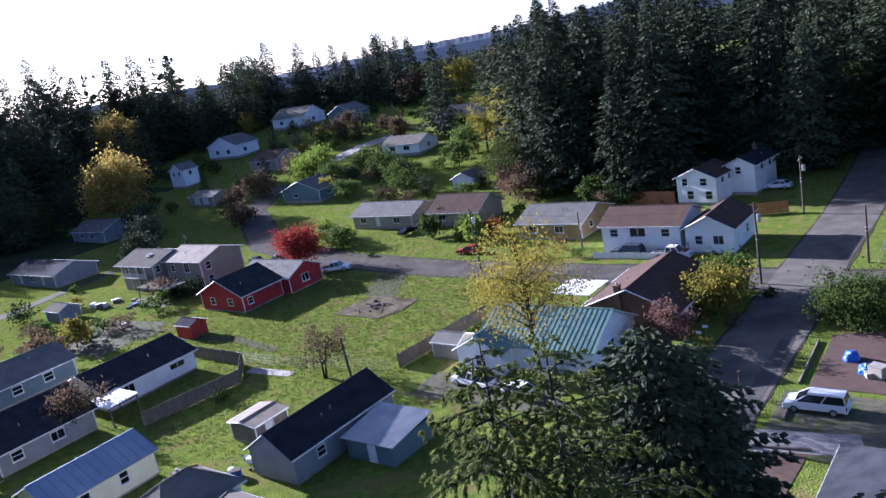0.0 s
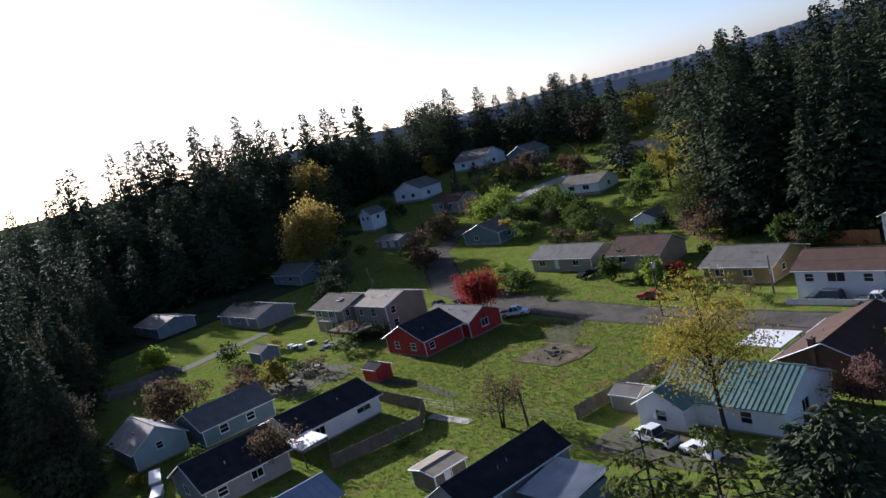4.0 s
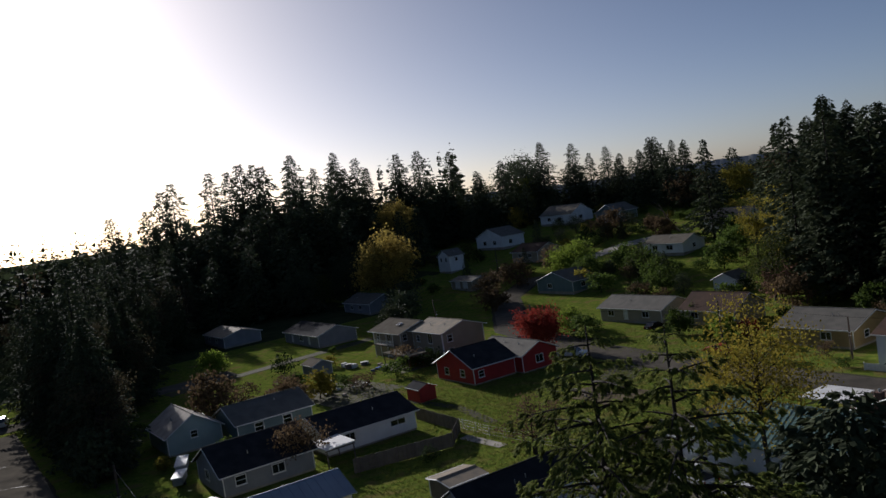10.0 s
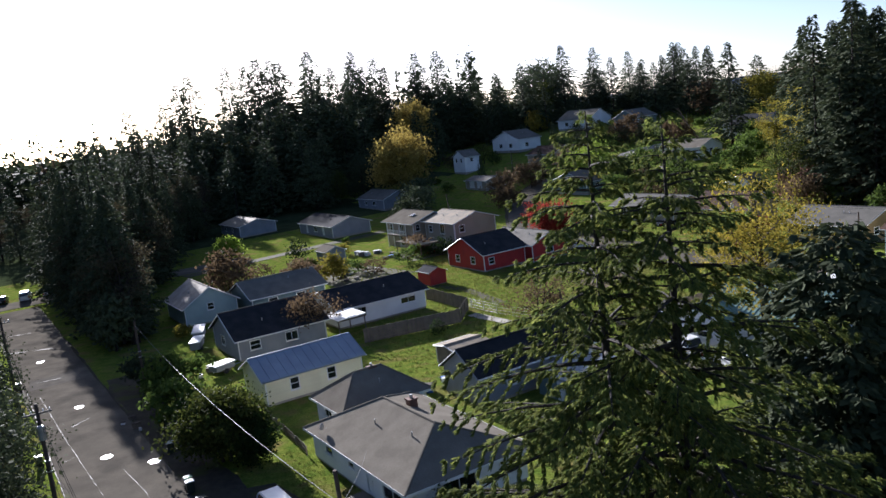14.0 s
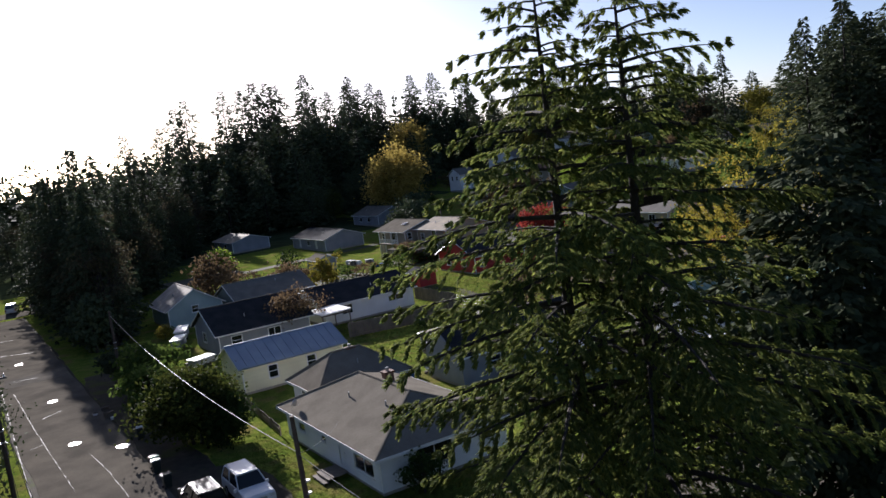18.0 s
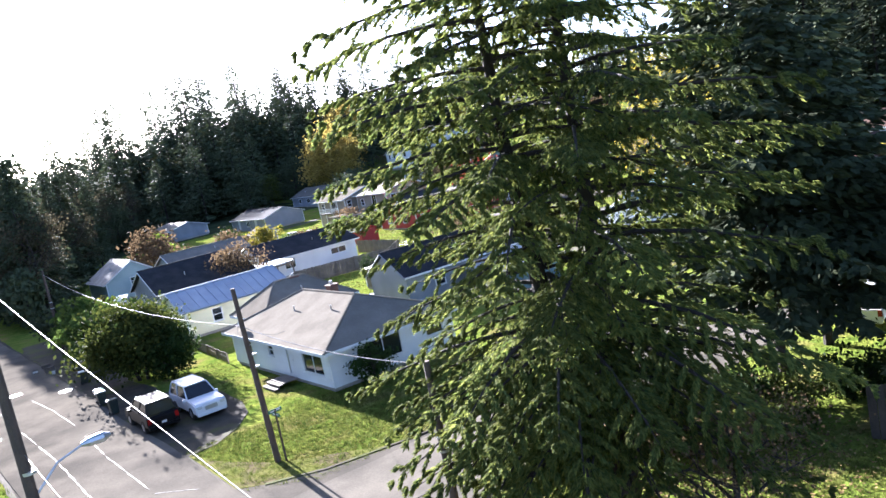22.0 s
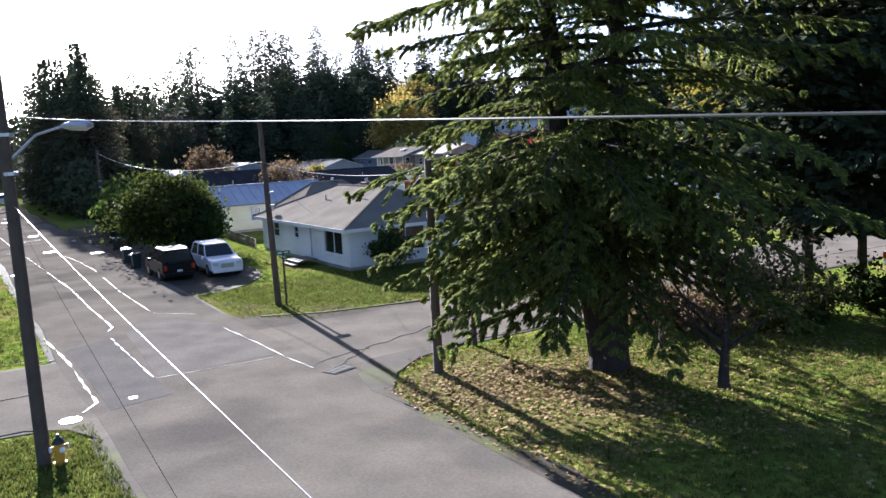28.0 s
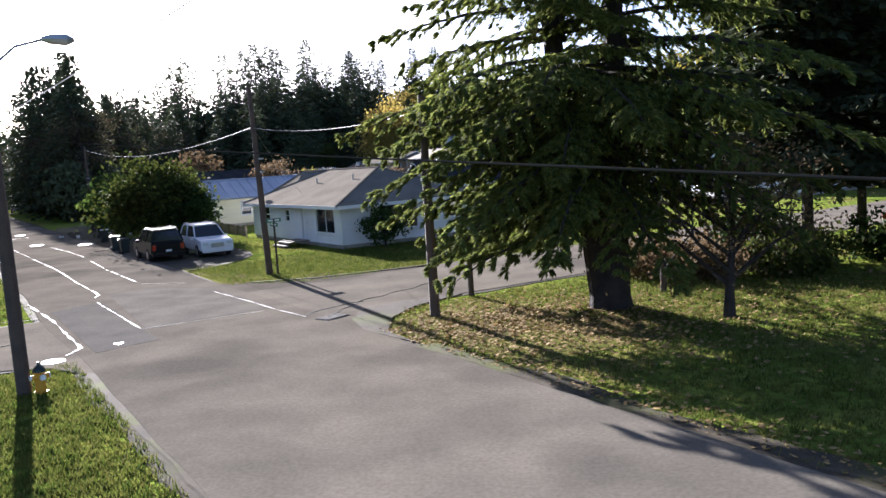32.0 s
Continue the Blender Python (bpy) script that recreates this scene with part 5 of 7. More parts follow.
HILL_LOTS = [(180, 189, 150, 164), (185, 195, 236, 252), (173, 183, 203, 216), (216, 227, 232, 250), (146, 155, 158, 172), (159, 165, 233, 240), (144, 151, 200, 211), (202, 212, 146, 160), (219, 228, 210, 222), (176, 202, 176, 188), (136, 165, 178, 192), (43, 62, 63, 76)]
for a0, a1, b0, b1, n, lo, hi in ((136, 240, 118, 255, 150, 0.5, 1.1), (106, 124, 62, 134, 16, 0.4, 0.8), (134, 160, 62, 112, 22, 0.7, 1.3), (58, 96, 120, 170, 18, 0.5, 1.0), (24, 60, 84, 140, 16, 0.5, 1.0), (40, 62, 64, 84, 6, 0.3, 0.6), (66, 96, 30, 36, 4, 0.3, 0.5), (-9, 1.5, 34, 60, 14, 0.8, 1.4)):
    for _ in range(n):
        a, b = rng.uniform(a0, a1), rng.uniform(b0, b1)
        if clear(a, b):
            plant(rng.choice(BUSH), a, b, rng.uniform(lo, hi), 0.1)
for _ in range(60):
    a, b = rng.uniform(136, 232), rng.uniform(120, 250)
    if clear(a, b, 4):
        plant(rng.choice(DEEP + BROAD), a, b, rng.uniform(0.22, 0.42))

for a, b, k in ((2.6, 38.5, 0.34), (3.8, 44, 0.32), (1.5, 49, 0.62), (4.0, 52, 0.36), (0.2, 58, 0.72), (3.6, 61, 0.4), (2.6, 69, 0.5), (2.2, 79, 0.5), (1.0, 40, 0.5), (2.0, 92, 0.5), (-2, 66, 0.8), (5.0, 47.5, 0.32), (4.6, 57, 0.44), (4.8, 66, 0.48), (4.6, 75, 0.52), (4.4, 86, 0.55), (4.6, 98, 0.58)):
    plant(BROAD[int(b) % 2], a, b, k, 0.2)

# ---- vehicles ----
def car_paint(name, c, rough=0.3, metal=0.0, spec=0.6):
    return mat(name, c, [v * 0.93 for v in c], rough, 0.8, 60.0, 0.0, metal, 0.03, spec=spec)


PAINT = dict(white=car_paint("white car paint", (0.72, 0.72, 0.72)), black=car_paint("black car paint", (0.005, 0.005, 0.007), 0.35, 0.0, 0.2), grey=car_paint("dark grey car paint", (0.06, 0.07, 0.08), 0.25, 0.3),
             red=car_paint("red car paint", (0.30, 0.02, 0.02)), blue=car_paint("blue car paint", (0.06, 0.16, 0.30)), silver=car_paint("silver car paint", (0.45, 0.45, 0.46), 0.25, 0.5))
LAMP = glassy("lamp glass", (0.75, 0.75, 0.72), 0.1)
TAIL = glassy("tail lamp", (0.35, 0.01, 0.01), 0.15)
SHAPES = {  # side outlines: body (x, z), cabin (x, z); front at +x
    "suv": ([(-2.5, 0.45), (-2.52, 1.05), (-2.4, 1.18), (1.0, 1.2), (2.35, 1.05), (2.5, 0.9), (2.5, 0.42)], [(-2.42, 1.16), (-2.2, 1.82), (-1.6, 1.88), (0.25, 1.85), (1.05, 1.18)], 1.98, (1.5, -1.45), 0.4),
    "sedan": ([(-2.3, 0.4), (-2.32, 0.85), (-2.1, 0.98), (0.9, 0.95), (2.1, 0.8), (2.28, 0.65), (2.28, 0.35)], [(-1.85, 0.96), (-1.1, 1.4), (0.1, 1.43), (1.0, 0.94)], 1.78, (1.4, -1.35), 0.33),
    "van": ([(-2.5, 0.42), (-2.52, 1.0), (-2.45, 1.08), (1.5, 1.08), (2.3, 0.92), (2.5, 0.75), (2.5, 0.38)], [(-2.45, 1.06), (-2.3, 1.7), (-1.8, 1.76), (0.5, 1.72), (1.6, 1.06)], 1.98, (1.6, -1.5), 0.35),
    "pickup": ([(-2.75, 0.5), (-2.77, 1.05), (-0.55, 1.07), (1.35, 1.1), (2.5, 1.0), (2.7, 0.85), (2.7, 0.45)], [(-0.75, 1.05), (-0.6, 1.72), (0.0, 1.8), (0.75, 1.76), (1.45, 1.08)], 1.95, (1.75, -1.65), 0.4),
}


def hull(outline, w0, w1, zs):
    """The outline drawn across the width, narrowing from w0 at its foot to w1 at its top."""
    bm = bmesh.new()
    lo, hi = zs
    for s in (-1, 1):
        for x, z in outline:
            w = w0 + (w1 - w0) * (z - lo) / (hi - lo)
            bm.verts.new((x, s * w / 2, z))
    v, n = list(bm.verts), len(outline)
    bm.faces.new(v[:n])
    bm.faces.new(v[n:][::-1])
    for k in range(n):
        bm.faces.new((v[k], v[n + k], v[n + (k + 1) % n], v[(k + 1) % n]))
    return bm


def car(name, label, kind, paint, a, b, turn, z=0.02, group=""):
    """turn 0 heads along +a."""
    body_o, cab_o, w, axles, wr = SHAPES[kind]
    root = thing(name, label, "truck" if kind == "pickup" else "car", a, b, hill(a, b) + z, turn, group)
    bm = hull(body_o, w, w * 0.97, (0.4, 1.1))
    bmesh.ops.bevel(bm, geom=list(bm.edges), offset=0.06, segments=2, affect="EDGES", clamp_overlap=True)
    body = part("body", bm, PAINT[paint], root)
    top = cab_o[2][1]
    gl = hull(cab_o, w * 0.93, w * 0.72, (cab_o[0][1], top))
    bmesh.ops.bevel(gl, geom=list(gl.edges), offset=0.04, segments=2, affect="EDGES", clamp_overlap=True)
    part("cabin_glass", gl, "glass", root, "dark tinted car windows")
    x0, x1 = cab_o[1][0], cab_o[-2][0]
    rf = made_box(x0 - 0.02, x1 + 0.05, -w * 0.365, w * 0.365, top - 0.06, top + 0.03, bevel=0.03)
    roof = part("roof", rf, PAINT[paint], root)
    if kind in ("suv", "van"):
        rr = bmesh.new()
        for s in (-1, 1):
            tube(rr, [(x0 + 0.1, s * w * 0.33, top + 0.09), (x1 - 0.2, s * w * 0.33, top + 0.09)], [0.02, 0.02], 6)
        part("roof_rail", rr, "metal", roof)
    for s in (-1, 1):
        for p, q in ((cab_o[0], cab_o[1]), (cab_o[-1], cab_o[-2])) + ((((cab_o[0][0] + cab_o[-1][0]) / 2 - 0.1, cab_o[0][1]), ((x0 + x1) / 2 - 0.1, top)),):
            part("pillar", tube(bmesh.new(), [(p[0], s * w * 0.468, p[1] - 0.02), (q[0], s * w * 0.37, q[1])], [0.045, 0.04], 5), PAINT[paint], root)
        part("mirror", made_box(cab_o[-1][0] - 0.35, cab_o[-1][0] - 0.2, s * w * 0.5 - 0.02, s * w * 0.5 + 0.16 * s, 1.05 if kind != "sedan" else 0.9, 1.22 if kind != "sedan" else 1.05) if s > 0 else made_box(cab_o[-1][0] - 0.35, cab_o[-1][0] - 0.2, -w * 0.5 - 0.16, -w * 0.5 + 0.02, 1.05 if kind != "sedan" else 0.9, 1.22 if kind != "sedan" else 1.05), PAINT[paint], root)
        fx, fz = body_o[-2]
        part("headlight", made_box(fx - 0.18, fx + 0.015, min(s * w * 0.28, s * w * 0.45), max(s * w * 0.28, s * w * 0.45), fz - 0.16, fz + 0.02, bevel=0.02), LAMP, root, "clear headlight")
        rx, rz = body_o[1]
        part("tail_light", made_box(rx - 0.02, rx + 0.1, min(s * w * 0.36, s * w * 0.47), max(s * w * 0.36, s * w * 0.47), rz - 0.35, rz - 0.02, bevel=0.02), TAIL, root, "red tail light")
    fx, fz = body_o[-2]
    part("grille", made_box(fx - 0.05, fx + 0.02, -w * 0.2, w * 0.2, fz - 0.3, fz - 0.04, bevel=0.02), "metal" if kind == "suv" else "black", root, "front grille")
    part("front_bumper", made_box(fx - 0.15, fx + 0.08, -w * 0.47, w * 0.47, 0.32, 0.52, bevel=0.04), PAINT[paint], root)
    rx = body_o[0][0]
    part("rear_bumper", made_box(rx - 0.08, rx + 0.15, -w * 0.47, w * 0.47, 0.34, 0.55, bevel=0.04), PAINT[paint], root)
    part("number_plate", made_box(rx - 0.095, rx - 0.08, -0.16, 0.16, 0.6, 0.72), "trim", root)
    if kind == "pickup":
        part("cargo_bed", made_box(-2.6, -0.85, -w * 0.42, w * 0.42, 1.0, 1.085), "black", root, "dark open cargo bed")
    for ax in axles:
        for s in (-1, 1):
            ty = bmesh.new()
            y = s * (w / 2 - 0.1)
            tube(ty, [(ax, y - 0.12, wr), (ax, y - 0.1, wr), (ax, y + 0.1, wr), (ax, y + 0.12, wr)], [wr * 0.85, wr, wr, wr * 0.85], 18)
            wheel = part("wheel", ty, "black", root)
            rm = bmesh.new()
            tube(rm, [(ax, y + s * 0.115, wr), (ax, y + s * 0.135, wr)], [wr * 0.6, wr * 0.5], 14)
            part("rim", rm, "metal", wheel)
    return root


car("large_suv", "white full-size sport utility vehicle parked on the dirt drive", "suv", "white", 20.6, 50.4, -90)
car("suv", "black sport utility vehicle parked beside the road edge", "suv", "black", 17.9, 51.2, 90)
car("minivan", "white minivan parked on a gravel drive", "van", "white", 67.9, 20.0, 90)
car("sedan", "white hatchback parked by the round hedge", "sedan", "white", 91.2, 23.9, 180)
car("sedan", "pale car parked at the verge", "sedan", "silver", 54.2, 24.9, 30)
car("parked_car", "red car parked on the far street", "sedan", "red", 109.0, 84.9, 94)
car("suv", "dark grey sport utility vehicle before the white house", "suv", "grey", 108.4, 55.4, 90)
car("pickup_truck", "white pickup truck before the white house", "pickup", "white", 107.9, 48.2, -90)
car("parked_car", "white car beside the white house", "sedan", "white", 110.8, 43.8, -110)
car("pickup_truck", "white pickup truck near the red house", "pickup", "white", 98.2, 106.8, -62)
car("parked_car", "dark blue car beside the apartments", "sedan", "black", 101.6, 132.6, 70)
car("parked_car", "black car beside the apartments", "sedan", "black", 103.4, 127.4, 75)
car("parked_car", "blue car in a front yard", "sedan", "blue", 122.4, 133.2, 20)
car("parked_car", "dark car in a driveway", "sedan", "black", 121.0, 108.4, 0, z=0.1)
car("pickup_truck", "white pickup truck beside the green-roofed house", "pickup", "white", 64.4, 53.4, 80)
car("parked_car", "white car under the golden maple", "sedan", "white", 63.6, 47.4, 75)
car("pickup_truck", "white pickup truck parked at the verge of the cross street", "pickup", "white", 48.6, 21.4, 12)
car("parked_car", "white car beside the large white house", "sedan", "white", 143.0, 43.0, 90)
for i, (a, b, t, k, p) in enumerate(((16, 176, 80, "suv", "white"), (20, 177, 85, "sedan", "silver"), (24, 176.5, 90, "sedan", "white"), (12, 177.5, 80, "sedan", "black"), (28, 178, 92, "van", "silver"))):
    car("parked_car", "car parked at the end of the road", k, p, a, b, t, group="cars at the road's end")
car("parked_car", "black car under the flat carport roof", "sedan", "black", 82.0, 133.6, 90)
car("parked_car", "dark car in a shaded yard", "sedan", "grey", 64.4, 134.0, 60)


# ---- utility poles, lamps, wires ----
def utility_pole(label, a, b, h, arm=0.0, can=False, lean=0.0, lamp=None, group="utility poles"):
    root = thing("utility_pole", label, "utility pole", a, b, hill(a, b), 0, group)
    part("pole", tube(bmesh.new(), [(0, 0, -0.3), (lean * 0.5, 0, h * 0.5), (lean, 0, h)], [0.17, 0.145, 0.11], 10), "pole", root)
    if arm:
        part("crossarm", made_box(lean - arm, lean + arm, -0.06, 0.06, h - 0.75, h - 0.62, bevel=0.01), "wood", root)
        for x in (-arm + 0.15, -arm * 0.4, arm * 0.4, arm - 0.15):
            part("insulator", tube(bmesh.new(), [(lean + x, 0, h - 0.62), (lean + x, 0, h - 0.5), (lean + x, 0, h - 0.42)], [0.025, 0.05, 0.03], 8), "trim", root, "white insulator")
    if can:
        part("transformer", tube(bmesh.new(), [(lean, -0.42, h - 2.4), (lean, -0.42, h - 2.35), (lean, -0.42, h - 1.5), (lean, -0.42, h - 1.42)], [0.2, 0.25, 0.25, 0.18], 12), "metal", root, "grey transformer can")
    for z in (0.55, 0.62):
        part("cable_clamp", tube(bmesh.new(), [(0, 0, h * z), (0, 0, h * z + 0.08)], [0.18, 0.18], 10), "metal", root)
    if lamp:
        lx, ly, z0, z1 = lamp
        arm_ = part("lamp_arm", tube(bmesh.new(), [(0, 0, z0), (lx * 0.5, ly * 0.5, z0 + (z1 - z0) * 0.75), (lx, ly, z1)], [0.035, 0.03, 0.03], 8), "metal", root)
        hd = bmesh.new()
        d = Vector((lx, ly, 0)).normalized()
        p = Vector((lx, ly, z1))
        tube(hd, [tuple(p - d * 0.05), tuple(p + d * 0.15), tuple(p + d * 0.5), tuple(p + d * 0.68)], [0.05, 0.12, 0.14, 0.05], 10)
        part("lamp_head", hd, "metal", arm_, "pale cobra-head street lamp")
    return root


utility_pole("creosoted pole at the street corner lawn", 19.7, 36.7, 8.9, can=False, lean=-0.25)
utility_pole("short dark pole beside the cedar", 19.6, 21.4, 7.0)
utility_pole("tall pole with a street lamp arm beside the hydrant", 7.75, 20.9, 13.2, lean=-0.1, lamp=(1.3, 0.1, 7.6, 8.4))
utility_pole("tall pole along the main road", 7.9, 58, 10.6, 0.9, True)
utility_pole("tall pole along the main road", 8.2, 96, 10.6, 0.9)
utility_pole("tall pole along the main road", 8.6, 134, 10.6, 0.9)
utility_pole("pole beside the shrubs on the main road", 19.9, 88, 8.6)
utility_pole("pale pole with a transformer on the far street", 100.8, 77.0, 10.2, 0.0, True, lean=-0.3)
utility_pole("pole at the far street corner", 98.3, 33.2, 10.4, 0.0, True)
utility_pole("pole with a crossarm beyond the far street", 129.4, 35.6, 9.2, 1.2, True)
utility_pole("pole beside the far corner field", 107.0, 22.8, 7.4)
utility_pole("thin pole before the ochre house", 112.1, 64.8, 6.0)
utility_pole("thin leaning pole at the edge of the open lot", 62.9, 70.4, 5.0, lean=-0.3)
utility_pole("pole behind the red maple", 97.8, 116.2, 9.0)
utility_pole("slim pole beside the cross street", 60.3, 23.6, 6.8)
utility_pole("leaning pole beyond the apartments", 104, 158, 8.0, lean=-0.6)
utility_pole("pole on the hill road", 158, 205, 9.0)


def wire(name, label, p, q, sag, r=0.011):
    p, q = W(*p), W(*q)
    pts = [p.lerp(q, k / 24) - Vector((0, 0, sag * 4 * (k / 24) * (1 - k / 24))) for k in range(25)]
    ob = part(name, tube(bmesh.new(), [tuple(v) for v in pts], [r] * 25, 6), "cable" if 0.0042 < r < 0.012 or r > 0.015 else "darkcable", None)
    return tagged(ob, label, "cable", "overhead wires")


wire("overhead_wire", "slack overhead service wire over the cross street", (19.5, 36.7, 7.0), (20.2, 22.3, 6.6), 0.35, 0.016)
wire("overhead_wire", "slack overhead wire past the dark shrub", (19.5, 36.7, 7.05), (19.9, 88, 8.2), 1.0, 0.016)
for z, z1, a1, r in ((13.0, 10.99, 7.14, 0.0045), (8.7, 7.02, 8.64, 0.005), (6.53, 5.68, 7.64, 0.0055), (6.27, 4.18, 7.21, 0.0028)):
    wire("overhead_wire", "overhead wire along the main road", (7.75, 20.9, z), (a1, -18, z1), 0.25, r)
utility_pole("tall pole along the main road", 7.6, -18, 13.2, 1.8)
for z in (10.0, 9.6):
    wire("overhead_wire", "overhead wire along the main road", (7.85, 20.9, z + 2.2), (7.9, 58, z + 0.1), 0.8, 0.013)
    wire("overhead_wire", "overhead wire along the main road", (7.9, 58, z), (8.2, 96, z), 0.9, 0.013)
    wire("overhead_wire", "overhead wire along the main road", (8.2, 96, z), (8.6, 134, z), 0.9, 0.013)
wire("overhead_wire", "overhead telephone wire along the main road", (7.85, 20.9, 6.6), (7.9, 58, 6.4), 0.9, 0.013)
wire("overhead_wire", "overhead wire to the corner house", (19.5, 36.7, 7.0), (27.2, 50.0, 3.3), 0.3, 0.01)
wire("overhead_wire", "overhead wire between the far street poles", (100.6, 77.0, 9.6), (98.3, 33.2, 9.8), 0.9, 0.013)
wire("overhead_wire", "overhead wire along the far street", (100.6, 77.0, 9.6), (97.8, 116.2, 8.6), 0.9, 0.013)


# ---- fences ----
def board_fence(label, pts, h, material, board=0.3):
    a0, b0 = pts[0]
    root = thing("board_fence", label, "fence", a0, b0, 0)
    inv = root.matrix_world.inverted()
    rng_ = random.Random(int(a0 * 10))
    mesh = {}
    for k in range(3):
        bm = made_box(0, board - 0.02, -0.012, 0.012, 0.05, h + (-0.03, 0, 0.03)[k])
        me = bpy.data.meshes.new("board")
        bm.to_mesh(me)
        bm.free()
        me.materials.append(M[material])
        mesh[k] = me
    for p, q in zip(pts, pts[1:]):
        P, Q = W(*p), W(*q)
        n = int((Q - P).length / board)
        ang = math.degrees(math.atan2(q[1] - p[1], q[0] - p[0]))
        for i in range(n):
            w = P.lerp(Q, i / n)
            a, b = p[0] + (q[0] - p[0]) * i / n, p[1] + (q[1] - p[1]) * i / n
            loc = inv @ Vector((w.x, w.y, hill(a, b)))
            piece("board", mesh[rng_.randrange(3)], root, pose(*loc, rng_.uniform(-1, 1), 0, ang))
        for i in range(0, n + 1, 8):
            loc = inv @ P.lerp(Q, i / max(1, n))
            part("post", made_box(-0.05, 0.05, 0.02, 0.12, 0, h + 0.05), material, root, m=pose(*loc, 0, 0, ang))
        for z in (0.35, h - 0.35):
            loc = inv @ P
            part("rail", made_box(0, (Q - P).length, 0.012, 0.05, z - 0.05, z + 0.05), material, root, m=pose(*loc, 0, 0, ang))
    return root


board_fence("weathered grey board fence round a back yard", [(62.0, 100.0), (61.8, 89.0), (57.6, 84.4), (45.2, 86.8)], 1.8, "wood")
board_fence("dark weathered board fence along the open lot", [(66.2, 65.4), (82.6, 63.8)], 1.8, "wood")
board_fence("orange new cedar fence beside the large white house", [(137.4, 70.0), (136.2, 58.6)], 2.4, "cedar", 0.4)
board_fence("orange new cedar fence behind the white house", [(128.6, 45.6), (130.4, 38.0)], 1.9, "cedar", 0.4)
board_fence("low brown plank fence behind the corner lawn", [(26.6, 60.4), (27.4, 71.6)], 0.8, "wood", 0.35)
board_fence("dark board fence beyond the corner lawn", [(33.8, 14.6), (34.6, 9.5), (36.0, -4.0)], 2.2, "darkwood")
board_fence("white picket fence before the white house", [(107.2, 60.4), (107.2, 50.6)], 1.0, "trim")


def wire_fence(label, pts, h):
    root = thing("wire_fence", label, "fence", *pts[0], 0)
    inv = root.matrix_world.inverted()
    for p, q in zip(pts, pts[1:]):
        P, Q = W(*p), W(*q)
        n = max(1, int((Q - P).length / 2.6))
        for i in range(n + 1):
            loc = inv @ P.lerp(Q, i / n)
            part("post", tube(bmesh.new(), [(0, 0, 0), (0, 0, h)], [0.03, 0.03], 6), "metal", root, m=pose(*loc))
        for z in (0.1, 0.5, 0.9, h - 0.05):
            part("strand", tube(bmesh.new(), [tuple(inv @ P + Vector((0, 0, z))), tuple(inv @ Q + Vector((0, 0, z)))], [0.012, 0.012], 4), "metal", root)


wire_fence("wire fence along the open lot", [(62.6, 101), (63.0, 84), (65.4, 66.4)], 1.3)
wire_fence("wire fence along the far field", [(106.4, 21.6), (128, 22.4)], 1.3)


# ---- sheds, awnings, paving ----
def flat_roof(name, label, a0, a1, b0, b1, z, material, post_mat="wood", tilt=0.0, category="carport"):
    root = thing(name, label, category, (a0 + a1) / 2, (b0 + b1) / 2, hill(a0, b0))
    hx, hy = (a1 - a0) / 2, (b1 - b0) / 2
    bm = made_box(-hx, hx, -hy, hy, z, z + 0.12)
    for v in bm.verts:
        v.co.z += tilt * v.co.x
    part("roof_sheet", bm, material, root)
    for sx in (-1, 1):
        for sy in (-1, 1):
            part("post", made_box(sx * (hx - 0.2) - 0.06, sx * (hx - 0.2) + 0.06, sy * (hy - 0.2) - 0.06, sy * (hy - 0.2) + 0.06, 0, z + tilt * sx * (hx - 0.2)), post_mat, root)
    for y in (-hy + 0.2, hy - 0.2):
        part("beam", made_box(-hx, hx, y - 0.05, y + 0.05, z - 0.17 - abs(tilt) * hx, z - abs(tilt) * hx), post_mat, root)
    return root


flat_roof("patio_awning", "white metal patio awning beside the ranch house", 43.6, 47.6, 90.4, 95.4, 2.6, "whiteroof", tilt=0.04)
flat_roof("carport", "flat grey carport roof beside the apartments", 79.2, 84.4, 130.4, 140.0, 2.5, "tanroof")
flat_roof("carport", "white flat roof beside the brown house", 84.2, 89.6, 49.2, 54.8, 3.0, "whiteroof")
shed = thing("metal_roofed_shed", "low grey-green lean-to with a ribbed galvanised roof beside the workshop", "shed", 50.3, 53.6, 0)
FOOT.append((46.8, 53.8, 50.2, 57.0))
slope(shed, "silver", (-2.6, -3.0, 2.15), (-2.6, 3.5, 2.15), (3.6, -3.0, 2.8), (3.6, 3.5, 2.8), 0.08, 0.28)
for x0, x1, y0, y1, h0 in ((-2.3, -2.15, -2.6, 3.1, 2.02), (-2.15, 3.4, -2.6, -2.45, 2.02), (3.25, 3.4, -2.45, 3.1, 2.62), (-2.15, 3.25, 2.95, 3.1, 2.02)):
    part("wall", made_box(x0, x1, y0, y1, -0.1, h0), "bluegrey", shed)
part("door", made_box(-2.36, -2.305, -0.6, 0.4, 0.05, 1.85), "trim", shed)
house("small_shed", "small weathered shed with junk on its flat roof", 46.6, 51.0, 68.2, 72.2, 2.1, 0.3, "a", "wood", "mossroof", [("B-", 1.4, 0.0, 0.9, 1.8, DR)], over=0.2, vents=0, category="shed")
house("grey_shed", "small grey garden shed with a pale roof", 67.0, 71.0, 146.0, 151.0, 2.2, 0.9, "b", "greywall", "tanroof", [], over=0.25, vents=0, category="shed")
house("garden_shed", "small open-fronted shed with a domed grey roof", 69.8, 73.0, 59.2, 63.0, 2.0, 0.7, "b", "beige", "greyroof", [], over=0.15, vents=0, category="shed")
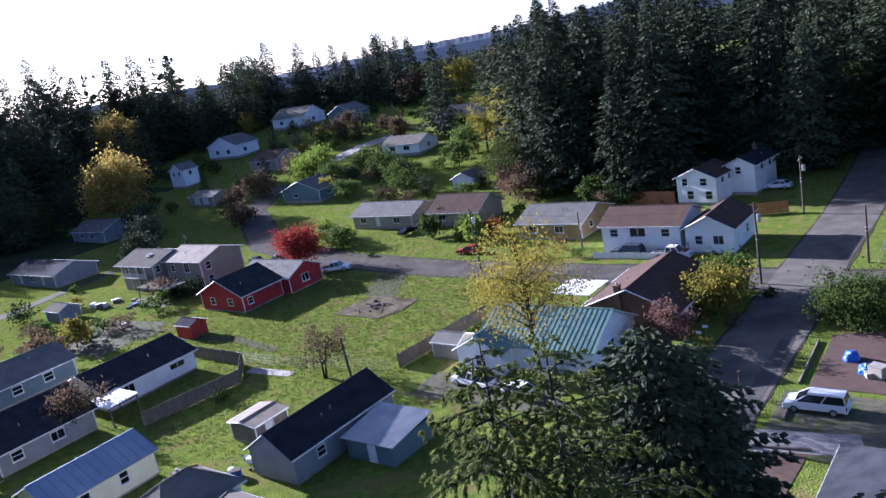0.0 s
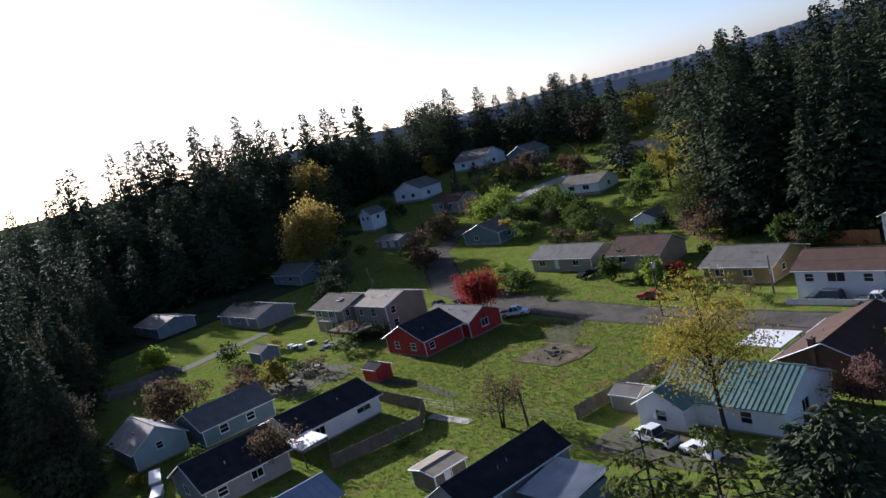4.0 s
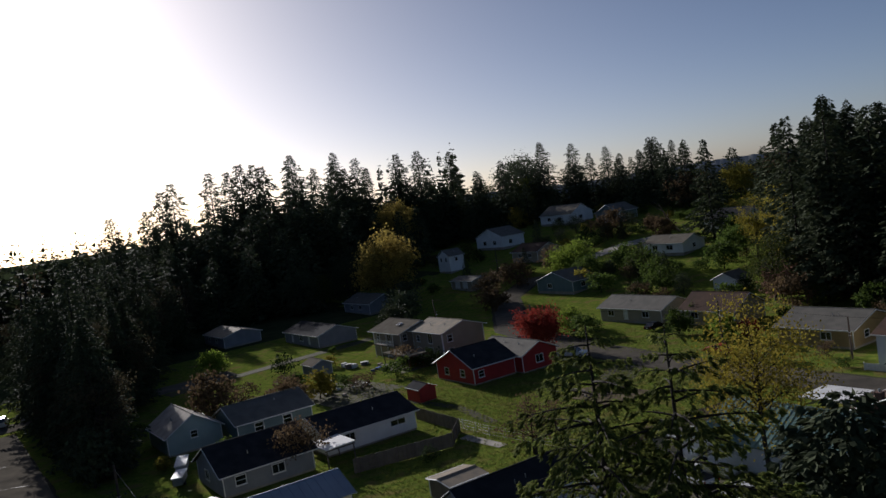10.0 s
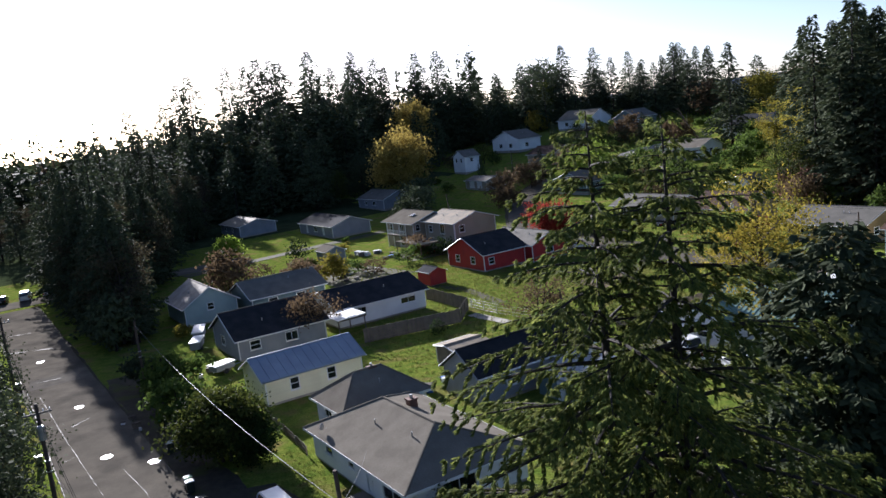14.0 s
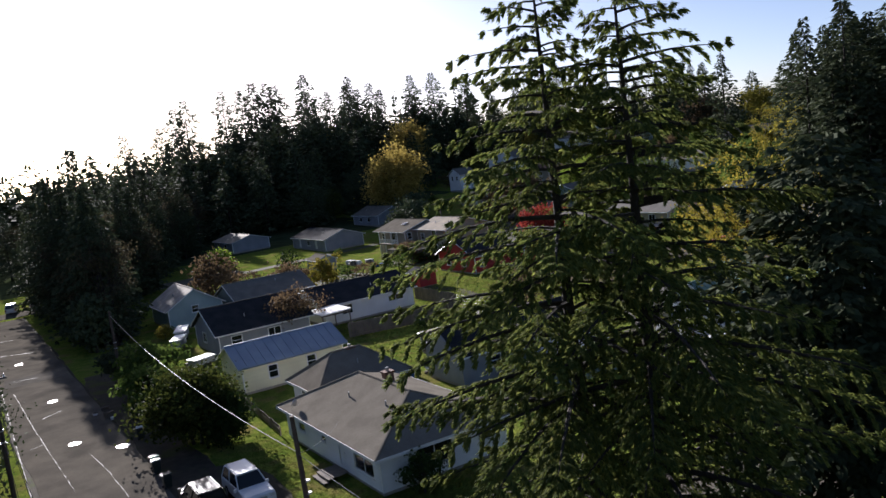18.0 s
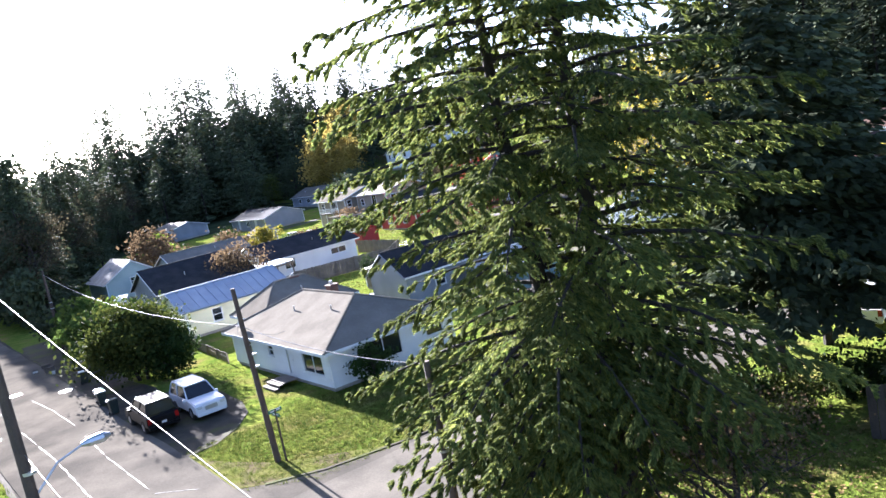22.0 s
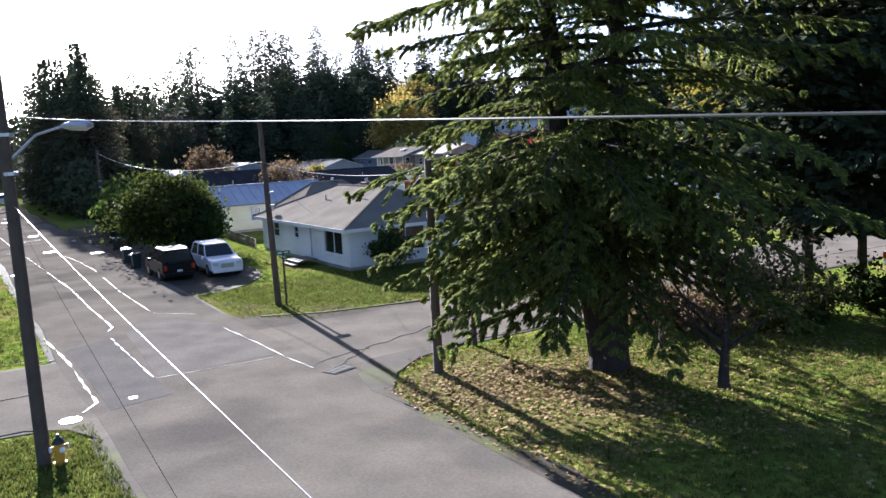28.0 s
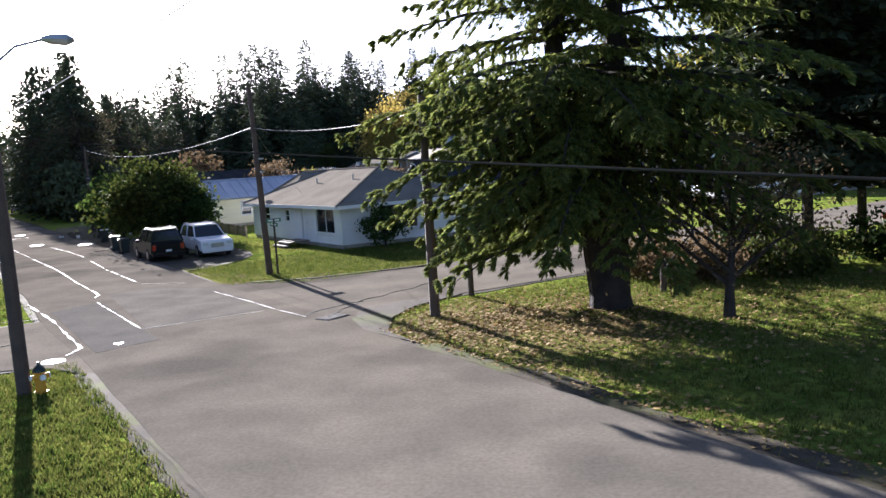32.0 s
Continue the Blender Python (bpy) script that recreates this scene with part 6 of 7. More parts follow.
house("low_ranch_house", "low house with bright pale roof planes in deep shade", 70, 80, 208, 224, 2.8, 1.4, "b", "greywall", "mossroof", [("A-", 3, 0.9, 1.6, 1.1, WN), ("A-", 9, 0.9, 1.6, 1.1, WN)])
house("shaded_ranch_house", "low grey house with white doors in the trees' shade", 82, 92, 176, 196, 2.8, 1.7, "b", "greywall", "blackroof", [("A-", 4, 0.2, 1.0, 2.0, DR), ("A-", 9, 0.9, 1.8, 1.1, WN), ("A-", 14, 0.2, 1.0, 2.0, DR)])
house("dark_house", "dark-roofed house at the foot of the wood", 112, 122, 206, 222, 3.0, 2.0, "b", "greywall", "greyroof", [("A-", 4, 0.9, 1.4, 1.1, WN), ("A-", 9, 0.9, 1.8, 1.1, WN)])
# houses on the hill
house("hill_house", "white ranch house with a pale roof on the hillside", 180, 189, 150, 164, 3.0, 1.8, "b", "white", "tanroof", [("A-", 3, 0.9, 1.8, 1.2, WN), ("A-", 8, 0.9, 2.2, 1.2, WN), ("B-", 4, 0.9, 1.2, 1.1, WN)])
house("hill_house", "white house with a bright gable on the hillside", 185, 195, 236, 252, 4.2, 3.0, "a", "white", "greyroof", [("B-", 3, 1.0, 1.4, 1.4, WN), ("A-", 4, 1.0, 1.8, 1.4, WN), ("A-", 10, 1.0, 1.8, 1.4, WN)])
house("hill_house", "tan house with a brown roof on the hillside", 173, 183, 203, 216, 3.0, 2.2, "b", "beige", "brownroof", [("A-", 3, 0.9, 1.6, 1.2, WN), ("A-", 8, 0.9, 1.6, 1.2, WN)])
house("hill_house", "white house with a light roof high on the hill", 216, 227, 232, 250, 3.6, 3.2, "b", "white", "tanroof", [("B-", 4, 1.0, 1.6, 1.3, WN), ("A-", 4, 1.0, 1.8, 1.3, WN), ("A-", 10, 1.0, 1.8, 1.3, WN)])
house("hill_house", "blue-grey house with a shingle roof among shrubs", 146, 155, 158, 172, 3.0, 2.4, "a", "bluegrey", "greyroof", [("B-", 3, 0.9, 1.4, 1.1, WN), ("A-", 4, 0.9, 1.6, 1.1, WN)])
house("tall_white_house", "narrow tall white house at the wood's edge", 159, 165, 233, 240, 5.6, 2.0, "a", "white", "greyroof", [("A-", 1.2, 3.4, 1.0, 1.3, WN), ("A-", 4.2, 3.4, 1.0, 1.3, WN), ("B-", 2.4, 3.4, 1.0, 1.2, WN)])
house("hill_garage", "low pale garage beside the hill road", 144, 151, 200, 211, 2.6, 1.0, "b", "beige", "greyroof", [("A-", 2, 0.0, 2.4, 2.0, DR), ("A-", 6, 0.0, 2.4, 2.0, DR)])
house("hill_house", "white house with a dark roof below the firs", 202, 212, 146, 160, 3.4, 2.4, "b", "white", "blackroof", [("A-", 3, 0.9, 2.0, 1.4, WN), ("A-", 8, 0.9, 2.0, 1.4, WN)])
house("hill_house", "blue house with white gable trim on the hill", 219, 228, 210, 222, 3.4, 2.6, "a", "bluegrey", "greyroof", [("A-", 3, 0.9, 2.0, 1.4, WN), ("B-", 3, 0.9, 1.4, 1.2, WN)])
house("back_shed", "small white-gabled shed behind the street", 151, 156, 112, 118, 2.4, 1.3, "a", "white", "greyroof", [], vents=0, category="shed")
house("dark_roofed_garage", "dark grey house with a broad roof at the street corner", 45.5, 57.6, 4.0, 15.6, 2.9, 2.6, "a", "greywall", "blackroof", [("B+", 3, 0.9, 1.4, 1.1, WN), ("A+", 4, 0.9, 1.4, 1.1, WN)], hip=4.2)


def slab(name, label, corners, material, z=0.05, category="paving", thick=0.15, kind="structure"):
    bm = bmesh.new()
    lo = [bm.verts.new(W(a, b, hill(a, b) + z - thick)) for a, b in corners]
    hi = [bm.verts.new(W(a, b, hill(a, b) + z)) for a, b in corners]
    bm.faces.new(lo)
    bm.faces.new(hi)
    n = len(corners)
    for k in range(n):
        bm.faces.new((lo[k], lo[(k + 1) % n], hi[(k + 1) % n], hi[k]))
    return tagged(part(name, bm, material, None), label, category, kind=kind)


slab("concrete_pad", "dirty tan slab of a burnt building left in the open lot", [(79.4, 80.4), (79.8, 89.8), (84.4, 89.4), (87.6, 88.4), (87.4, 79.4), (83, 78.8)], "pad", 0.09)
slab("lot_path", "bare dirt track across the open lot", [(87.5, 84), (88, 91), (97.6, 96), (97.6, 90)], "gravel", 0.03)
strip("road_shoulder", [(18.7, 57), (18.9, 76), (19.2, 100)], 1.7, 0.04, "dirt", "dark bare dirt shoulder beside the main road", 0.4, 0.8, 34, category="verge")
strip("drive_concrete", [(94, 172.5), (69, 169), (44, 165)], 1.8, 0.06, "gravel", "pale gravel drive between the yards", 0.1, 3, 8, category="driveway")
strip("drive_hill", [(178, 186), (192, 183.5), (200, 176)], 3.0, 0.1, "concrete", "pale drive on the hillside", 0.2, 3, 9, category="driveway")
strip("road_end", [(-30, 172), (60, 172)], 4.0, 0.055, "asphalt", "asphalt street across the end of the main road", 0.2, 2, 10)
slab("dirt_drive", "dark bare dirt parking place beside the road", [(17.0, 42.6), (16.9, 58), (18.4, 59), (22.6, 57.4), (23.1, 53), (22.9, 49), (22.2, 46.4), (20.6, 44.2), (18.8, 42.8)], "dirt", 0.036)
slab("gravel_drive", "gravel drive beside the cross street", [(60, 22.8), (60, 14), (71, 13), (71, 23.4)], "gravel", 0.03)
slab("bare_lot", "bare brown soil lot", [(72, 21.6), (72, 10), (88, 9), (86, 18), (84, 22)], "soil", 0.05)
slab("side_yard", "gravel yard beside the green-roofed house", [(60.5, 43), (60.5, 60), (66.4, 60), (66.4, 43)], "gravel", 0.03)
slab("back_yard", "bare yard behind the apartments", [(58, 118), (58, 136), (70, 137), (72, 120)], "gravel", 0.03)
slab("carport_floor", "gravel floor of the carport", [(77, 129.6), (78, 141), (85, 141), (85.4, 129.6)], "gravel", 0.034)

# ---- road surface ----
# the seam's pale tone paints in sun glare off the sealed cracks
M["seam"] = mat("pale seam filler with painted glare", (0.27, 0.26, 0.24), (0.17, 0.162, 0.147), 0.8, 0.3, 18.0, 0.3, spread=0.35, c3=(0.135, 0.129, 0.115))
M["tar"] = mat("dark tar crack filler", (0.045, 0.044, 0.042), (0.075, 0.073, 0.07), 0.95, 0.4, 20.0, 0.3, spread=0.2)
M["lightpatch"] = mat("pale asphalt patch", (0.145, 0.134, 0.116), (0.112, 0.104, 0.092), 1.0, 1.4, 14.0, 0.5, spread=0.3, dist=0.012, spec=0.0)
M["darkpatch"] = mat("dark asphalt patch", (0.088, 0.084, 0.077), (0.108, 0.101, 0.09), 1.0, 1.4, 14.0, 0.5, spread=0.3, dist=0.012, spec=0.0)
M["green"] = mat("green sign face", (0.02, 0.16, 0.09), (0.016, 0.13, 0.075), 0.45, 0.4, 30.0, 0.0, spread=0.05)
M["hydrant"] = mat("yellow hydrant paint", (0.62, 0.30, 0.02), (0.5, 0.24, 0.02), 0.5, 0.2, 30.0, 0.1, spread=0.12)
M["binplastic"] = mat("dark green bin plastic", (0.012, 0.022, 0.018), (0.018, 0.028, 0.024), 0.45, 0.3, 30.0, 0.05, spread=0.1)
M["signred"] = mat("red sign face", (0.42, 0.015, 0.02), (0.34, 0.012, 0.016), 0.45, 0.4, 30.0, 0.0, spread=0.05)
M["redpaint"] = mat("dark red deck paint", (0.16, 0.018, 0.02), (0.12, 0.015, 0.018), 0.7, 0.4, 20.0, 0.2, spread=0.15)
M["char"] = mat("charred rubble", (0.05, 0.04, 0.035), (0.09, 0.07, 0.055), 0.95, 0.3, 12.0, 0.7, spread=0.3)
M["grassblade"] = foliage("grass blades", (0.098, 0.126, 0.024), (0.185, 0.188, 0.048), 0.4)
M["tussock"] = foliage("rank dark grass", (0.05, 0.085, 0.014), (0.10, 0.135, 0.025), 0.35)
M["drygrass"] = foliage("dry grass blades", (0.16, 0.13, 0.045), (0.24, 0.19, 0.07), 0.35)
M["litter"] = foliage("fallen brown leaves", (0.22, 0.14, 0.06), (0.38, 0.27, 0.12), 0.2)


def seam(label, pts, width, material="seam", seed=1, z=0.062, wob=0.025):
    """A wandering line of filler along a crack in the road."""
    r = random.Random(seed)
    bm, prev = bmesh.new(), None
    P = [Vector((*p, 0)) for p in pts]
    fine = []
    for p, q in zip(P, P[1:]):
        k = max(1, int((q - p).length / 0.5))
        fine += [p.lerp(q, i / k) for i in range(k)]
    fine.append(P[-1])
    for i, p in enumerate(fine):
        d = (fine[min(i + 1, len(fine) - 1)] - fine[max(i - 1, 0)]).normalized()
        s = Vector((-d.y, d.x, 0))
        c = p + s * r.uniform(-wob, wob)
        w = width * r.choice((0.06, 0.35, 0.6, 0.85, 1.1)) / 2
        row = [bm.verts.new(W(q.x, q.y, z)) for q in (c + s * w, c - s * w)]
        if prev:
            bm.faces.new((prev[0], prev[1], row[1], row[0]))
        prev = row
    geo = bmesh.ops.extrude_face_region(bm, geom=list(bm.faces))
    bmesh.ops.translate(bm, vec=(0, 0, -0.02), verts=[g for g in geo["geom"] if isinstance(g, bmesh.types.BMVert)])
    return tagged(part("road_seam", bm, material, None), label, "road seam", "sealed seams in the road", "structure")


for i, (pts, w) in enumerate((([(10.6, 100), (11.0, 82), (11.7, 62)], 0.13), ([(11.72, 60.5), (12.05, 51), (12.02, 43), (12.1, 37.2), (11.8, 36.5)], 0.19), ([(13.9, 70), (14.35, 64), (14.5, 57.5)], 0.12), ([(14.4, 54), (14.2, 48), (14.28, 40)], 0.15),
                              ([(11.65, 35.1), (11.7, 30.5), (11.76, 27.3)], 0.17), ([(11.8, 27.15), (14, 27.1), (15.9, 26.95)], 0.07), ([(16.0, 33.6), (16.2, 30), (16.3, 26.8), (16.5, 24.6)], 0.15), ([(9.3, 37), (9.58, 32.4), (9.68, 25.5), (9.15, 24.7)], 0.22), ([(9.6, 104), (9.2, 80), (9.0, 62)], 0.16),
                              ([(10.1, 76), (11.4, 76.6)], 0.2), ([(11, 107), (13.6, 106.6)], 0.35), ([(9.6, 128), (12.2, 126.5), (15.1, 125)], 0.5), ([(13.8, 87), (12.0, 85.6)], 0.3), ([(10.2, 141), (13.4, 140.4)], 0.5), ([(14.3, 39.2), (15.9, 37.4)], 0.07), ([(7.3, 33.4), (9.2, 32.5)], 0.1))):
    seam("pale sealed seam along a crack in the asphalt", pts, w * 0.5, seed=i)
for i, pts in enumerate(([(17.1, 24.2), (19.2, 25.9), (23.5, 27.5)], [(16.4, 24.6), (17.4, 25.4), (19.2, 25.9)], [(30, 28), (44, 27.2), (58, 26.2)], [(58, 26.2), (82, 26.6)], [(58.5, 24.4), (58.6, 31)], [(8, 27.9), (-6, 27.4)])):
    seam("dark crack filled with tar", pts, 0.024, "tar", 40 + i, wob=0.12)
slab("road_patch", "pale repaired patch at the crossing", [(11.9, 27.3), (16.4, 27.4), (16.3, 34.2), (14.5, 37.6), (12.4, 36.9)], "lightpatch", 0.055, "road patch")
slab("road_patch", "dark repaired patch in the main road", [(9.9, 24.4), (11.8, 24.9), (11.8, 35), (9.8, 34)], "darkpatch", 0.055, "road patch")
slab("road_patch", "pale repaired patch in the main road", [(10, 104), (15.6, 104), (15.8, 108.8), (10.2, 108.6)], "lightpatch", 0.055, "road patch")
slab("road_patch", "dark tarred trench across the cross street", [(60.2, 24.6), (82, 25.2), (82, 26.6), (60.2, 26.2)], "darkpatch", 0.053, "road patch")
# rounded corners of the crossing
slab("road_corner", "asphalt rounding the lawn's corner", [(16.6, 15.5), (16.9, 18.6), (17.5, 20.6), (18.6, 22.4), (20.2, 23.7), (24.2, 24.6), (24.2, 25.6), (16.6, 25.6)], "asphalt", 0.044, "road")
slab("road_corner", "asphalt rounding the far lawn's corner", [(16.2, 31), (25.4, 31.4), (25.2, 32.2), (21.6, 32.9), (18.6, 34.2), (17.0, 35.4), (16.6, 43), (16.2, 43)], "asphalt", 0.044, "road")
slab("road_corner", "asphalt rounding the near verge", [(10, 25.5), (7.4, 25.2), (7.4, 24.2), (8.6, 23.4), (9.2, 22), (9.3, 20), (10, 20)], "asphalt", 0.044, "road")
slab("kerb", "low crumbling earthy kerb round the corner lawn", [(18.0, 34.5), (20.6, 33.2), (24.3, 32.5), (26, 32.3), (26, 32.42), (24.3, 32.65), (20.7, 33.36), (18.1, 34.65)], "dirt", 0.08, "kerb")
slab("lawn_edge", "crumbled gravelly asphalt at the lawn's corner", [(17.2, 18.2), (17.3, 20.2), (18.2, 22.0), (20.0, 23.4), (22.4, 24.1), (20.6, 24.6), (18.6, 24.4), (17.4, 23.0), (16.9, 21.0)], "dirt", 0.052, "verge")
strip("lawn_edge", [(17.45, 5), (17.3, 11.5), (17.25, 18)], 0.26, 0.045, "dirt", "bare dirt along the road's edge", 0.2, 0.5, 31, category="verge")
strip("lawn_edge", [(9.3, 22), (9.48, 15), (9.38, 8)], 0.16, 0.045, "dirt", "bare dirt along the near verge", 0.14, 0.5, 32, category="verge")
slab("lawn_edge", "bare trodden edge of the lawn", [(17.0, 35.6), (18.0, 34.7), (20.7, 33.4), (24, 32.7), (22.5, 34.0), (19.6, 36.6), (17.9, 40), (17.2, 43.2)], "trodden", 0.03, "verge")


def disc(name, label, a, b, r, material, category, z=0.058, squash=1.0, group=""):
    root = thing(name, label, category, a, b, 0, 0, group)
    bm = bmesh.new()
    tube(bm, [(0, 0, z - 0.03), (0, 0, z)], [r, r], 20)
    bmesh.ops.scale(bm, vec=(1, squash, 1), verts=bm.verts)
    part("cover", bm, material, root)
    rg = bmesh.new()
    for k in range(20):
        p, q = ((math.cos(math.tau * j / 20), math.sin(math.tau * j / 20) * squash) for j in (k, k + 1))
        v = [rg.verts.new((x * s, y * s, z + 0.004)) for (x, y), s in ((p, r), (q, r), (q, r * 1.12), (p, r * 1.12))]
        rg.faces.new(v)
    bmesh.ops.remove_doubles(rg, verts=rg.verts, dist=0.001)
    part("rim", rg, "metal", root)
    return root


for a, b, r in ((8.75, 24.2, 0.27), (10.7, 25.3, 0.12), (13.3, 74.1, 0.45), (16.4, 69.6, 0.5), (10.0, 60.5, 0.4), (13.6, 92, 0.4), (12.5, 118, 0.4)):
    disc("manhole_cover", "worn bright metal access cover set in the road", a, b, r, "metal", "manhole", group="covers in the road")
drain = thing("storm_drain", "iron storm drain grate at the lawn's corner", "drain", 17.1, 23.8, 0, 20)
part("frame", made_box(-0.5, 0.5, -0.32, 0.32, 0.02, 0.062), "patchtar", drain)
for k in range(7):
    part("bar", made_box(-0.42 + k * 0.13, -0.36 + k * 0.13, -0.25, 0.25, 0.062, 0.082), "greyroof", drain)


# ---- grass, litter ----
def blades(name, label, zones, material, height, width, seed, keep=None):
    """Tufts of leaning blades over rectangles of the plan (a0, a1, b0, b1, count)."""
    r = np.random.default_rng(seed)
    out = []
    for a0, a1, b0, b1, n in zones:
        t = max(1, n // 7)
        ca, cb = r.uniform(a0, a1, t) + r.normal(0, 0.9, t), r.uniform(b0, b1, t) + r.normal(0, 0.9, t)
        a, b = np.repeat(ca, 7) + r.normal(0, 0.07, t * 7), np.repeat(cb, 7) + r.normal(0, 0.07, t * 7)
        if keep:
            ok = np.array([keep(x, y) for x, y in zip(a, b)])
            a, b = a[ok], b[ok]
        k = len(a)
        z = np.array([hill(x, y) for x, y in zip(a, b)])
        base = np.stack([CU * a - SU * b, SU * a + CU * b, z], 1)
        az, h = r.uniform(0, math.tau, k), height * r.uniform(0.4, 1.3, k)
        lean = r.uniform(0.2, 1.0, k) * h
        tip = base + np.stack([np.cos(az) * lean, np.sin(az) * lean, h], 1)
        sd = np.stack([-np.sin(az), np.cos(az), 0 * az], 1) * width * r.uniform(0.6, 1.3, (k, 1))
        out.append(np.stack([base + sd, base - sd, tip], 1).reshape(-1, 3))
    v = np.concatenate(out)
    ob = raw(name, v, np.arange(len(v)).reshape(-1, 3), material)
    return tagged(ob, label, "grass", kind="stuff")


def on_lawn(a, b):
    """True on grass near the crossing: off the asphalt and its rounded corners."""
    if 9.25 < a < 17.15 or 23.6 < b < 32.4:
        return False
    if a > 17 and b < 24.5 and (a - 16.9) * 1.0 + (23.9 - b) * 0.9 < 3.2:
        return False
    if a > 17 and b > 32 and (a - 16.9) + (b - 32.0) * 1.1 < 3.4:
        return False
    if 17 < a < 22.6 and 43.4 < b < 57:
        return False
    return True


def green_lawn(a, b):
    """True on the greener grass, away from the worn ground round the cedar's foot."""
    worn = ((a - 20.4) / 3.9) ** 2 + ((b - 18.6) / 4.6) ** 2
    return on_lawn(a, b) and (worn > 1.25 or (int(a * 37) + int(b * 53)) % 10 < (2 if worn < 0.8 else 5))


strip("lawn_edge", [(19.4, 22.2), (20.6, 18.6), (20.2, 14.2)], 2.3, 0.012, "trodden", "worn yellowed ground under the cedar", 0.6, 0.6, 36, category="verge")
NEAR = [(2.0, 9.45, 3.5, 23.8, 90000), (17.0, 34, 4, 24, 84000), (16.8, 34, 32.4, 44, 64000), (22.5, 27, 43, 62, 8000), (3, 9.2, 32.4, 60, 16000), (34, 50, 4, 24, 5000)]
blades("grass_blades", "uneven tufted lawn grass round the crossing", NEAR, "grassblade", 0.095, 0.015, 3, green_lawn)
TUSSOCK = [(3.0, 9.5, 5, 23.6, 9000), (17.0, 33, 5, 23, 6000), (17.5, 28, 33, 44, 8000), (4, 9.0, 33, 58, 5000)]
blades("grass_tussocks", "longer dark tussocks in the unmown lawn", TUSSOCK, "tussock", 0.16, 0.016, 13, green_lawn)
blades("dry_grass_blades", "dry yellow grass along the road's edge", [(8.0, 9.4, 3, 24, 2600), (17.0, 18.6, 4, 24, 3500), (17, 24.5, 14, 24, 16000), (16.8, 26, 32.4, 36, 3500), (17, 21, 36, 43, 1500)], "drygrass", 0.055, 0.011, 4, on_lawn)
blades("field_grass", "rank tufted grass over the open lot", [(62, 97, 64, 106, 52000), (44, 62, 64, 95, 12000), (60, 84, 106, 128, 9000), (104, 124, 78, 120, 8000)], "grassblade", 0.2, 0.04, 5)


def leaf_litter():
    r = np.random.default_rng(9)
    out = []
    for (ca, cb, sa, sb, n) in ((21.8, 18.0, 2.2, 2.2, 3600), (24, 15.5, 4, 3, 1900), (19.3, 20.0, 1.4, 1.4, 1100), (30, 14, 5, 4, 1200), (17.6, 12, 0.5, 6, 900)):
        a, b = r.normal(ca, sa, n), r.normal(cb, sb, n)
        ok = np.array([on_lawn(x, y) for x, y in zip(a, b)])
        a, b = a[ok], b[ok]
        k = len(a)
        base = np.stack([CU * a - SU * b, SU * a + CU * b, r.uniform(0.02, 0.07, k)], 1)
        az = r.uniform(0, math.tau, k)
        way = np.stack([np.cos(az), np.sin(az), r.uniform(-0.2, 0.3, k)], 1)
        ln = r.uniform(0.08, 0.17, k)
        out.append(sprays(r, base, way, ln, ln * 0.4, 0.3))
    v = np.concatenate(out)
    tagged(raw("leaf_litter", v, quads(v), "litter"), "fallen brown leaves under the cedar", "leaves", kind="stuff")


leaf_litter()


# ---- street furniture ----
def hydrant(a, b):
    root = thing("fire_hydrant", "yellow fire hydrant with a dark cap beside the pole", "hydrant", a, b, 0, 15)
    part("barrel", tube(bmesh.new(), [(0, 0, 0), (0, 0, 0.06), (0, 0, 0.07), (0, 0, 0.5), (0, 0, 0.54)], [0.17, 0.17, 0.115, 0.115, 0.15], 16), "hydrant", root)
    part("bonnet", tube(bmesh.new(), [(0, 0, 0.54), (0, 0, 0.6), (0, 0, 0.68), (0, 0, 0.72), (0, 0, 0.78)], [0.155, 0.14, 0.085, 0.035, 0.03], 16), "binplastic", root, "dark domed bonnet")
    for x, y in ((1, 0), (-1, 0), (0, -1)):
        nz = part("nozzle", tube(bmesh.new(), [(x * 0.09, y * 0.09, 0.42), (x * 0.2, y * 0.2, 0.42)], [0.065, 0.065], 12), "hydrant", root)
        part("cap", tube(bmesh.new(), [(x * 0.2, y * 0.2, 0.42), (x * 0.235, y * 0.235, 0.42)], [0.08, 0.07], 6), "trim", nz, "white nozzle cap")
    return root


hydrant(8.1, 20.8)


def wheelie_bin(label, a, b, turn, body="binplastic", lid="binplastic", s=1.0):
    root = thing("wheelie_bin", label, "bin", a, b, 0.03, turn, "wheelie bins at the road side")
    bm = made_box(-0.26, 0.26, -0.3, 0.3, 0.06, 0.98)
    for v in bm.verts:
        if v.co.z < 0.5:
            v.co.x *= 0.8
            v.co.y *= 0.8
    bmesh.ops.bevel(bm, geom=list(bm.edges), offset=0.03, segments=2, affect="EDGES", clamp_overlap=True)
    part("body", bm, body, root)
    lb = made_box(-0.3, 0.3, -0.34, 0.34, 0.985, 1.05, bevel=0.025)
    for v in lb.verts:
        v.co.z += 0.05 * (1 - abs(v.co.y) / 0.34)
    part("lid", lb, lid, root)
    part("handle", tube(bmesh.new(), [(-0.22, 0.38, 0.95), (0.22, 0.38, 0.95)], [0.02, 0.02], 8), "black", root)
    for x in (-0.27, 0.27):
        part("wheel", tube(bmesh.new(), [(x - 0.03, 0.24, 0.1), (x + 0.03, 0.24, 0.1)], [0.1, 0.1], 12), "black", root)
    return root


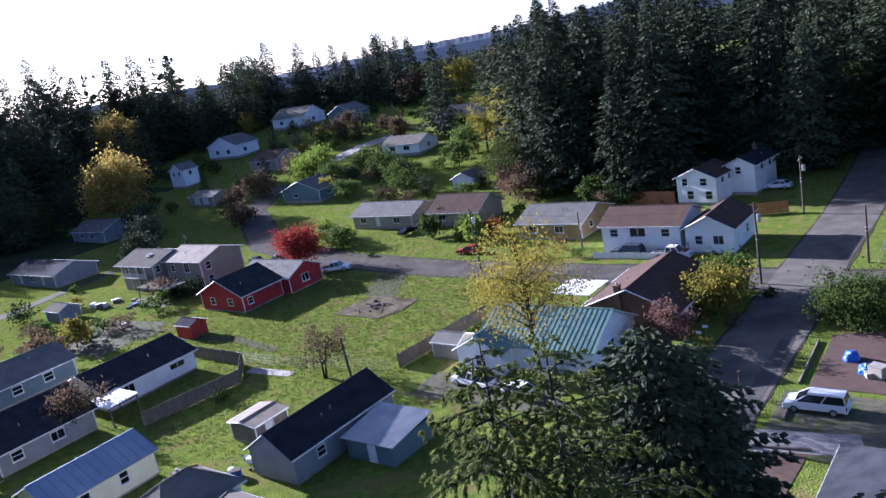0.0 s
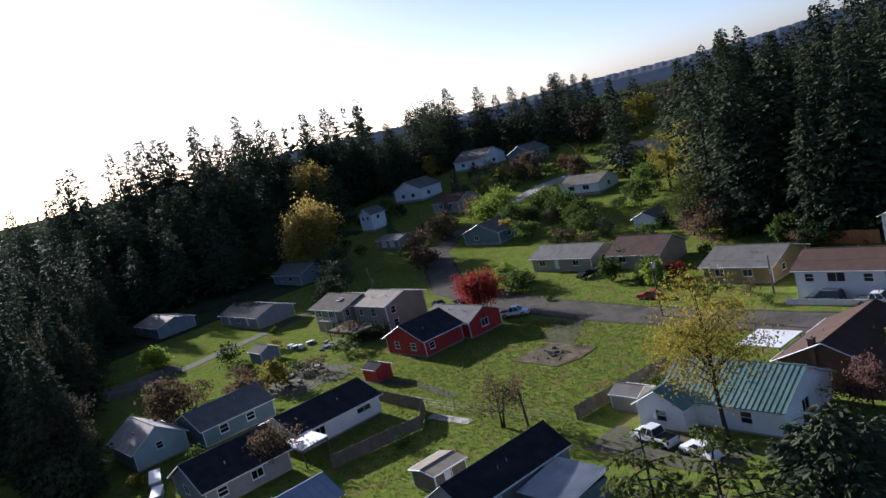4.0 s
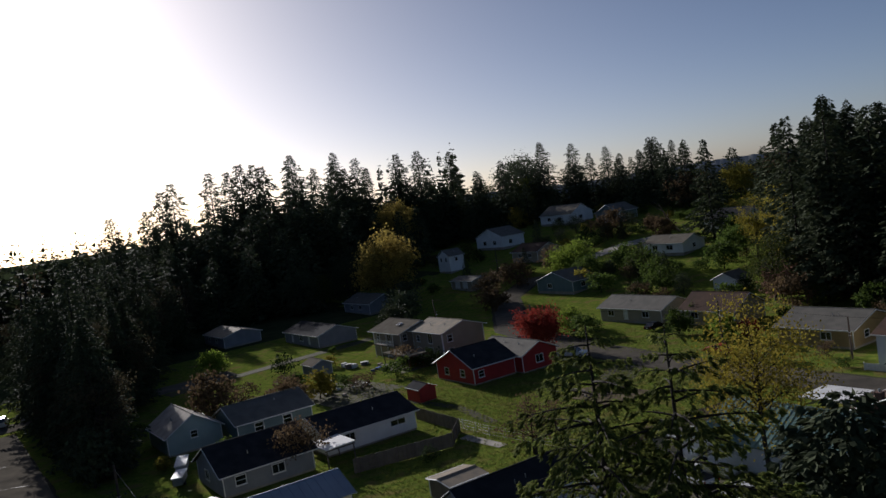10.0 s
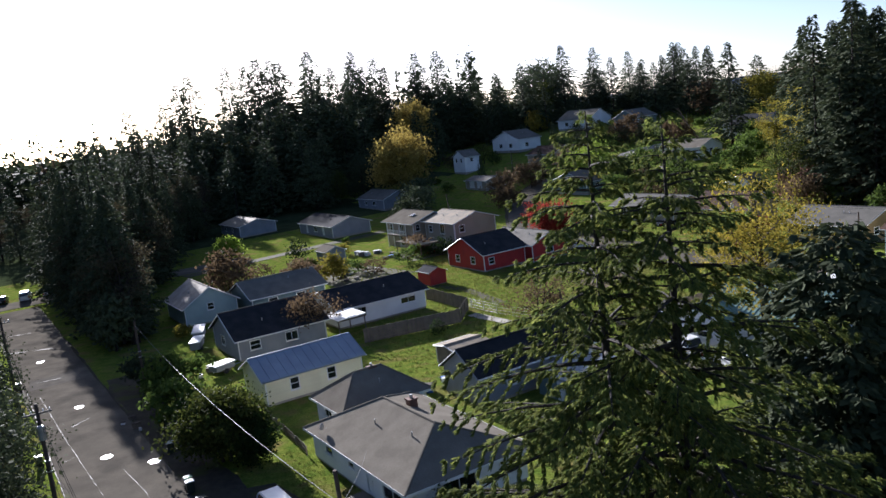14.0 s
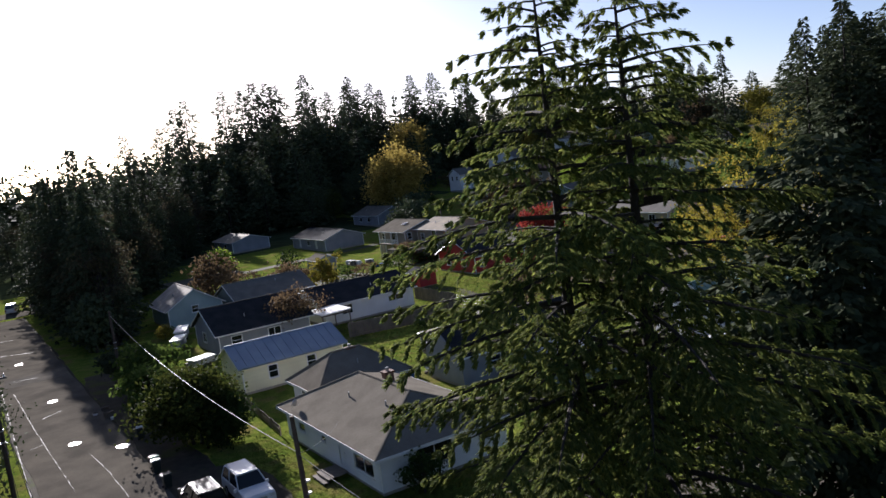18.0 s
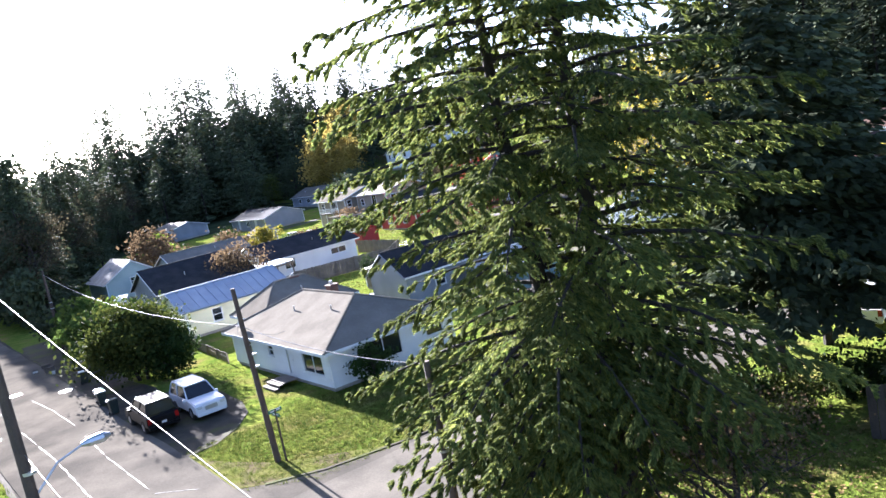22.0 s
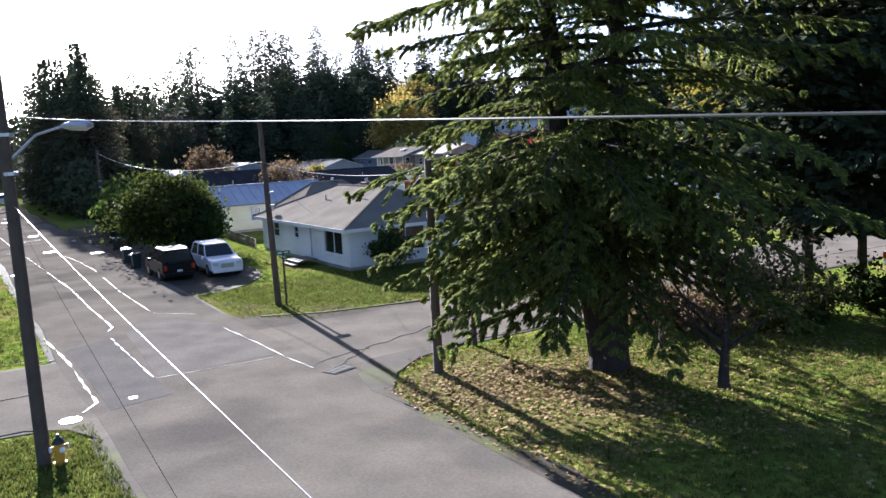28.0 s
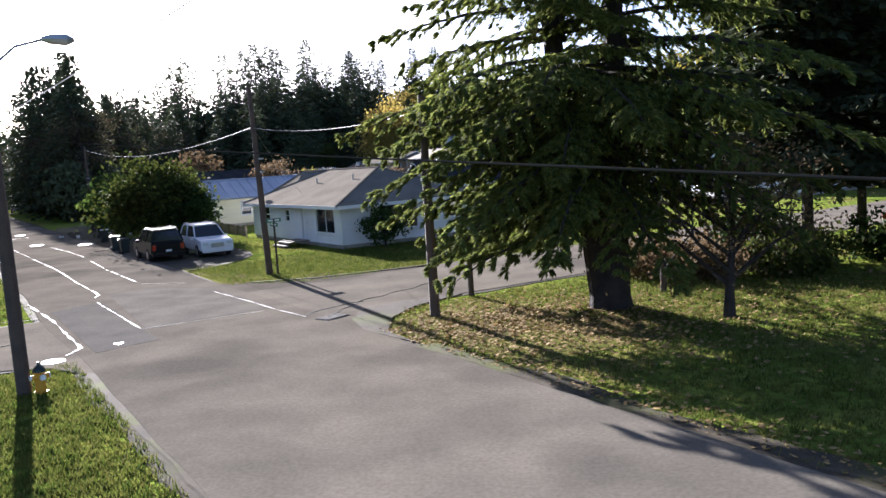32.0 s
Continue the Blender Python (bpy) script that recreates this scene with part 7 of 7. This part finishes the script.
for a, b, t, body, lid in ((17.0, 57.0, 95, "binplastic", "binplastic"), (17.1, 60.6, 85, "binplastic", "trim"), (17.2, 61.5, 92, "binplastic", "green"), (18.0, 70.2, 80, "binplastic", "trim"), (18.8, 76.9, 88, "binplastic", "green"),
                           (7.5, 55.0, -90, "binplastic", "trim"), (7.7, 55.9, -84, "binplastic", "trim"), (8.2, 76.6, -92, "binplastic", "trim"), (8.9, 105, -90, "binplastic", "trim"), (7.2, 40.2, -60, "binplastic", "binplastic")):
    wheelie_bin("dark wheelie bin with a %s lid at the road side" % {"trim": "pale", "green": "green", "binplastic": "dark"}[lid], a, b, t, body, lid)

sign = thing("street_sign", "green street name sign on a dark wooden post", "sign", 20.0, 36.4, 0, 0)
part("post", tube(bmesh.new(), [(0, 0, -0.2), (0, 0, 2.7)], [0.055, 0.05], 8), "pole", sign)
for z, t in ((2.62, 8), (2.42, 95)):
    bl = part("blade", made_box(-0.38, 0.38, -0.012, 0.012, z - 0.09, z + 0.09), "green", sign, "green name blade", m=pose(0, 0, 0, 0, 0, t))
    for y in (-0.016, 0.016):
        part("lettering_bar", made_box(-0.28, 0.28, min(y, y * 0.8), max(y, y * 0.8), z - 0.035, z + 0.035), "trim", bl, "pale bar of unreadable lettering")

stop = thing("stop_sign", "red octagonal stop sign on a thin metal post", "sign", 95.2, 24.4, 0, 0)
part("post", tube(bmesh.new(), [(0, 0, -0.2), (0, 0, 2.9)], [0.035, 0.035], 8), "metal", stop)
octagon = [(0.42 * math.cos(math.tau * (k + 0.5) / 8), 2.5 + 0.42 * math.sin(math.tau * (k + 0.5) / 8)) for k in range(8)]
rim = [(0.46 * math.cos(math.tau * (k + 0.5) / 8), 2.5 + 0.46 * math.sin(math.tau * (k + 0.5) / 8)) for k in range(8)]
turn_ = Matrix.Rotation(radians(90), 4, "Z")
part("border", prism(bmesh.new(), rim, -0.005, 0.005), "trim", stop, m=turn_ @ Matrix.Translation((0, 0.06, 0)))
part("face", prism(bmesh.new(), octagon, -0.007, 0.009), "signred", stop, m=turn_ @ Matrix.Translation((0, 0.06, 0)))
part("lettering_bar", made_box(-0.26, 0.26, 0.07, 0.073, 2.42, 2.58), "trim", stop, "pale bar of lettering", m=turn_)

for a, b, h in ((22.5, 23.6, 1.25), (27.1, 18.7, 1.15)):
    p = thing("stub_post", "short dark wooden post at the lawn's edge", "post", a, b, 0, 12, "stub posts")
    part("post", tube(bmesh.new(), [(0, 0, -0.2), (0, 0, h - 0.03), (0, 0, h)], [0.11, 0.1, 0.08], 10), "pole", p)


def letter_box(label, a, b, h, box_mat, turn):
    root = thing("letter_box", label, "mailbox", a, b, 0, turn, "letter boxes")
    part("post", made_box(-0.045, 0.045, -0.045, 0.045, -0.2, h), "wood", root)
    bm = bmesh.new()
    prism(bm, [(-0.13, h), (0.13, h), (0.13, h + 0.14)] + [(0.13 * math.cos(math.pi * k / 6), h + 0.14 + 0.13 * math.sin(math.pi * k / 6)) for k in range(1, 6)] + [(-0.13, h + 0.14)], -0.27, 0.27)
    b_ = part("box", bm, box_mat, root)
    part("flag", made_box(0.135, 0.15, -0.1, 0.05, h + 0.12, h + 0.2), "signred", b_, "red signal flag")
    return root


letter_box("white letter box on a wooden post", 79.9, 34.4, 1.0, "trim", 0)
letter_box("white letter box on a wooden post", 81.6, 34.3, 1.0, "trim", 5)
letter_box("small pale letter box by the verge", 5.2, 39.6, 0.6, "trim", 80)


def steps(label, a, b, turn, n, width, tread, rise, material, rails=True):
    root = thing("porch_steps", label, "steps", a, b, hill(a, b), turn)
    for k in range(n):
        part("tread", made_box(-width / 2, width / 2, k * tread, (k + 1) * tread + 0.03, (k + 1) * rise - 0.05, (k + 1) * rise, bevel=0.01), material, root)
        part("riser", made_box(-width / 2 + 0.05, width / 2 - 0.05, k * tread + 0.03, k * tread + 0.06, 0, (k + 1) * rise - 0.052), material, root)
    part("landing", made_box(-width / 2, width / 2, n * tread + 0.032, n * tread + 1.15, n * rise - 0.002, n * rise + 0.05), material, root)
    if rails:
        for x in (-width / 2 + 0.04, width / 2 - 0.04):
            part("rail", tube(bmesh.new(), [(x, 0.1, 0.9), (x, n * tread, n * rise + 0.95), (x, n * tread + 1.1, n * rise + 0.95)], [0.03, 0.03, 0.03], 6), material, root)
            for y, z0 in ((0.1, 0.0), (n * tread + 0.1, n * rise), (n * tread + 1.05, n * rise)):
                part("baluster", made_box(x - 0.03, x + 0.03, y - 0.03, y + 0.03, z0, z0 + 0.9), material, root)
    return root


steps("weathered wooden steps at the front door", 24.9, 49.3, -90, 2, 2.0, 0.32, 0.17, "wood", False)
steps("dark red wooden steps before the white house", 105.9, 46.9, -90, 6, 1.8, 0.3, 0.18, "redpaint")

# ---- open lot, yards ----
pile = thing("rubble_pile", "heap of charred boards and stones on the concrete", "rubble", 83.2, 84.4, 0.09)
r_ = random.Random(4)
for k in range(26):
    x, y = r_.gauss(0, 0.9), r_.gauss(0, 1.3)
    if k % 2:
        part("board", made_box(-r_.uniform(0.4, 1.1), r_.uniform(0.3, 0.9), -0.08, 0.08, 0, 0.05), "char", pile, m=pose(x, y, r_.uniform(0.0, 0.25), r_.uniform(-15, 15), r_.uniform(-18, 18), r_.uniform(0, 360)))
    else:
        bm = bmesh.new()
        bmesh.ops.create_icosphere(bm, subdivisions=1, radius=r_.uniform(0.15, 0.4))
        for v in bm.verts:
            v.co *= r_.uniform(0.7, 1.2)
            v.co.z *= 0.6
        part("stone", bm, "char", pile, m=pose(x, y, 0.1))


def clutter(label, a, b, n, spread, mats, seed, size=0.7):
    """A loose scatter of yard junk, each piece a thing of its own."""
    r = random.Random(seed)
    for k in range(n):
        x, y, s = a + r.gauss(0, spread), b + r.gauss(0, spread), size * r.uniform(0.5, 1.4)
        root = thing("yard_junk", label, "junk", x, y, hill(x, y), r.uniform(0, 180), "junk in the yards")
        m = r.choice(mats)
        h = s * r.uniform(0.3, 0.9)
        bm = made_box(-s / 2, s / 2, -s * 0.4, s * 0.4, 0, h, bevel=0.04)
        for v in bm.verts:
            v.co.x += 0.12 * v.co.z * r.uniform(-1, 1)
        part("crate", bm, m, root)
        part("cover", made_box(-s * 0.55, s * 0.55, -s * 0.44, s * 0.44, h, h + 0.05, bevel=0.015), r.choice(mats), root)


clutter("discarded crates and boxes in the back yard", 64.5, 129, 14, 3.2, ("trim", "wood", "concrete", "char", "silver"), 1)
clutter("pale boxes and junk beside the garden shed", 75.5, 147, 6, 1.4, ("trim", "whiteroof", "wood"), 2, 1.0)
clutter("junk stored beside the dark house", 28.6, 91, 8, 2.0, ("trim", "char", "wood", "silver"), 3, 0.8)
clutter("junk piled beside the workshop", 42.0, 66.5, 8, 1.4, ("wood", "char", "trim", "binblue"), 4, 0.7)
clutter("boards and pallets on the soil lot", 74.2, 15.2, 7, 1.2, ("wood", "beige", "concrete"), 5, 1.0)
clutter("junk on the ground by the shaded drive", 20.2, 81, 10, 2.4, ("trim", "char", "wood"), 6, 0.5)
clutter("bins and boxes beside the carport", 77.5, 137.5, 6, 1.6, ("binplastic", "binblue", "wood"), 7, 1.0)
for a, b, t in ((78.5, 19.3, 10), (76.0, 17.6, 40)):
    tk = thing("blue_tarp", "crumpled bright blue tarp over a heap", "tarp", a, b, 0.05, t, "blue tarps on the soil lot")
    bm = bmesh.new()
    bmesh.ops.create_icosphere(bm, subdivisions=3, radius=0.75)
    for v in bm.verts:
        v.co.z = max(0, v.co.z) * 1.2
        v.co *= 1 + 0.12 * math.sin(v.co.x * 9 + t) * math.cos(v.co.y * 8)
    part("sheet", bm, "binblue", tk)
for pts in ([(65.3, 22.1), (67.7, 22.2)], [(72.4, 22.5), (82.2, 23.0)], [(61.1, 18.9), (60.5, 23.4)], [(53.2, 23.0), (60.3, 23.6)]):
    p, q = W(*pts[0]), W(*pts[1])
    root = thing("timber_edging", "weathered timber edging beside the cross street", "edging", *pts[0], 0, 0, "timber edging")
    inv = root.matrix_world.inverted()
    e0, e1 = inv @ p, inv @ q
    n = max(1, int((e1 - e0).length / 2.4))
    for k in range(n):
        u, w = e0.lerp(e1, k / n), e0.lerp(e1, (k + 0.98) / n)
        part("timber", tube(bmesh.new(), [(u.x, u.y, 0.13), (w.x, w.y, 0.13)], [0.13, 0.13], 8), "wood", root)
slab("soil_bed", "dark soil bed with a patch of grass", [(53.4, 22.4), (60.4, 23.2), (61.0, 19.0), (54.4, 19.2)], "soil", 0.04)
slab("path", "pale concrete path beside the gravel drive", [(59.6, 23.9), (63.4, 23.7), (64.5, 16), (61.4, 15)], "concrete", 0.05)
slab("yard_path", "pale concrete strip beside the back fence", [(60.0, 86.4), (60.6, 79), (62.0, 79), (61.6, 86.8)], "concrete", 0.05)
slab("gravel_patch", "pale gravel patch in the back yard", [(62, 137), (66, 139), (68, 127), (69.5, 117), (65, 117), (62.4, 126)], "gravel", 0.034)
slab("dirt_path", "bare path across the open lot", [(66, 112), (68, 100), (66, 88), (67.5, 88), (69.6, 100), (67.4, 112)], "gravel", 0.026)


def trailer(label, a, b, turn, l, w, h, top):
    root = thing("covered_trailer", label, "trailer", a, b, hill(a, b), turn, "covered trailers")
    part("bed", made_box(-l / 2, l / 2, -w / 2, w / 2, 0.5, h, bevel=0.05), "greywall", root)
    bm = made_box(-l / 2 - 0.15, l / 2 + 0.15, -w / 2 - 0.1, w / 2 + 0.1, h, h + 0.14)
    part("cover", bm, top, root, "pale flat cover")
    part("drawbar", tube(bmesh.new(), [(l / 2, 0, 0.5), (l / 2 + 1.2, 0, 0.45)], [0.05, 0.05], 6), "metal", root)
    for s in (-1, 1):
        part("wheel", tube(bmesh.new(), [(0, s * (w / 2 - 0.1) - 0.1, 0.32), (0, s * (w / 2 - 0.1) + 0.1, 0.32)], [0.32, 0.32], 14), "black", root)


trailer("long trailer under a bright white cover", 31.4, 109.0, 70, 4.6, 1.3, 1.5, "whiteroof")
trailer("trailer under a bright white cover", 29.6, 103.6, 65, 3.4, 1.2, 1.4, "whiteroof")
trailer("small white trailer by the dark house", 28.8, 90.5, 20, 2.6, 1.5, 1.1, "whiteroof")

# second apartment house: balcony and skylight; first: downpipes
apt = bpy.data.objects["apartment_house.001"]
bal = part("balcony", made_box(-6.1, -4.85, -4.6, 3.4, 2.62, 2.8), "wood", apt, "shaded wooden balcony")
for y in (-4.5, -1.8, 0.8, 3.3):
    part("post", made_box(-6.05, -5.95, y - 0.05, y + 0.05, 0, 5.2), "trim", bal)
for z in (3.2, 3.75):
    part("rail", made_box(-6.04, -5.98, -4.5, 3.3, z - 0.04, z + 0.04), "trim", bal)
for k in range(26):
    part("baluster", made_box(-6.03, -5.99, -4.4 + k * 0.3, -4.36 + k * 0.3, 2.8, 3.71), "trim", bal)
sk = part("skylight", made_box(-0.5, 0.5, -0.7, 0.7, 0, 0.12, bevel=0.02), "trim", apt, "white skylight", m=pose(-2.3, -1.6, 6.42, 0, -17.5, 0))
part("pane", made_box(-0.42, 0.42, -0.6, 0.6, 0.121, 0.14), "glass", sk)
apt0 = bpy.data.objects["apartment_house"]
for x, y in ((-4.85, -5.3), (4.85, -5.3)):
    part("downpipe", tube(bmesh.new(), [(x, y, 0.3), (x, y, 5.4)], [0.06, 0.06], 8), "trim", apt0)

# leaning trunk and odd things on the hill
lt = thing("fallen_tree", "pale leaning trunk of a fallen tree on the hillside", "tree", 205, 172, hill(205, 172), 30)
part("trunk", tube(bmesh.new(), [(0, 0, 0), (-6, 2, 5), (-11, 3, 10)], [0.35, 0.28, 0.1], 8), "wood", lt)
for k, (t, dx, dy) in enumerate(((0.4, -2, 4), (0.55, -5, -1), (0.7, -2, 3), (0.85, -3, 2))):
    p = Vector((-11 * t, 3 * t, 10 * t))
    part("limb", tube(bmesh.new(), [tuple(p), tuple(p + Vector((dx, dy, 2.5)))], [0.12, 0.03], 5), "wood", lt)

# dish and small fittings on the corner houses
dish = thing("satellite_dish", "grey satellite dish on the eave of the corner house", "dish", 26.7, 57.2, 3.0, 30)
bm = bmesh.new()
for k in range(5):
    for j in range(16):
        bm.verts.new((0.07 * k * math.cos(math.tau * j / 16), -0.35 + 0.9 * (0.07 * k) ** 2, 0.35 + 0.07 * k * math.sin(math.tau * j / 16)))
bm.verts.ensure_lookup_table()
for k in range(4):
    for j in range(16):
        bm.faces.new((bm.verts[k * 16 + j], bm.verts[k * 16 + (j + 1) % 16], bm.verts[k * 16 + 16 + (j + 1) % 16], bm.verts[k * 16 + 16 + j]))
bmesh.ops.remove_doubles(bm, verts=bm.verts, dist=0.0005)
part("reflector", bm, "metal", dish)
part("mast", tube(bmesh.new(), [(0, 0.1, -0.3), (0, 0, 0.2), (0, -0.3, 0.35)], [0.025, 0.025, 0.02], 8), "metal", dish)
part("feed_arm", tube(bmesh.new(), [(0, -0.33, 0.1), (0, -0.75, 0.3)], [0.012, 0.012], 6), "metal", dish)
